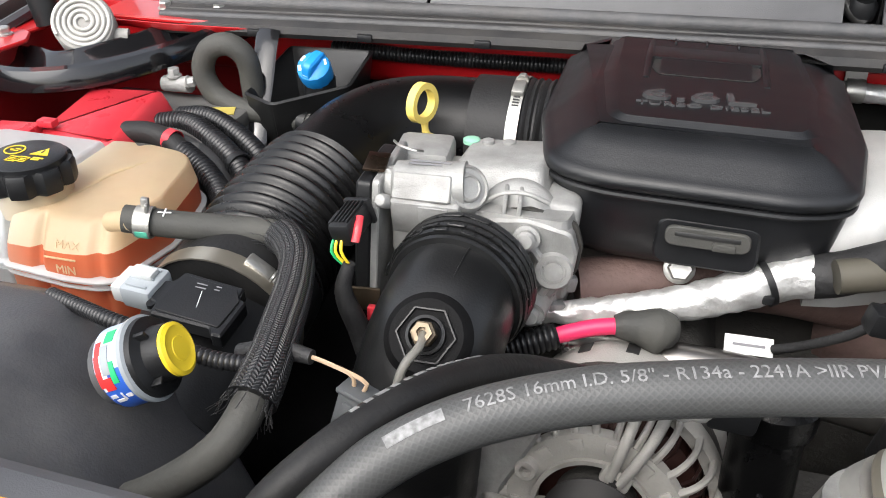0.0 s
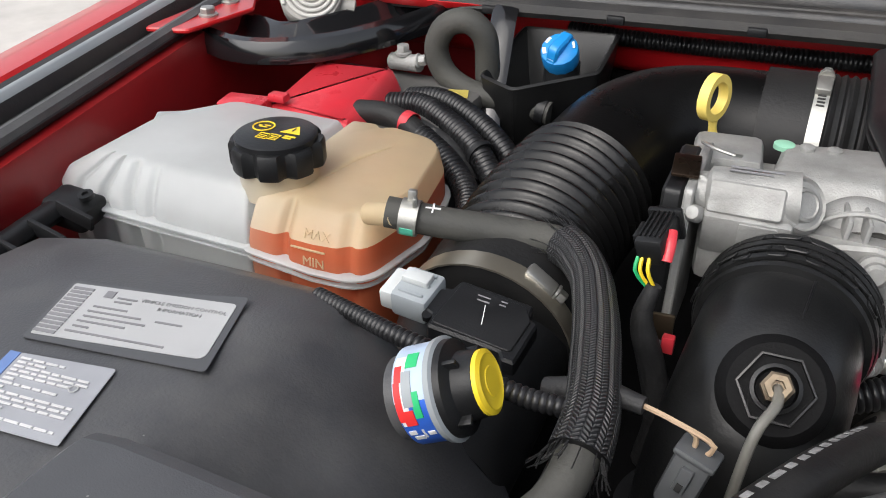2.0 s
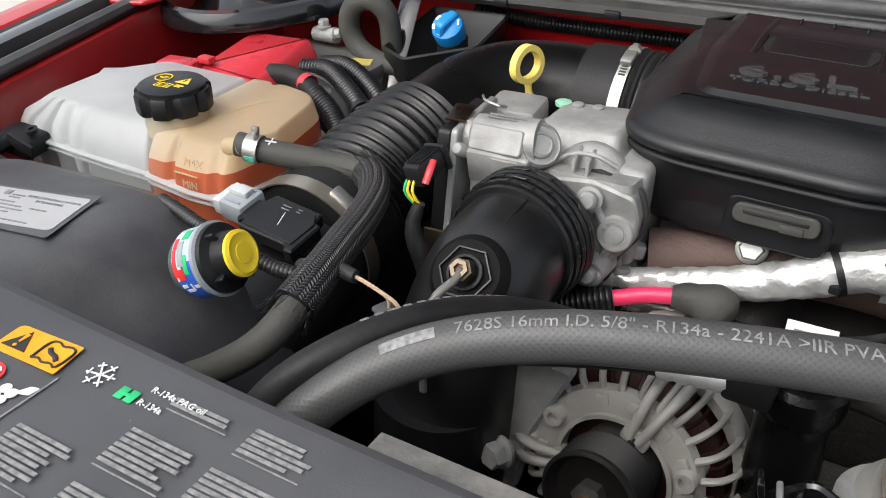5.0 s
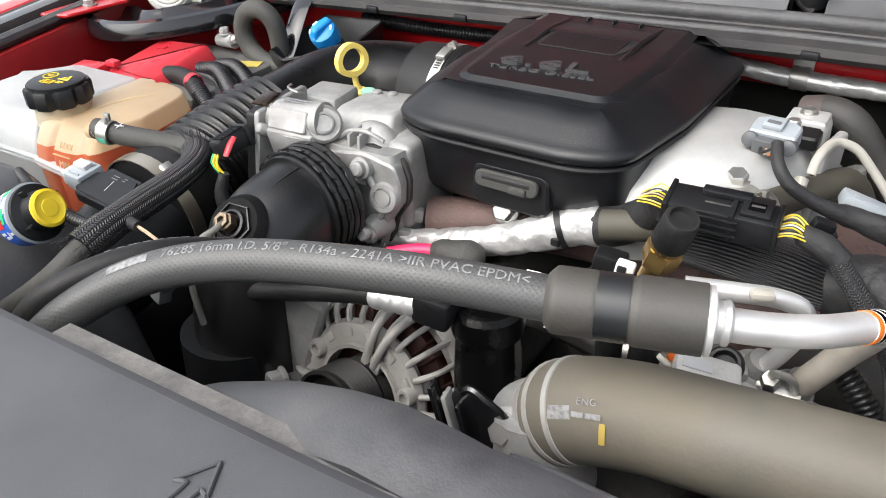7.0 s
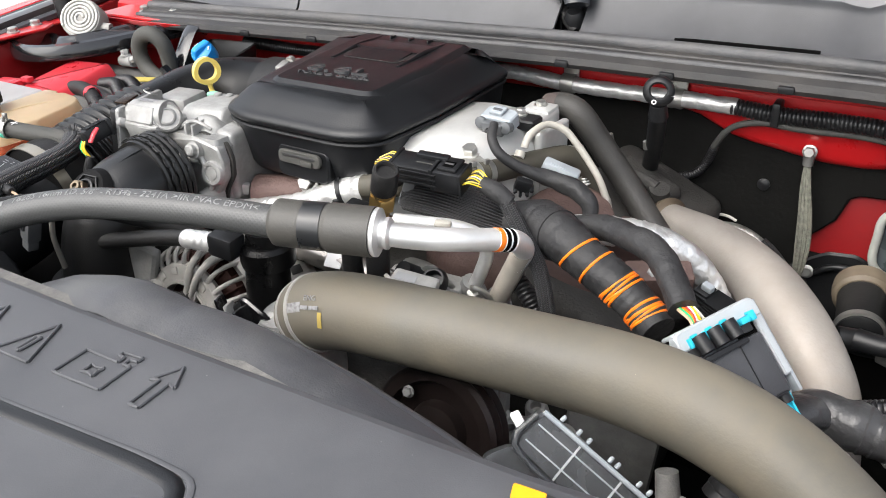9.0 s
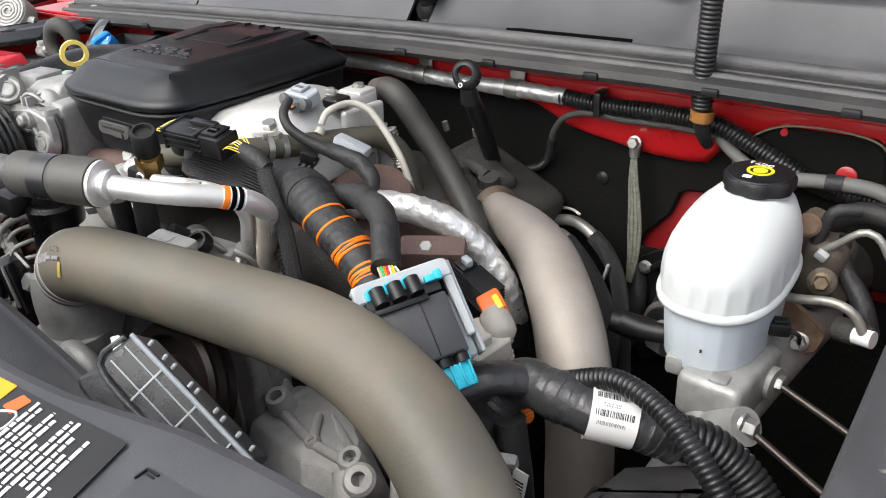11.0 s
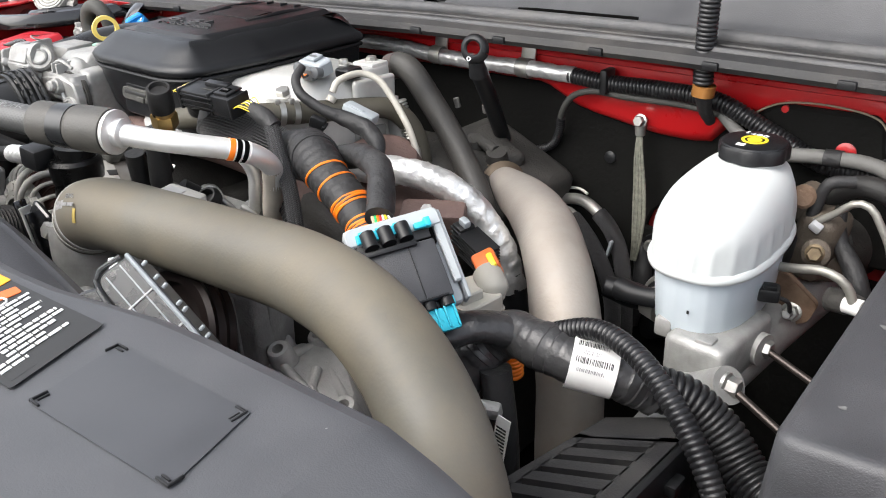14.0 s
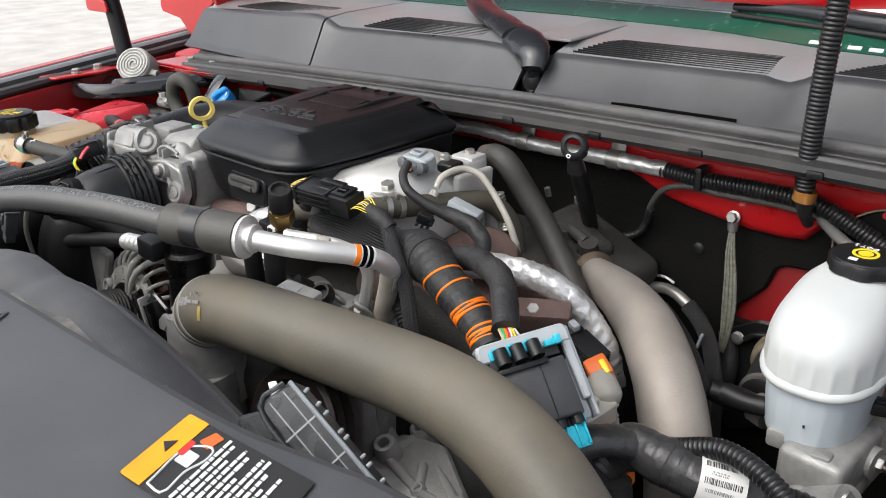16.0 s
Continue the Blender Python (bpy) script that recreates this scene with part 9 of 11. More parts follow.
gb = thing("pale_bracket", (0.36, 0.11, 0.95), "pale grey moulded bracket below the orange plug", "bracket")
part("plate", slab(rounded([(0.335, 0.08, 0.006), (0.40, 0.075, 0.006), (0.405, 0.12, 0.006), (0.36, 0.14, 0.01)]), 0.965, 0.985), PALE_TUBE, gb)
part("step", slab(rounded([(0.35, 0.085, 0.004), (0.39, 0.08, 0.004), (0.395, 0.105, 0.004), (0.36, 0.11, 0.006)]), 0.984, 0.994), PALE_TUBE, gb)

# ---------------------------------------------------------------- downpipe, foil hose, loose wiring behind
dp = thing("downpipe", (0.38, 0.25, 0.6), "heat-stained steel downpipe curving to the floor", "pipe")
part("pipe", crumple(tube([(0.18, 0.398, 0.960), (0.215, 0.380, 0.965), (0.288, 0.332, 0.974), (0.352, 0.274, 0.975), (0.405, 0.218, 0.959), (0.439, 0.178, 0.926), (0.452, 0.165, 0.875), (0.458, 0.155, 0.80), (0.46, 0.15, 0.62)], [0.0235, 0.0275, 0.0325, 0.0342, 0.0345, 0.0335, 0.0330, 0.0330, 0.033], 44, 0.006), 0.0011, 0.05), DOWN, dp, "", 60)
part("v_band", ringlathe([(0.020, -0.016), (0.0285, -0.015), (0.0300, -0.009), (0.0262, -0.007), (0.0262, -0.002), (0.0310, 0.0), (0.0320, 0.005), (0.0270, 0.008), (0.024, 0.014), (0.020, 0.014)], aim((0.212, 0.382, 0.965), (0.80, -0.48, 0.15)), 40), mat("tan heat ring", (0.13, 0.10, 0.07), 0.6, 0.5, vary=0.3, scale=40), dp, "tan heat-stained clamp ring")
fl = thing("foil_hose", (0.25, 0.22, 0.95), "foil wrapped coolant hose over the turbocharger", "hose")
part("foil", crumple(crumple(tube([(0.145, 0.155, 1.044), (0.195, 0.1775, 1.0463), (0.2408, 0.1994, 1.0412), (0.2801, 0.2163, 1.0222), (0.3045, 0.2285, 0.9907), (0.322, 0.2365, 0.9542), (0.330, 0.240, 0.915)], 0.0148, 44, 0.0022), 0.0010, 0.013, True, 3), 0.0006, 0.0045, True, 8), FOIL, fl, "", 50)
part("cuff", tube([(0.3265, 0.2385, 0.935), (0.333, 0.241, 0.89)], 0.0150, 18), BLACK, fl)
bw = thing("brake_hoses", (0.40, 0.42, 0.80), "black hoses with steel ends beside the downpipe", "hose")
part("hose", tube([(0.2852, 0.438, 0.9185), (0.3098, 0.428, 0.9054), (0.3391, 0.412, 0.8867), (0.3628, 0.398, 0.8608), (0.3759, 0.388, 0.8258), (0.372, 0.385, 0.755)], 0.0102, 18), BRAID_FINE, bw)
part("hose", tube([(0.3152, 0.450, 0.9267), (0.3331, 0.445, 0.9155), (0.3557, 0.432, 0.8958), (0.3735, 0.415, 0.8650), (0.3830, 0.405, 0.8202), (0.388, 0.40, 0.755)], 0.0102, 18), BRAID_FINE, bw)
part("steel_end", tube([(0.2344, 0.480, 0.9154), (0.2557, 0.472, 0.9265), (0.2799, 0.466, 0.9320), (0.3009, 0.458, 0.9301), (0.3186, 0.450, 0.9245)], 0.0075, 14), STEEL, bw)
part("steel_end", tube([(0.2521, 0.455, 0.9126), (0.2705, 0.446, 0.9195), (0.2886, 0.438, 0.9163)], 0.0085, 14), STEEL, bw)
part("white_lead", tube([(0.1910, 0.500, 0.9052), (0.2206, 0.498, 0.9215), (0.2463, 0.495, 0.9327), (0.2633, 0.492, 0.9348), (0.2749, 0.490, 0.9312)], 0.0019, 8, 0.004), WIRE_WHITE, bw)
part("crimp", tube([(0.368, 0.383, 0.785), (0.369, 0.380, 0.745)], 0.013, 14), STEEL, bw)
part("loom", tube([(0.352, 0.500, 0.880), (0.368, 0.478, 0.845), (0.360, 0.465, 0.775)], 0.012, 14), TAPE, bw)
part("clip", box((0.004, 0.006, 0.022), at(0.3493, 0.420, 0.8987, 0, 14, 0), 0.001), GREY_PL, bw, "grey hose clip")
eg = thing("rear_casting", (0.21, 0.40, 0.95), "dull casting at the rear of the engine", "casting")
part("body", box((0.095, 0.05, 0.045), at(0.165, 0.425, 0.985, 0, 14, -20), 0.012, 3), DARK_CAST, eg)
part("boss", tube([(0.196, 0.395, 0.985), (0.200, 0.388, 1.006)], [0.016, 0.013], 16), DARK_CAST, eg)
part("boss", tube([(0.160, 0.40, 0.99), (0.160, 0.393, 1.014)], [0.013, 0.010], 16), DARK_CAST, eg)
part("arm", tube([(0.140, 0.41, 1.005), (0.165, 0.398, 1.012), (0.195, 0.392, 1.004)], 0.008, 12), DARK_CAST, eg)
part("stud", tube([(0.13, 0.40, 1.05), (0.128, 0.398, 1.062)], 0.004, 8), STEEL, eg)
part("stud", tube([(0.175, 0.40, 1.05), (0.175, 0.398, 1.06)], 0.004, 8), STEEL, eg)
part("spring", corrugated([(0.128, 0.29, 1.085), (0.135, 0.292, 1.06), (0.14, 0.295, 1.04)], 0.008, 0.004, 0.003), STEEL, eg)
d2 = thing("transmission_dipstick", (0.2, 0.36, 0.9), "black looped transmission dipstick", "dipstick")
rm = basis((0.2035, 0.342, 1.145), (0.9, 0.1, -0.25), (-0.2, 0.25, 1))
part("loop", tube([rm @ V(0.0135 * math.cos(a), 0.0125 * math.sin(a), 0) for a in np.linspace(0, 6.283, 26)], 0.0036, 10, 0.003, 1.7), BLACK, d2)
part("collar", tube([(0.2035, 0.345, 1.130), (0.202, 0.352, 1.112)], [0.009, 0.0115], 16), BLACK, d2)
part("tube", tube([(0.202, 0.352, 1.116), (0.185, 0.40, 1.06), (0.16, 0.46, 0.99), (0.12, 0.53, 0.92)], 0.0105, 16), BLACK, d2)
part("mark", ringlathe([(0.0016, 0), (0.0028, 0), (0.0028, 0.0005), (0.0016, 0.0005)], rm @ Matrix.Translation((0, -0.0125, 0.0045)), 10), PRINT, d2)

# ---------------------------------------------------------------- bulkhead lines
ft = thing("foil_line", (0.1, 0.47, 1.09), "foil wrapped line along the bulkhead with conduit ends", "line")
part("foil", crumple(tube([(-0.22, 0.472, 1.092), (-0.05, 0.472, 1.098), (0.04, 0.472, 1.092), (0.12, 0.472, 1.092), (0.19, 0.470, 1.094), (0.262, 0.469, 1.094)], 0.0100, 30, 0.0035), 0.0007, 0.013, True, 2), FOIL, ft, "", 50)
part("conduit", corrugated([(0.255, 0.469, 1.094), (0.31, 0.469, 1.091), (0.38, 0.468, 1.093), (0.45, 0.465, 1.090), (0.51, 0.465, 1.066), (0.569, 0.468, 1.040), (0.634, 0.468, 1.033), (0.692, 0.465, 1.008)], 0.0095, 0.0048, 0.0018), CONDUIT, ft)
part("conduit", corrugated([(-0.55, 0.47, 1.088), (-0.45, 0.472, 1.086), (-0.33, 0.474, 1.088), (-0.215, 0.472, 1.092)], 0.0085, 0.0046, 0.0016), CONDUIT, ft)
for x in (0.039, 0.186, -0.20):
    c = thing("line_clamp", (x, 0.48, 1.09), "bright steel clamp holding the foil line", "clamp", "bulkhead clamps")
    part("band", ringlathe([(0.0108, -0.009), (0.0124, -0.0095), (0.0132, -0.006), (0.0124, 0.0), (0.0132, 0.006), (0.0124, 0.0095), (0.0108, 0.009)], aim((x, 0.471, 1.0935), (1, 0, 0)), 24), STEEL, c)
    part("tab", box((0.022, 0.003, 0.040), at(x, 0.4805, 1.117, -10), 0.001), STEEL, c)
    bolt((x, 0.477, 1.126), (0, -1, 0.1), 0.011, 0.006, c)
tie = solo("cable_tie", box((0.010, 0.024, 0.030), at(0.309, 0.467, 1.094), 0.003), BLACK, "black clip holding the bulkhead conduit", "clip")
gw = thing("grey_cable", (0.3, 0.48, 1.04), "thin grey cable sagging along the bulkhead", "cable")
part("cable", tube([(0.230, 0.488, 1.012), (0.240, 0.476, 1.040), (0.258, 0.470, 1.066), (0.287, 0.468, 1.078), (0.34, 0.470, 1.077), (0.41, 0.472, 1.078), (0.455, 0.470, 1.074)], 0.0042, 10), GREY_RUBBER, gw)
part("ribbed_end", corrugated([(0.18, 0.495, 0.972), (0.215, 0.494, 0.988), (0.230, 0.488, 1.012), (0.238, 0.478, 1.034)], 0.005, 0.004, 0.0012), CONDUIT, gw)
gs = thing("ground_strap", (0.34, 0.5, 0.9), "braided ground strap hanging from a bolt", "strap")
for k in range(-3, 4):
    g = lambda x, y, z, w: (x + k * w, y - 0.0012 * (k % 2), z)
    part("strand", tube([g(0.351, 0.479, 1.032, 0.0008), g(0.3535, 0.475, 1.005, 0.0016), g(0.359, 0.471, 0.970, 0.0023), g(0.363, 0.467, 0.930, 0.0026), g(0.363, 0.465, 0.895, 0.0018), g(0.360, 0.465, 0.868, 0.0010)], 0.0015, 8, 0.006), BRAID_STRAP, gs)
part("lug", tube([(0.351, 0.479, 1.030), (0.351, 0.479, 1.050)], [0.006, 0.008], 12), STEEL, gs)
bolt((0.351, 0.478, 1.048), (0, -1, 0.2), 0.012, 0.009, gs)
hl = thing("hood_lead", (0.44, 0.42, 1.09), "corrugated lead hanging from the bonnet with orange ring", "lead")
part("conduit", corrugated([(0.445, 0.43, 1.118), (0.446, 0.425, 1.16), (0.45, 0.42, 1.25), (0.456, 0.42, 1.36), (0.46, 0.43, 1.5), (0.465, 0.45, 1.72)], 0.0102, 0.0048, 0.0018), CONDUIT, hl)
part("ring", ringlathe([(0.009, -0.006), (0.0125, -0.006), (0.0125, 0.006), (0.009, 0.006)], aim((0.4455, 0.432, 1.110), (0.1, 0, 1)), 20), mat("amber ring", (0.4, 0.18, 0.05), 0.3, 0.5), hl, "amber end ring")
part("tail", tube([(0.4455, 0.432, 1.108), (0.444, 0.445, 1.085), (0.445, 0.46, 1.068)], [0.010, 0.008, 0.006], 12), TAPE, hl)
pk = solo("body_pin", lathe([(0.010, 0), (0.012, 0.004), (0.008, 0.010)], aim((0.50, 0.52, 1.095), (0, -1, 0.2))), STEEL, "steel body stud on the bulkhead", "stud")

# ---------------------------------------------------------------- brake reservoir and cylinder
bf = thing("brake_reservoir", (0.55, 0.28, 0.93), "white brake fluid reservoir with black cap", "reservoir")


def res_out(g, w=0.0):
    out = []
    for k in range(176):
        a = 2 * math.pi * k / 176
        c, n_ = math.cos(a), math.sin(a)
        r = (abs(c) ** 2.6 + abs(n_) ** 2.6) ** (-1 / 2.6)
        gg = g + w * (0.5 + 0.5 * math.cos(22 * a)) ** 3
        x, y = (0.0511 + gg) * r * c, (0.0937 + gg) * r * n_
        out.append(V(0.5347 + x - 0.0387 * y, 0.3019 + y))
    return out


slope = lambda z, k=0.10: (lambda x, y: z + k * (y - 0.30))
part("lower_tank", stack([(res_out(-0.016), 0.937), (res_out(-0.008), 0.940), (res_out(-0.005, 0.0003), 0.947), (res_out(-0.001, 0.0006), 1.003)]), RESERVOIR_LOW, bf, "milky lower half", 60)
part("seam", stack([(res_out(0.0), 1.0025), (res_out(0.0055), 1.0045), (res_out(0.0062), 1.0080), (res_out(0.0045), 1.0115), (res_out(0.0030), 1.0125)]), RESERVOIR, bf, "welded seam flange", 60)
part("upper_tank", stack([(res_out(0.0026, 0.0004), 1.0115), (res_out(0.0023, 0.0014), 1.0150), (res_out(0.0022, 0.0014), 1.027), (res_out(0.0018, 0.0013), slope(1.034, 0.005)), (res_out(0.002), slope(1.041, 0.01)), (res_out(-0.001), slope(1.052, 0.03)), (res_out(-0.006), slope(1.063, 0.05)), (res_out(-0.014), slope(1.0705, 0.06)), (res_out(-0.024), slope(1.0755, 0.06)), (res_out(-0.036), slope(1.0775, 0.05))]), RESERVOIR, bf, "rounded white upper half", 70)
cmx = at(0.538, 0.344, 0.005, 0, 0, 0)
part("neck", lathe([(0.0285, 1.055), (0.0285, 1.078)], cmx), RESERVOIR, bf)
bcap = part("cap", lathe([(0.031, 1.0735), (0.0335, 1.075), (0.0335, 1.0855), (0.032, 1.088)], cmx, 60, wave=lambda a: 1.0 - 0.07 * (0.5 + 0.5 * math.cos(7 * a)) ** 2), BLACK, bf, "black screw cap")
part("cap_top", lathe([(0.031, 1.087), (0.030, 1.0895), (0.028, 1.0900)], cmx, 40), COVER, bf)
part("yellow_symbol", ringlathe([(0.0095, 1.0901), (0.0125, 1.0901), (0.0125, 1.0907), (0.0095, 1.0907)], cmx, 24), YELLOW, bcap)
part("yellow_dot", lathe([(0.0068, 1.0901), (0.0068, 1.0907)], cmx, 20), YELLOW, bcap)
part("writing", lettering("DOT 3", 0.008, cmx @ Matrix.Translation((0.008, 0.018, 1.0901)) @ Matrix.Rotation(radians(170), 4, "Z")), PRINT, bcap)
part("square_symbol", box((0.008, 0.006, 0.0006), cmx @ Matrix.Translation((-0.006, -0.019, 1.0903)), 0), PRINT, bcap)
part("speck", box((0.002, 0.001, 0.003), at(0.545, 0.2085, 0.972), 0), INK, bf)
lp = part("level_plug", box((0.020, 0.018, 0.014), at(0.5893, 0.285, 0.9726, 0, 0, 20), 0.003), BLACK, bf, "black level sensor plug")
part("latch", box((0.012, 0.010, 0.004), at(0.5913, 0.28099999999999997, 0.9816, 0, 0, 20), 0.001), COVER, lp)
part("lead", tube([(0.5953, 0.285, 0.9706), (0.6043000000000001, 0.293, 0.9646), (0.6023000000000001, 0.31499999999999995, 0.9426)], 0.0022, 8, 0.004), TAPE, lp)
part("side_nipple", tube([(0.50, 0.245, 0.955), (0.478, 0.245, 0.952), (0.455, 0.25, 0.95)], [0.010, 0.010, 0.012], 14), BLACK, bf)
mc = thing("master_cylinder", (0.58, 0.27, 0.88), "cast aluminium brake master cylinder with steel lines", "cylinder")
part("barrel", tube([(0.555, 0.12, 0.885), (0.562, 0.20, 0.895), (0.575, 0.34, 0.905), (0.585, 0.44, 0.91)], [0.022, 0.027, 0.029, 0.032], 28, 0.01), CAST, mc)
part("saddle", box((0.06, 0.10, 0.045), at(0.562, 0.245, 0.928, 0, 0, -5), 0.008, 3), CAST, mc)
part("port_boss", tube([(0.56, 0.27, 0.925), (0.600, 0.262, 0.925)], 0.016, 18), CAST, mc)
part("port_boss", tube([(0.56, 0.195, 0.90), (0.600, 0.18, 0.932)], 0.017, 18), CAST, mc)
part("foot", box((0.018, 0.02, 0.02), at(0.520, 0.222, 0.945), 0.004), CAST, mc)
part("foot", box((0.018, 0.016, 0.016), at(0.565, 0.208, 0.945), 0.003), CAST, mc)
for p, q in (((0.592, 0.267, 0.925), [(0.605, 0.262, 0.925), (0.65, 0.25, 0.915), (0.72, 0.23, 0.90)]), ((0.595, 0.182, 0.931), [(0.61, 0.175, 0.93), (0.66, 0.16, 0.915), (0.74, 0.14, 0.89)])):
    bolt(p, (1, -0.1, 0), 0.015, 0.014, mc, STEEL, "line_nut")
    part("brake_line", tube(q, 0.0035, 10), mat("dark steel line", (0.06, 0.05, 0.045), 0.4, 0.7), mc)
part("flange", slab(rounded([(0.574, 0.966, 0.005), (0.586, 0.965, 0.005), (0.617, 0.941, 0.006), (0.611, 0.923, 0.007), (0.598, 0.916, 0.007), (0.576, 0.922, 0.008)]), 0, 0.008, Matrix.Translation((0, 0.350, 0)) @ Matrix.Rotation(radians(90), 4, "X"), 0.002), RUSTY, mc, "rusty mounting flange")
bolt((0.5965, 0.341, 0.9285), (0.1, -0.9, 0.3), 0.014, 0.010, mc)
part("stud", tube([(0.597, 0.334, 0.931), (0.598, 0.319, 0.936)], 0.0042, 10), DULL, mc)
TANCAST = mat("stained tan casting", (0.11, 0.092, 0.072), 0.6, 0.4, vary=0.35, scale=40, bump=0.4, bscale=300, dirt=0.5, dirt_color=(0.09, 0.055, 0.035), dirt_scale=22)
STEEL_LINE = mat("dull plated line", (0.30, 0.29, 0.26), 0.45, 0.6, vary=0.2, scale=60)
vb = thing("hydraulic_booster", (0.63, 0.44, 0.85), "stained brake booster body with fittings", "booster")
part("body", lathe([(0.034, -0.08), (0.037, -0.07), (0.037, 0.0), (0.030, 0.014), (0.018, 0.018)], aim((0.592, 0.455, 0.955), (-0.1, -0.9, 0.3)), 36), DARK_CAST, vb)
part("neck_block", box((0.042, 0.05, 0.078), at(0.594, 0.405, 0.980, 0, 10, -15), 0.014, 3), TANCAST, vb)
part("upper_block", box((0.024, 0.03, 0.04), at(0.578, 0.405, 1.020, 0, 12, -10), 0.008, 3), TANCAST, vb)
part("barrel", tube([(0.595, 0.41, 0.958), (0.606, 0.41, 0.956), (0.617, 0.413, 0.950)], [0.022, 0.020, 0.014], 20), TANCAST, vb)
part("rusty_cap", lathe([(0.012, 0), (0.012, 0.008), (0.009, 0.011)], aim((0.578, 0.388, 1.032), (0.2, -0.9, 0.3)), 16), RUSTY, vb)
part("brass_fitting", hexhead((0.602, 0.368, 0.984), (0.2, -0.9, 0.3), 0.013, 0.012), mat("tarnished brass fitting", (0.2, 0.15, 0.09), 0.5, 0.6, vary=0.4, scale=120), vb)
part("fitting_collar", lathe([(0.014, -0.006), (0.014, 0.004), (0.011, 0.006)], aim((0.602, 0.372, 0.983), (0.2, -0.9, 0.3)), 18), TANCAST, vb)
part("return_hose", tube([(0.578, 0.42, 0.975), (0.585, 0.42, 1.011), (0.602, 0.42, 1.033), (0.626, 0.42, 1.042), (0.651, 0.42, 1.037), (0.667, 0.42, 1.019), (0.675, 0.42, 0.99), (0.677, 0.42, 0.95)], 0.0112, 18), RUBBER, vb, "thick rubber return hose")
part("steel_line", tube([(0.594, 0.38, 1.011), (0.609, 0.38, 1.022), (0.629, 0.38, 1.039), (0.642, 0.38, 1.037), (0.652, 0.38, 1.023), (0.663, 0.38, 1.003), (0.67, 0.38, 0.98)], 0.0038, 12), STEEL_LINE, vb)
part("line_clip", box((0.012, 0.008, 0.010), at(0.597, 0.376, 1.008, 20, 30, 0), 0.002), LABEL_GREY, vb)
part("steel_line", tube([(0.580, 0.332, 0.978), (0.600, 0.33, 0.982), (0.621, 0.33, 0.986), (0.638, 0.33, 0.982), (0.648, 0.33, 0.972), (0.654, 0.33, 0.955)], 0.0046, 14), STEEL_LINE, vb)
part("line_end", tube([(0.628, 0.345, 0.952), (0.645, 0.34, 0.955), (0.66, 0.335, 0.957)], [0.012, 0.012, 0.009], 14), DARK_CAST, vb)
part("white_sleeve", tube([(0.645, 0.335, 0.956), (0.662, 0.33, 0.958)], 0.0085, 14), LABEL, vb)
part("taped_lead", tube([(0.62, 0.40, 1.052), (0.599, 0.39, 1.049), (0.590, 0.39, 1.022), (0.581, 0.39, 0.99), (0.571, 0.39, 0.957)], 0.0062, 12, 0.006), TAPE, vb, "taped sensor lead")
part("taped_lead", tube([(0.610, 0.405, 1.022), (0.613, 0.402, 1.002), (0.617, 0.40, 0.985), (0.630, 0.39, 0.973), (0.642, 0.38, 0.960), (0.652, 0.375, 0.935)], [0.006, 0.006, 0.0085, 0.010, 0.010, 0.010], 14, 0.006), TAPE, vb, "thick taped lead")
CABLE_PALE = mat("dusty pale grey sheathing", (0.135, 0.133, 0.126), 0.6, vary=0.2, scale=30, bump=0.2, bscale=200, dirt=0.35, dirt_color=(0.08, 0.078, 0.07), dirt_scale=20, spec=0.35)
gc = thing("cab_cables", (0.62, 0.46, 1.08), "grey taped cables entering the bulkhead", "cable")
part("cable", tube([(0.52, 0.45, 1.047), (0.536, 0.45, 1.049), (0.58, 0.45, 1.054), (0.626, 0.45, 1.053), (0.661, 0.45, 1.034), (0.699, 0.45, 1.0), (0.73, 0.44, 0.96)], 0.0078, 14), CABLE_PALE, gc)
part("tape_wrap", tube([(0.575, 0.45, 1.0535), (0.592, 0.45, 1.0545)], 0.0092, 14), TAPE, gc)
part("cable", tube([(0.455, 0.468, 1.075), (0.475, 0.462, 1.062), (0.50, 0.455, 1.05)], 0.0065, 12), CABLE_PALE, gc)
part("twisted_wires", tube([(0.654, 0.485, 1.072), (0.645, 0.47, 1.065), (0.632, 0.465, 1.055), (0.62, 0.46, 1.052)], 0.004, 10), TAPE, gc)
part("strap", tube([(0.70, 0.45, 1.07), (0.69, 0.44, 1.045), (0.675, 0.435, 1.02)], 0.007, 10), TAPE, gc)
part("wire", tube([(0.64, 0.49, 1.07), (0.68, 0.50, 1.08), (0.72, 0.50, 1.10)], 0.004, 10), TAPE, gc)
ba = thing("accumulator", (0.47, 0.38, 0.9), "black pump motor beside the brake cylinder", "pump")
mount = (0.0091, -0.0750, -0.0088)
part("motor", tube([(0.4414, 0.4500, 0.8914), (0.4505, 0.3750, 0.8826)], [0.0275, 0.0265], 30), RUBBER, ba)
part("tan_band", ringlathe([(0.026, -0.010), (0.0335, -0.009), (0.0345, 0.0), (0.0335, 0.012), (0.029, 0.016), (0.026, 0.016)], aim((0.4414, 0.4500, 0.8914), mount), 36), mat("tan ring", (0.15, 0.12, 0.085), 0.6, vary=0.2, scale=30), ba, "tan rubber ring")
part("steel_rim", ringlathe([(0.0255, -0.004), (0.0285, -0.004), (0.0285, 0.003), (0.0255, 0.004)], aim((0.4505, 0.3750, 0.8826), mount), 32), STEEL, ba, "bright steel rim")
part("end_cap", lathe([(0.0255, -0.002), (0.0250, 0.006), (0.019, 0.010), (0.012, 0.0105), (0.011, 0.007)], aim((0.4505, 0.3750, 0.8826), mount), 32), BLACK, ba, "black end cap")
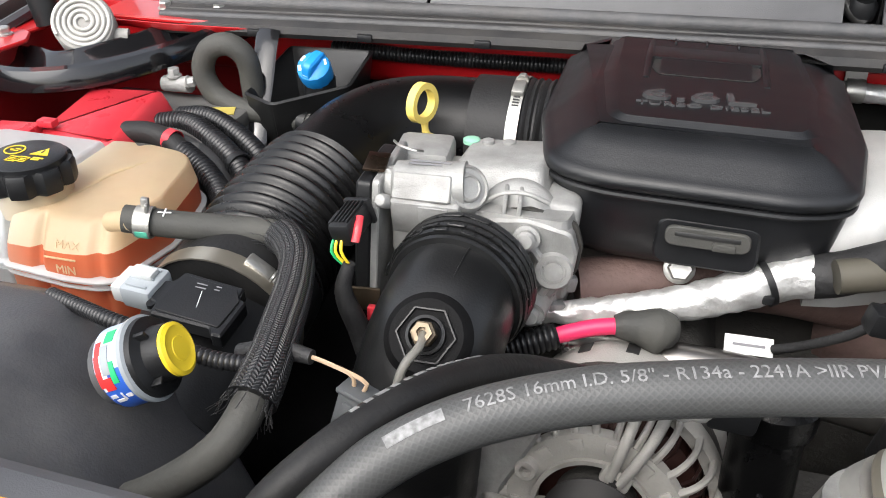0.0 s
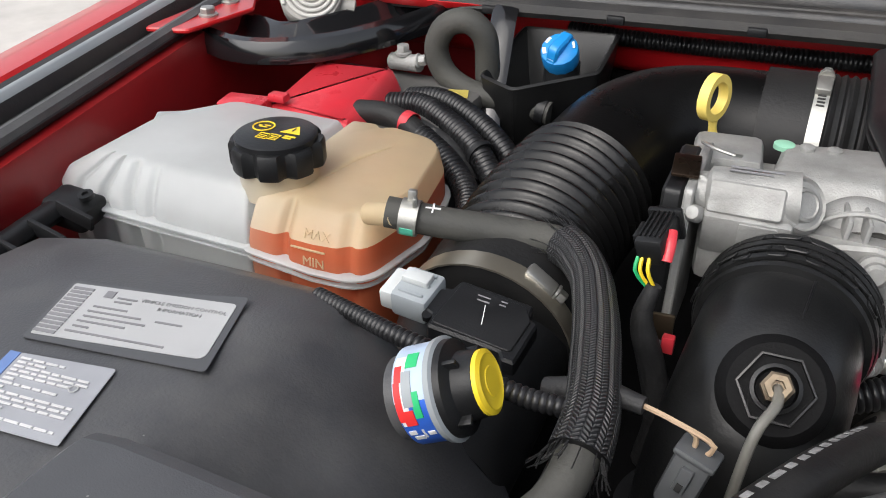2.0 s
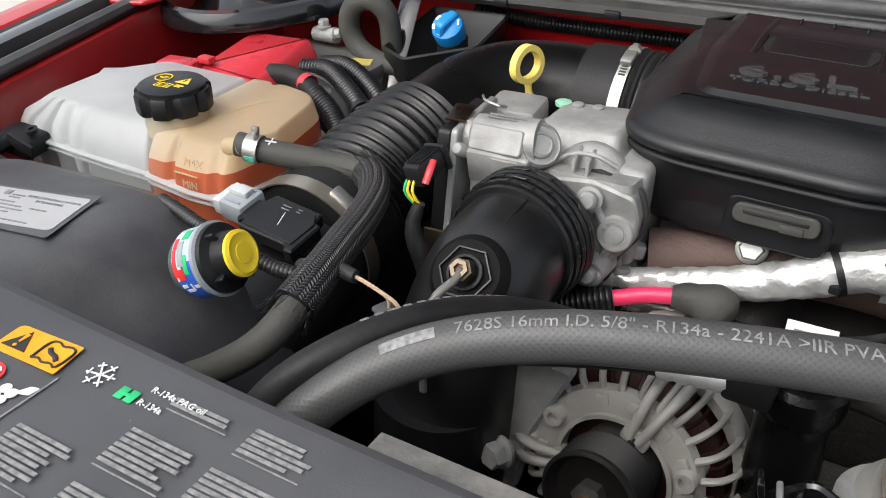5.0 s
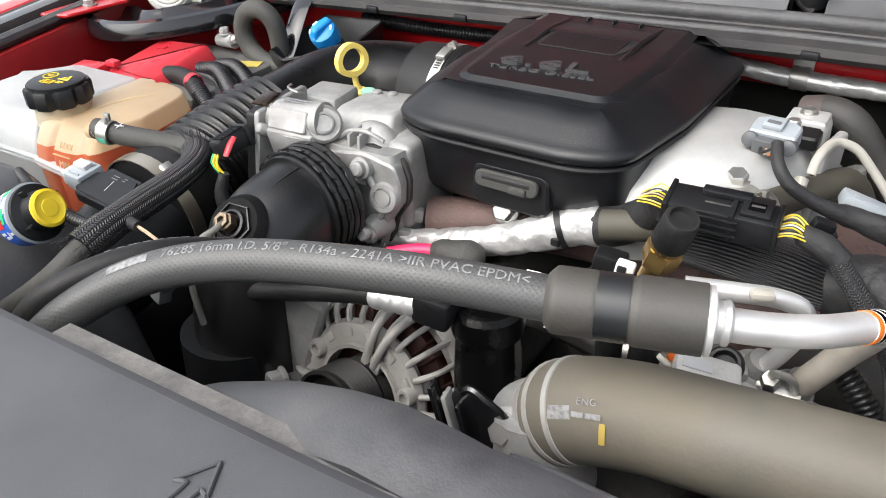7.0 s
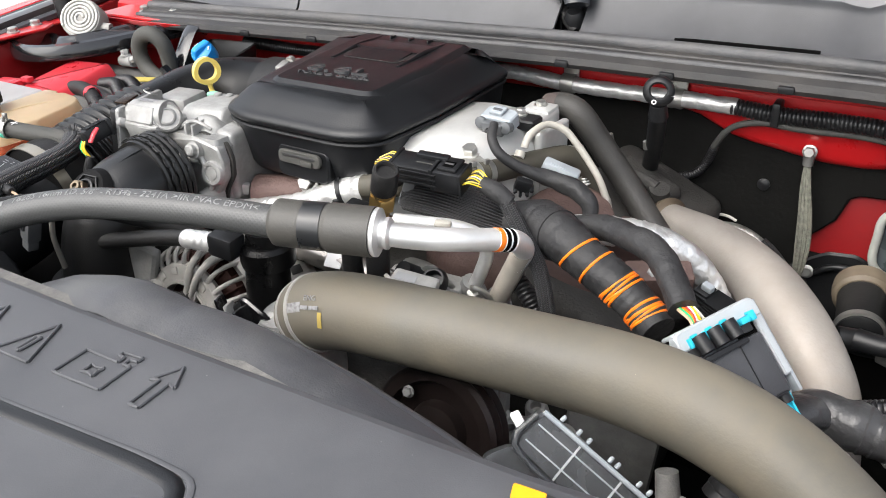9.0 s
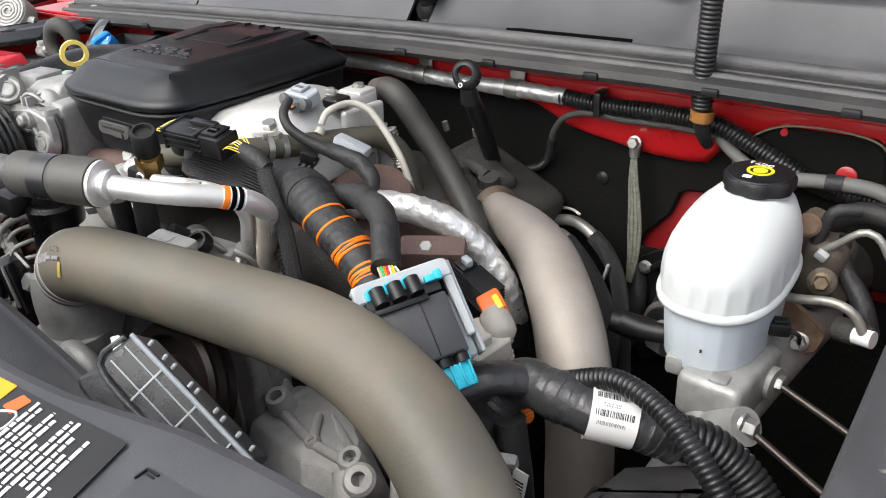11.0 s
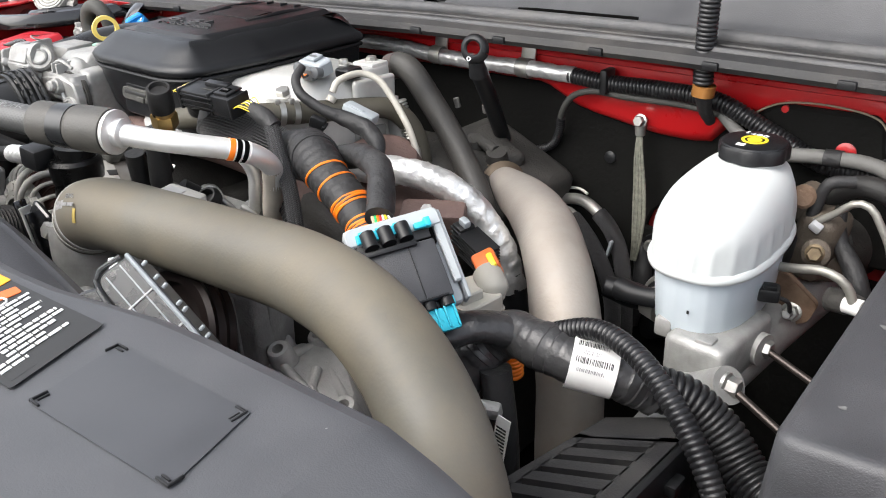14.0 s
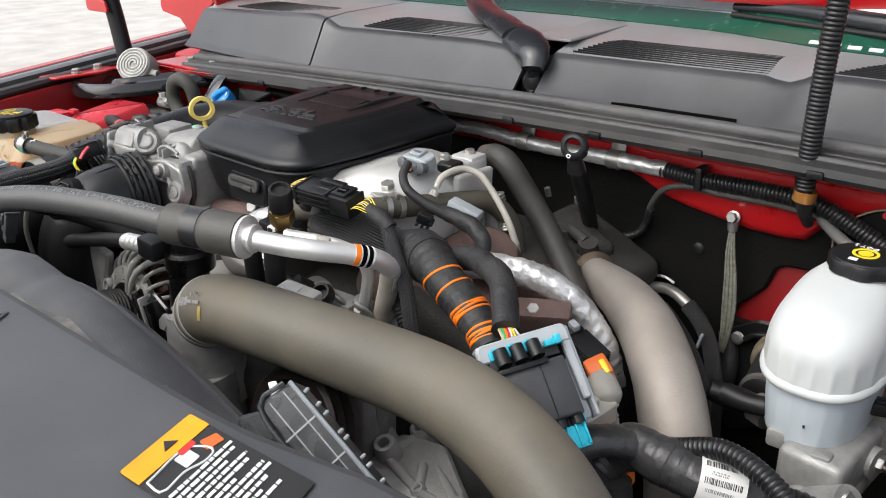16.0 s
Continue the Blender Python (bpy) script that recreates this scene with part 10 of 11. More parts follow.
part("mount_plate", slab(rounded([(0.3604, 0.8866, 0.006), (0.3912, 0.9066, 0.02), (0.4239, 0.9100, 0.02), (0.4606, 0.8909, 0.02), (0.4895, 0.8007, 0.01), (0.3680, 0.7409, 0.01), (0.3558, 0.8486, 0.01)]), 0, 0.010, Matrix.Translation((0, 0.500, 0)) @ Matrix.Rotation(radians(90), 4, "X"), 0.003), BLACK, ba, "black mounting plate")
part("plate_rib", tube([(0.3817, 0.4860, 0.8834), (0.3947, 0.4840, 0.8947), (0.4169, 0.4840, 0.8990), (0.4291, 0.4860, 0.8929)], 0.0045, 10, 0.004), BLACK, ba)
bolt((0.3708, 0.4880, 0.8811), (0, -0.95, 0.3), 0.012, 0.006, ba)
gk = thing("bulkhead_gasket", (0.46, 0.47, 0.95), "pale rubber gasket round a dark pane on the bulkhead", "gasket")
part("rim", tube([(0.4491, 0.4700, 0.9883), (0.4443, 0.4700, 0.9796), (0.4428, 0.4700, 0.9576), (0.4425, 0.4700, 0.9275), (0.4485, 0.4700, 0.9146), (0.4616, 0.4700, 0.9068), (0.4841, 0.4700, 0.9066), (0.5014, 0.4700, 0.9193), (0.5034, 0.4700, 0.9418), (0.4936, 0.4700, 0.9812), (0.4841, 0.4700, 0.9932), (0.4657, 0.4700, 0.9935), (0.4491, 0.4700, 0.9883)], 0.0052, 12, 0.004), mat("pale grey green rubber", (0.34, 0.35, 0.32), 0.55, vary=0.15, scale=40), gk, "pale grey-green rubber rim")
part("pane", slab(rounded([(0.4466, 0.9844, 0.01), (0.4828, 0.9911, 0.01), (0.5023, 0.9317, 0.01), (0.4803, 0.9066, 0.01), (0.4462, 0.9168, 0.01)]), 0, 0.004, Matrix.Translation((0, 0.478, 0)) @ Matrix.Rotation(radians(90), 4, "X"), 0.001), mat("dark blue grey pane", (0.05, 0.062, 0.068), 0.25, vary=0.25, scale=25), gk, "dark pane")
part("nozzle", tube([(0.485, 0.27, 0.935), (0.455, 0.262, 0.94), (0.435, 0.255, 0.945)], [0.012, 0.014, 0.011], 16), BLACK, ba)
part("steel_collar", tube([(0.497, 0.262, 0.935), (0.480, 0.268, 0.936)], 0.016, 18), STEEL, ba)

# ---------------------------------------------------------------- engine harness, conduits, slotted bracket
hn = thing("engine_harness", (0.52, 0.09, 0.9), "thick black taped harness with bar-coded tag", "harness")
HT = [(0.392, 0.025, 0.895), (0.408, 0.050, 0.930), (0.424, 0.074, 0.960), (0.444, 0.081, 0.976), (0.467, 0.077, 0.979), (0.503, 0.078, 0.974), (0.538, 0.095, 0.965), (0.565, 0.112, 0.948)]
part("taped_trunk", crumple(crumple(tube(HT, lambda s, k: 0.0205 + 0.0013 * (0.5 - (s / 0.0085) % 1) * (0.6 + 0.4 * math.sin(s * 90)) + 0.0008 * math.sin(s * 170 + 1), 40, 0.0014), 0.0018, 0.024, False, 2), 0.0003, 0.007, True, 7), VINYL, hn, "wrinkled taped trunk")
part("tape_flap", crumple(crumple(tube([(0.398, 0.012, 0.985), (0.418, 0.032, 0.992), (0.432, 0.055, 0.991), (0.446, 0.075, 0.981)], lambda s, k: 0.0165 + 0.002 * k, 34, 0.0018, 0.75), 0.0024, 0.024, False, 3), 0.0004, 0.007, True, 4), VINYL, hn, "flattened taped branch")
hsp = spline(HT, 0.002)
i = int(len(hsp) * 0.77)
tagm = aim(hsp[i], hsp[i + 1] - hsp[i - 1])
part("tag", ringlathe([(0.0216, -0.019), (0.0226, -0.019), (0.0226, 0.019), (0.0216, 0.019)], tagm, 36), LABEL, hn, "white bar-coded tag")
rnd = random.Random(4)
face = tagm.to_3x3().inverted() @ V(-0.25, -0.70, 0.65)
face = math.degrees(math.atan2(-face.x, face.y))
for turn, h, z0, z1, name in ((26, 0.0030, -0.013, 0.010, "large_print"), (6, 0.0052, -0.015, 0.015, "bar_code"), (-9, 0.0012, -0.010, 0.004, "small_print"), (-14, 0.0012, -0.010, 0.004, "small_print"), (-32, 0.0052, -0.015, 0.011, "bar_code"), (-45, 0.0014, -0.015, 0.006, "small_print")):
    bm = bmesh.new()
    z = z0
    while z < z1:
        w = rnd.choice((0.0004, 0.0006, 0.0009))
        box((h, 0.0004, w), tagm @ Matrix.Rotation(radians(face + turn), 4, "Z") @ Matrix.Translation((0, 0.0227, z)), 0, bm=bm)
        z += w + rnd.choice((0.0005, 0.0007, 0.0011))
    part(name, bm, INK_GREY if h < 0.004 else INK, hn)
part("conduit", corrugated([(0.555, 0.106, 0.955), (0.585, 0.122, 0.945), (0.615, 0.126, 0.924), (0.642, 0.118, 0.902), (0.670, 0.104, 0.893), (0.70, 0.095, 0.90), (0.72, 0.09, 0.92)], 0.0185, 0.0058, 0.0024, 22), CONDUIT, hn, "wide corrugated conduit")
cc = thing("loose_conduit", (0.57, 0.06, 0.9), "corrugated conduit looping over the harness", "conduit")
part("conduit", corrugated([(0.455, 0.11, 0.962), (0.480, 0.092, 0.985), (0.522, 0.086, 1.005), (0.562, 0.074, 1.004), (0.601, 0.056, 0.989), (0.637, 0.037, 0.962), (0.652, 0.028, 0.945)], 0.0085, 0.0046, 0.0017), CONDUIT, cc)
part("tape_end", tube([(0.648, 0.030, 0.949), (0.668, 0.018, 0.92)], [0.0088, 0.0055], 14), VINYL, cc)
part("cable", tube([(0.665, 0.02, 0.925), (0.69, 0.0, 0.88), (0.72, -0.03, 0.80)], 0.0048, 10), GREY_RUBBER, cc)
vl = thing("vertical_loom", (0.40, 0.04, 0.75), "black looms with orange bands running down", "loom")
part("loom", tube([(0.415, 0.035, 0.93), (0.43, 0.03, 0.86), (0.44, 0.02, 0.76)], 0.019, 18), TAPE, vl)
part("loom", tube([(0.44, 0.06, 0.95), (0.452, 0.055, 0.87), (0.46, 0.04, 0.77)], 0.014, 18), VINYL, vl)
for z, dx in ((0.895, 0.0), (0.887, 0.0), (0.879, 0.0), (0.815, 0.010), (0.807, 0.010), (0.80, 0.011)):
    part("orange_wire", ringlathe([(0.0175, -0.002), (0.0205, -0.0015), (0.0205, 0.0015), (0.0175, 0.002)], at(0.423 + dx, 0.032, z, 8, 10), 24), ORANGE_WIRE, vl)
part("long_tag", box((0.014, 0.001, 0.06), at(0.462, 0.035, 0.895, 0, 10, 0), 0), LABEL, vl, "white bar-coded strip")
for k in range(12):
    part("code_bar", box((0.010, 0.0006, 0.0016), at(0.459 + 0.0005 * k, 0.0343, 0.873 + 0.0036 * k, 0, 10, 0), 0), INK, vl)
part("orange_sheath", corrugated([(0.405, 0.118, 0.955), (0.412, 0.12, 0.93), (0.415, 0.12, 0.90)], 0.011, 0.004, 0.0012), ORANGE_WIRE, vl, "orange ribbed sheath")
part("clip", box((0.03, 0.012, 0.016), at(0.447, 0.035, 0.925, 20, 0, 20), 0.004), DULL, vl)
bolt((0.447, 0.028, 0.926), (0, -0.9, 0.4), 0.010, 0.006, vl)
sb = thing("slotted_tray", (0.56, 0.03, 0.86), "black slotted plastic tray", "tray")
A0, A1, A2, A3 = V(0.505, -0.085, 0), V(0.592, -0.055, 0), V(0.600, 0.105, 0), V(0.535, 0.06, 0)
zt = 0.932
bmx = bmesh.new()


def lerp2(u, v):
    return (A0.lerp(A1, u)).lerp(A3.lerp(A2, u), v)


def strip(u0, u1, v0, v1, th=0.006):
    tmp = bmesh.new()
    q = [lerp2(u0, v0), lerp2(u1, v0), lerp2(u1, v1), lerp2(u0, v1)]
    lo_ = [tmp.verts.new(V(p.x, p.y, zt - th)) for p in q]
    hi = [tmp.verts.new(V(p.x, p.y, zt)) for p in q]
    tmp.faces.new(lo_[::-1])
    tmp.faces.new(hi)
    for a in range(4):
        tmp.faces.new((lo_[a], lo_[(a + 1) % 4], hi[(a + 1) % 4], hi[a]))
    return tmp


TRAY = mat("worn black tray plastic", (0.018, 0.018, 0.019), 0.45, bump=0.15, bscale=500, dirt=0.4, dirt_color=(0.09, 0.085, 0.075), dirt_scale=18)
part("side_bar", strip(0.0, 0.12, 0.0, 0.9), TRAY, sb)
part("side_bar", strip(0.80, 1.0, 0.0, 0.9), TRAY, sb)
part("end_plate", strip(0.0, 1.0, 0.86, 1.12), TRAY, sb)
for k in range(7):
    part("slat", strip(0.10, 0.82, 0.135 * k - 0.012, 0.135 * k + 0.070), TRAY, sb)
part("side_wall", box((0.008, 0.16, 0.08), at(0.600, 0.02, 0.892, 0, 0, -3), 0.003), BLACK, sb)
part("clip", box((0.012, 0.02, 0.012), at(0.607, 0.01, 0.905), 0.003), BLACK, sb)
part("clip", box((0.012, 0.02, 0.012), at(0.609, 0.06, 0.91), 0.003), BLACK, sb)
part("floor", box((0.10, 0.16, 0.006), at(0.555, 0.01, 0.885), 0.002), COVER, sb)
fb = thing("fuse_box", (0.80, 0.2, 0.8), "large grey-black plastic fuse box with chamfered edge", "fuse box")
FB = rounded([(0.691, -0.001, 0.014), (0.86, 0.014, 0.014), (0.90, 0.345, 0.02), (0.725, 0.338, 0.010), (0.684, 0.312, 0.010)], 4)
part("lid", stack([(inset(FB, -0.014), 0.84), (inset(FB, -0.009), 0.93), (inset(FB, -0.005), 0.985), (inset(FB, -0.001), 1.029), (inset(FB, 0.002), 1.033), (inset(FB, 0.006), 1.035)]), FUSE, fb, "", 40)
part("moulded_arrow", flat([V(0, 0), V(0.012, 0.006), V(0.012, 0.003), V(0.03, 0.003), V(0.03, -0.003), V(0.012, -0.003), V(0.012, -0.006)], at(0.725, 0.235, 1.0352), 0.001), mat("grey rubbed mark", (0.13, 0.13, 0.135), 0.6), fb, "grey moulded arrow")
SPOT = mat("dull dried spot", (0.12, 0.12, 0.118), 0.7, vary=0.4, scale=200)
for k, (x, y, r) in enumerate(((0.712, 0.165, 0.005), (0.738, 0.170, 0.0025), (0.728, 0.115, 0.004), (0.757, 0.14, 0.003), (0.716, 0.05, 0.0025), (0.75, 0.085, 0.0022))):
    part("dried_spot", flat([V(r * (1 + 0.35 * math.sin(3 * a + k)) * math.cos(a), 0.7 * r * (1 + 0.3 * math.cos(2 * a + k)) * math.sin(a)) for a in np.linspace(0, 6.28, 15)[:-1]], at(x, y, 1.0353), 0.0004), SPOT, fb, "pale dried spot")
# ---------------------------------------------------------------- things under the intercooler pipe
ts = thing("clear_housing", (0.33, -0.12, 1.0), "smoky clear plastic ribbed housing", "housing")
T0, T1 = V(0.316, -0.180, 1.121), V(0.386, -0.176, 1.074)
tx = (T1 - T0).normalized()
tmx = basis(T0, tx, V(-0.25, 0.92, -0.15))
cl_ = basis(T0, tx, V(0.016, 0.020, 0.009))
part("body", slab(rounded([(-0.004, -0.030, 0.010), (0.112, -0.034, 0.004), (0.112, 0.0, 0.003), (0.0, 0.0, 0.004)]), -0.035, 0.0, cl_, 0.002), CLEAR_GREY, ts, "smoky translucent body")
part("rim", tube([cl_ @ V(0.0, -0.002, 0.0015), cl_ @ V(0.112, -0.002, 0.0015)], 0.0017, 8), GREY_PL, ts, "pale rim")
for dy in (-0.010, -0.022):
    part("inner_line", box((0.108, 0.0010, 0.0008), cl_ @ Matrix.Translation((0.056, dy, 0.0004)), 0.0002), GREY_PL, ts)
part("front_lip", tube([cl_ @ V(-0.002, -0.006, 0.001), cl_ @ V(-0.004, -0.026, 0.001), cl_ @ V(0.006, -0.031, 0.001), cl_ @ V(0.06, -0.032, 0.001), cl_ @ V(0.112, -0.034, 0.001)], 0.002, 8), CLEAR_GREY, ts)
part("side_shell", slab(rounded([(-0.012, -0.05, 0.012), (0.108, -0.06, 0.004), (0.108, -0.033, 0.003), (0.0, -0.029, 0.006)]), -0.035, -0.008, cl_, 0.003), CLEAR_GREY, ts)
for k in range(9):
    part("tooth", lathe([(0.0015, 0), (0.0015, 0.003), (0.0009, 0.004)], cl_ @ Matrix.Translation((0.012 + 0.0115 * k + 0.003 * math.sin(9 * k), 0.001, -0.002 - 0.001 * (k % 3))) @ Matrix.Rotation(radians(-70), 4, "X"), 10), GREY_PL, ts)
for k in (0.03, 0.062, 0.094):
    part("inner_rib", box((0.0014, 0.028, 0.001), cl_ @ Matrix.Translation((k, -0.016, 0.0004)), 0.0003), LABEL_GREY, ts)
part("white_clip", box((0.014, 0.006, 0.004), at(0.300, -0.185, 1.108, 0, 30, -30), 0.001), WHITE_PL, ts)
bs = thing("bracket_casting", (0.2, 0.06, 0.8), "sandy grey cast accessory bracket with bosses", "casting")
for p, r in (((0.1834, 0.0258, 0.8890), 0.013), ((0.1840, 0.0800, 0.8800), 0.012), ((0.300, 0.006, 0.880), 0.013), ((0.245, 0.010, 0.872), 0.008), ((0.160, 0.050, 0.880), 0.010)):
    part("boss", lathe([(r + 0.003, -0.035), (r + 0.001, -0.012), (r, 0.0), (r - 0.002, 0.003), (r * 0.5, 0.003), (r * 0.5, -0.010), (0.001, -0.010)], aim(p, (0.05, -0.35, 0.9)), 22), PALE_CAST, bs)
part("deck", stack([(rounded([(0.150, -0.02, 0.01), (0.29, -0.05, 0.012), (0.33, 0.01, 0.012), (0.30, 0.06, 0.012), (0.225, 0.095, 0.012), (0.155, 0.085, 0.01)]), 0.79), (rounded([(0.165, 0.0, 0.01), (0.25, -0.012, 0.012), (0.31, 0.0, 0.012), (0.285, 0.04, 0.012), (0.222, 0.082, 0.012), (0.165, 0.07, 0.01)]), lambda x, y: 0.866 + 0.1 * (y - 0.03)), (rounded([(0.170, 0.004, 0.01), (0.25, -0.006, 0.012), (0.305, 0.004, 0.012), (0.282, 0.036, 0.012), (0.220, 0.078, 0.012), (0.170, 0.066, 0.01)]), lambda x, y: 0.870 + 0.1 * (y - 0.03))]), PALE_CAST, bs, "", 40)
for a, b in (((0.1834, 0.0258, 0.876), (0.184, 0.080, 0.870)), ((0.1834, 0.0258, 0.874), (0.245, 0.010, 0.870)), ((0.245, 0.010, 0.868), (0.300, 0.006, 0.872)), ((0.184, 0.080, 0.866), (0.290, 0.020, 0.868)), ((0.160, 0.05, 0.872), (0.1834, 0.0258, 0.876)), ((0.225, 0.04, 0.874), (0.245, 0.01, 0.868))):
    part("rib", tube([a, b], 0.0055, 10, 0.01), PALE_CAST, bs)
part("lug", lathe([(0.016, -0.03), (0.016, 0.004), (0.013, 0.007), (0.007, 0.007), (0.007, -0.006), (0.001, -0.006)], aim((0.322, -0.006, 0.872), (0.2, -0.5, 0.8)), 24), PALE_CAST, bs)
part("leg", tube([(0.300, 0.0, 0.868), (0.320, -0.02, 0.84), (0.335, -0.03, 0.78)], [0.014, 0.015, 0.017], 14), PALE_CAST, bs)
part("leg", tube([(0.335, 0.045, 0.89), (0.345, 0.03, 0.85), (0.350, 0.02, 0.78)], [0.011, 0.013, 0.015], 14), PALE_CAST, bs)
part("side_arm", loft([[V(x, 0.02, 0.80), V(x + 0.004, 0.012, 0.885 - dz), V(x + 0.012, 0.022, 0.890 - dz), V(x + 0.014, 0.06, 0.80)] for x, dz in ((0.345, 0.0), (0.36, 0.004), (0.375, 0.012))]), PALE_CAST, bs)
part("rib", tube([(0.352, 0.012, 0.885), (0.362, -0.005, 0.86), (0.368, -0.015, 0.80)], 0.006, 10), PALE_CAST, bs)
bolt((0.372, -0.012, 0.862), (0.2, -0.7, 0.6), 0.013, 0.010, bs, RUSTY)
part("post", box((0.046, 0.034, 0.19), at(0.146, 0.024, 0.860, 0, -2, 14), 0.008, 3), DULL, bs)
part("post_rib", box((0.005, 0.006, 0.18), at(0.147, 0.006, 0.858, 0, -2, 14), 0.002), DULL, bs)
part("post_top", lathe([(0.014, -0.01), (0.014, 0.002), (0.011, 0.004), (0.007, 0.004), (0.007, -0.004)], at(0.148, 0.022, 0.956), 20), DULL, bs)
part("post", box((0.018, 0.04, 0.2), at(0.155, 0.05, 0.90, 0, 3, 10), 0.006), DULL, bs)
part("rear_block", box((0.10, 0.05, 0.16), at(0.25, 0.13, 0.83, 0, 6, 14), 0.01), DULL, bs)
inj = thing("fuel_fitting", (0.06, 0.03, 1.0), "cluster of fuel fittings and coiled lead", "fitting")
part("body", tube([(0.05, 0.06, 1.02), (0.075, 0.045, 1.03), (0.09, 0.035, 1.035)], 0.014, 18), STEEL, inj)
part("block", box((0.05, 0.03, 0.03), at(0.085, 0.055, 1.01, 0, 12, 20), 0.006), PALE_CAST, inj)
part("black_plug", tube([(0.078, 0.03, 1.035), (0.072, 0.015, 1.05)], [0.012, 0.010], 16), BLACK, inj)
part("white_lead", tube([(0.045, 0.01, 1.055), (0.062, 0.005, 1.045), (0.070, 0.012, 1.035), (0.060, 0.018, 1.04), (0.056, 0.008, 1.05)], 0.0022, 8), WIRE_WHITE, inj)
part("hose", tube([(0.052, 0.01, 1.10), (0.050, 0.008, 1.06), (0.045, 0.012, 1.0)], 0.0115, 16), RUBBER, inj)
part("hose", tube([(0.030, -0.005, 1.085), (0.025, 0.0, 1.05), (0.02, 0.01, 1.0)], 0.010, 16), RUBBER, inj)
part("label_block", box((0.045, 0.025, 0.02), at(0.095, 0.00, 1.046, 0, 10, 15), 0.004), PALE_CAST, inj)
part("tag", box((0.02, 0.012, 0.001), at(0.090, -0.004, 1.0575, 0, 10, 15), 0), LABEL_GREY, inj)
part("ribbed_lead", corrugated([(0.16, 0.075, 1.04), (0.185, 0.065, 1.02), (0.21, 0.055, 0.99), (0.225, 0.05, 0.95)], 0.0085, 0.0045, 0.0016), CONDUIT, inj)
part("orange_seal", lathe([(0.004, 0), (0.004, 0.004)], at(0.068, 0.012, 1.043)), ORANGE, inj)
part("rail", tube([(0.02, 0.075, 1.0), (0.07, 0.07, 1.004), (0.15, 0.062, 0.998)], 0.011, 18), STEEL, inj, "bright steel fuel rail")
for x in (0.045, 0.088, 0.128):
    part("rail_nut", lathe([(0.0075, -0.012), (0.0075, 0.010), (0.006, 0.012)], aim((x, 0.058, 1.012), (0.05, -0.6, 0.8)), 6), STEEL, inj)
    part("pipe", tube([(x, 0.056, 1.02), (x + 0.006, 0.042, 1.034), (x + 0.014, 0.046, 1.03), (x + 0.018, 0.062, 1.005)], 0.0032, 10), STEEL, inj)
part("bracket", slab(rounded([(0.075, 0.0, 0.004), (0.135, -0.002, 0.005), (0.150, 0.03, 0.006), (0.115, 0.045, 0.006), (0.08, 0.03, 0.005)]), 1.012, 1.017, None, 0.001), PALE_CAST, inj, "grey bracket plate")
bolt((0.098, 0.015, 1.017), (0, 0, 1), 0.011, 0.007, inj)
bolt((0.132, 0.012, 1.017), (0, 0, 1), 0.011, 0.007, inj)
bolt((0.152, 0.05, 1.0), (0.2, -0.5, 0.8), 0.013, 0.009, inj)
part("ring_plug", lathe([(0.013, 0), (0.014, 0.006), (0.011, 0.012), (0.009, 0.012), (0.008, 0.004)], aim((0.10, 0.03, 1.035), (0.1, -0.6, 0.8)), 22), BLACK, inj)
part("white_lead", tube([(0.098, 0.018, 1.045), (0.105, 0.010, 1.042), (0.112, 0.016, 1.034), (0.118, 0.012, 1.024)], 0.0017, 6), WIRE_WHITE, inj)

# ---------------------------------------------------------------- battery corner
bt = thing("battery", (-0.70, 0.27, 0.85), "dusty grey battery with red terminal cover", "battery")
part("case", box((0.175, 0.172, 0.19), at(-0.6775, 0.261, 0.955), 0.008), DARK_GREY, bt)
part("lid", box((0.175, 0.172, 0.02), at(-0.6775, 0.261, 1.052), 0.006), mat("dusty grey lid", (0.09, 0.087, 0.082), 0.7, dirt=0.4, dirt_scale=30), bt)
part("yellow_label", box((0.05, 0.02, 0.001), at(-0.625, 0.30, 1.0628, 0, 0, 20), 0), mat("faded yellow label", (0.45, 0.36, 0.08), 0.6), bt)
RC = rounded([(-0.762, 0.176, 0.012), (-0.655, 0.170, 0.012), (-0.668, 0.300, 0.012), (-0.765, 0.290, 0.012)], 4)
part("terminal_cover", stack([(inset(RC, -0.004), 1.045), (RC, 1.062), (inset(RC, 0.008), lambda x, y: 1.070 + 0.12 * (y - 0.19)), (inset(RC, 0.014), lambda x, y: 1.074 + 0.12 * (y - 0.19))]), RED_PL, bt, "dusty red plastic terminal cover", 50)
part("cover_step", box((0.045, 0.03, 0.022), at(-0.770, 0.172, 1.070, 0, 0, 8), 0.004), RED_PL, bt)
part("cover_block", box((0.018, 0.012, 0.008), at(-0.742, 0.188, 1.081), 0.002), RED_PL, bt)
part("terminal", tube([(-0.700, 0.335, 1.075), (-0.665, 0.33, 1.078)], 0.009, 12), DULL, bt, "lead terminal clamp")
bolt((-0.685, 0.332, 1.085), (0, 0, 1), 0.012, 0.010, bt, DULL)
bolt((-0.665, 0.325, 1.083), (1, 0, 0.2), 0.010, 0.010, bt, DULL)
bb = thing("battery_cables", (-0.6, 0.22, 1.0), "bundle of black corrugated battery cables", "cable")
part("cable", tube([(-0.672, 0.215, 1.068), (-0.645, 0.212, 1.072), (-0.618, 0.205, 1.070), (-0.59, 0.19, 1.062)], [0.0115, 0.011, 0.0105, 0.010], 16), RUBBER, bb)
band((-0.615, 0.205, 1.070), (0.9, -0.25, -0.1), 0.0108, 0.009, 0.0006, bb, RED_PL, "red_tape", 20)
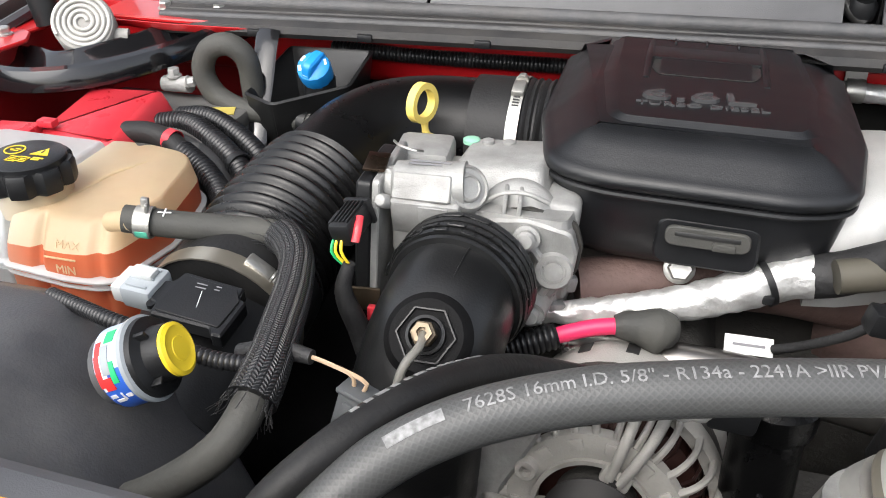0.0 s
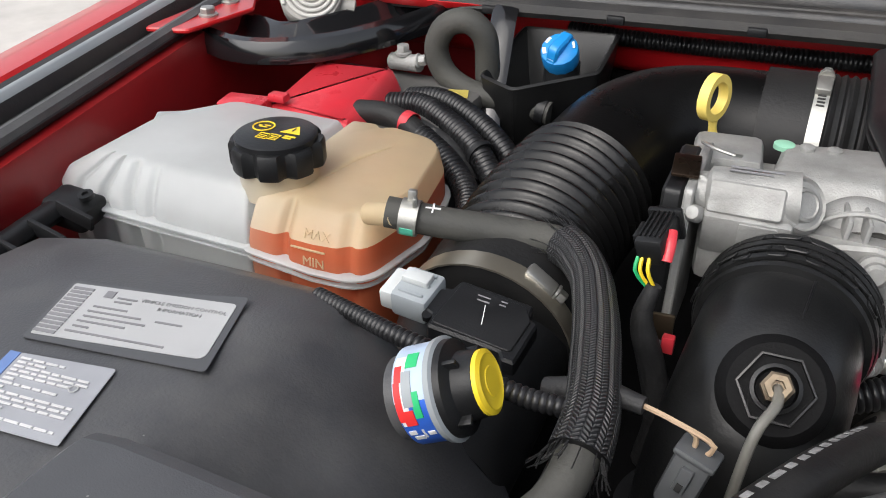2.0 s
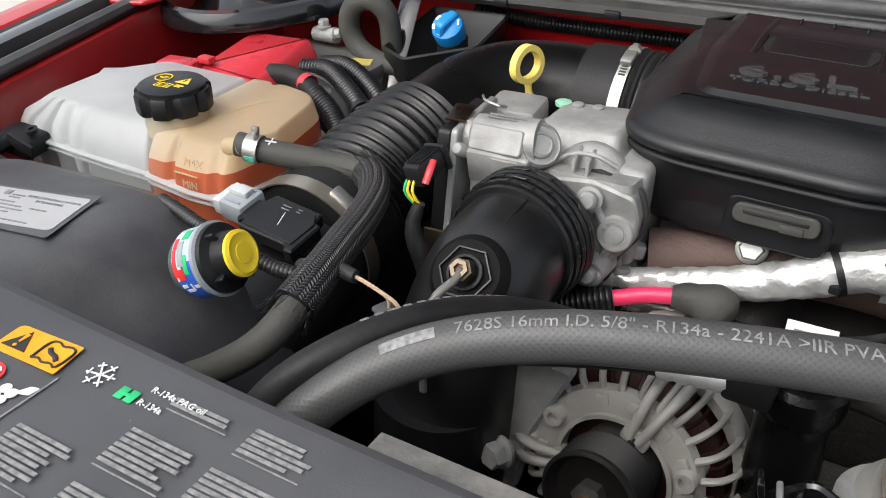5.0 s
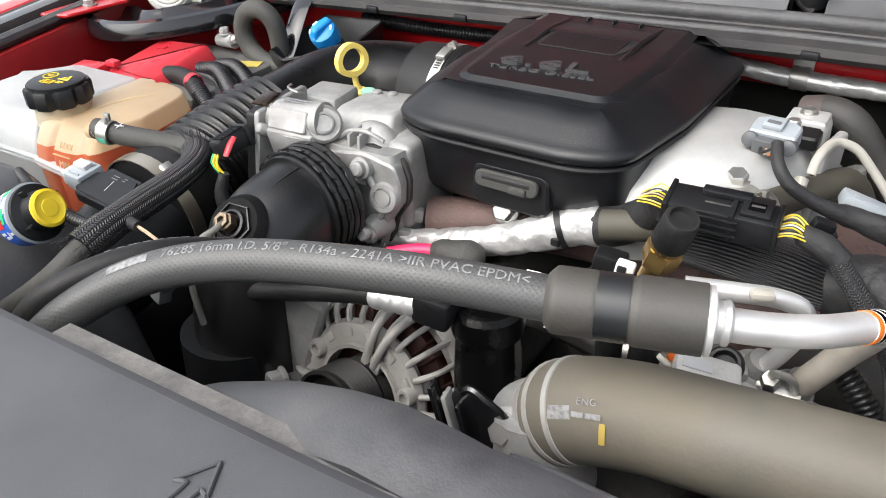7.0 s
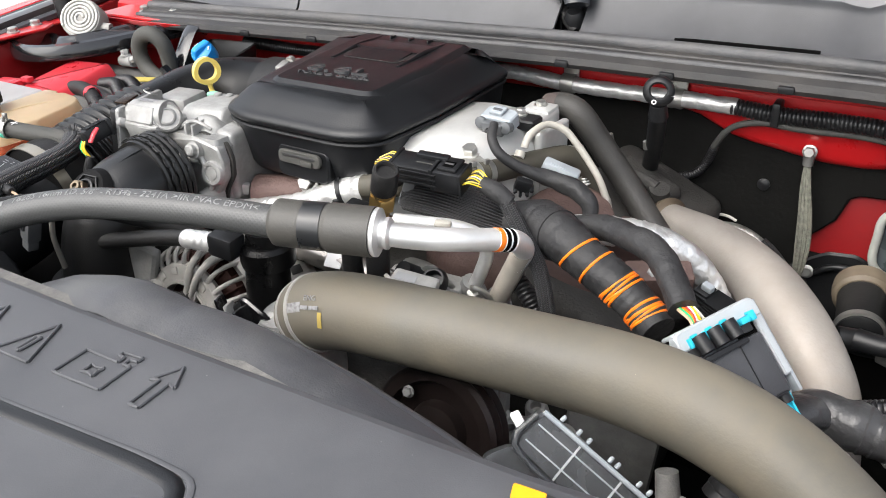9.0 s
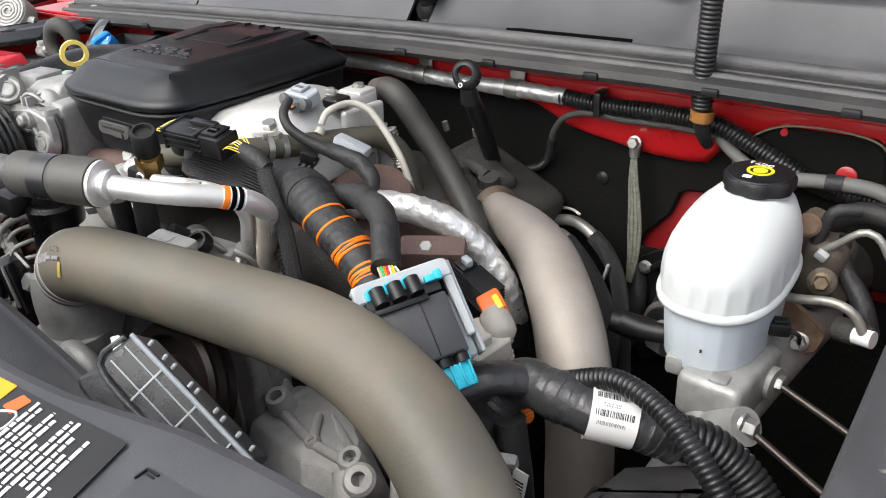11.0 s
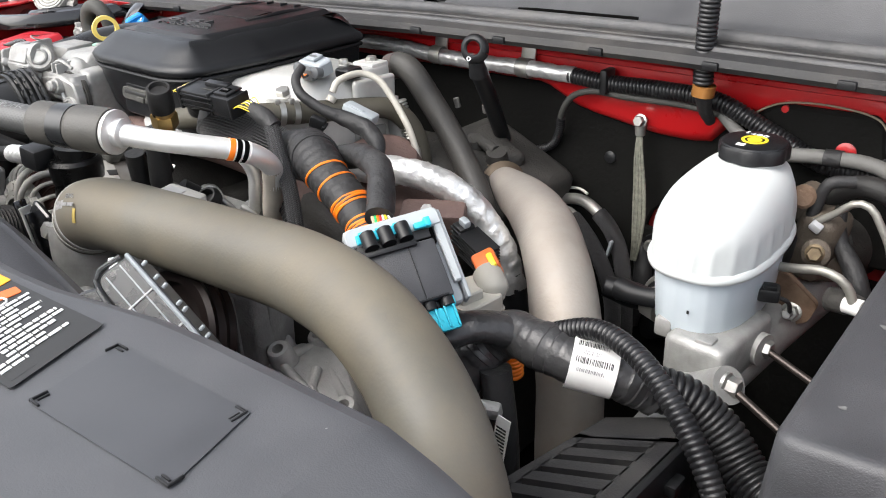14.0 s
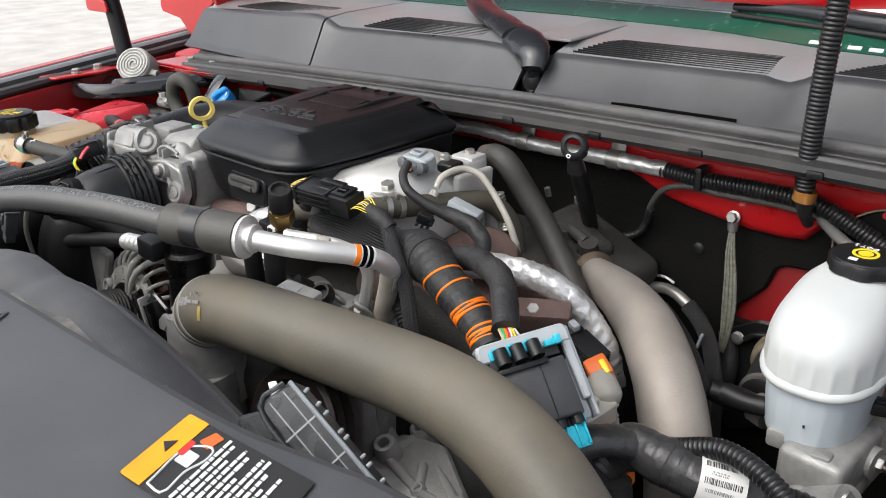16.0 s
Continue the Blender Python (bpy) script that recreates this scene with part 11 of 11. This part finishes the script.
part("conduit", corrugated([(-0.60, 0.197, 1.065), (-0.565, 0.178, 1.055), (-0.535, 0.15, 1.045), (-0.517, 0.11, 1.04), (-0.51, 0.06, 1.03)], 0.0105, 0.0048, 0.0018), CONDUIT, bb)
part("conduit", corrugated([(-0.665, 0.262, 1.060), (-0.63, 0.258, 1.066), (-0.59, 0.235, 1.064), (-0.55, 0.208, 1.055), (-0.52, 0.18, 1.04)], 0.0105, 0.0048, 0.0018), CONDUIT, bb)
part("conduit", corrugated([(-0.655, 0.285, 1.060), (-0.615, 0.275, 1.068), (-0.57, 0.252, 1.064), (-0.53, 0.225, 1.052), (-0.50, 0.20, 1.03)], 0.0095, 0.0048, 0.0018), CONDUIT, bb)
part("taped_cable", tube([(-0.66, 0.24, 1.058), (-0.62, 0.232, 1.055), (-0.575, 0.21, 1.05), (-0.545, 0.18, 1.035)], 0.009, 12), TAPE, bb)
part("pink_wire", tube([(-0.655, 0.23, 1.064), (-0.632, 0.224, 1.069), (-0.61, 0.215, 1.064)], 0.0025, 8), PINK, bb)
part("tie", ringlathe([(0.012, -0.003), (0.0135, -0.003), (0.0135, 0.003), (0.012, 0.003)], aim((-0.545, 0.205, 1.053), (0.8, -0.55, -0.2)), 20), BLACK, bb)
uh = thing("u_hose", (-0.62, 0.33, 1.0), "grey rubber hose bent in a tall loop", "hose")
part("hose", tube([(-0.52, 0.325, 1.05), (-0.56, 0.328, 1.055), (-0.605, 0.328, 1.057), (-0.636, 0.33, 1.072), (-0.646, 0.33, 1.098), (-0.634, 0.33, 1.122), (-0.614, 0.333, 1.128), (-0.598, 0.338, 1.115), (-0.596, 0.345, 1.07), (-0.596, 0.35, 0.98)], 0.0125, 18, 0.006), GREY_RUBBER, uh)
band((-0.5280, 0.3256, 1.0510), (-0.0400, 0.0030, 0.0050), 0.0127, 0.009, 0.0012, uh, BLACK, "clip")
wt = thing("washer_reservoir", (-0.54, 0.38, 0.95), "black cup reservoir with blue cap", "reservoir")
CO = rounded([(-0.595, 0.320, 0.008), (-0.552, 0.298, 0.012), (-0.480, 0.345, 0.012), (-0.482, 0.430, 0.008), (-0.590, 0.435, 0.008)], 4)
wall = stack([(inset(CO, 0.025), 0.98), (inset(CO, 0.012), 1.02), (CO, lambda x, y: 1.078 + 0.16 * (y - 0.30) + 0.06 * (x + 0.55)), (inset(CO, 0.003), lambda x, y: 1.0795 + 0.16 * (y - 0.30) + 0.06 * (x + 0.55)), (inset(CO, 0.006), lambda x, y: 1.076 + 0.16 * (y - 0.30) + 0.06 * (x + 0.55)), (inset(CO, 0.014), 1.045), (inset(CO, 0.024), 1.03)])
part("cup", wall, BOOT, wt, "open black cup", 50)
part("stem", lathe([(0.018, 1.03), (0.018, 1.090)], at(-0.523, 0.362, 0)), BLACK, wt)
wm_ = aim((-0.523, 0.352, 1.102), (0.05, -0.62, 0.78))
part("cap", lathe([(0.0170, -0.016), (0.0185, -0.010), (0.0190, 0.002), (0.0180, 0.007), (0.013, 0.010)], wm_, 40, wave=lambda a: 1 - 0.03 * (0.5 + 0.5 * math.cos(14 * a))), BLUE, wt, "blue screw cap")
part("cap_grip", slab(rounded([(-0.019, 0.003, 0.003), (0.019, 0.003, 0.003), (0.017, 0.014, 0.007), (-0.010, 0.021, 0.008)]), -0.006, 0.006, wm_ @ Matrix.Rotation(radians(70), 4, "Z") @ Matrix.Rotation(radians(90), 4, "X"), 0.002), BLUE, wt, "raised grip bar")
for a_, d_ in ((200, 0.0145), (150, 0.014), (20, 0.0135), (250, 0.014)):
    part("cap_mark", box((0.007, 0.0035, 0.0006), wm_ @ Matrix.Rotation(radians(a_), 4, "Z") @ Matrix.Translation((d_, 0, 0.0096)) @ Matrix.Rotation(radians(90), 4, "Z"), 0), PRINT, wt)
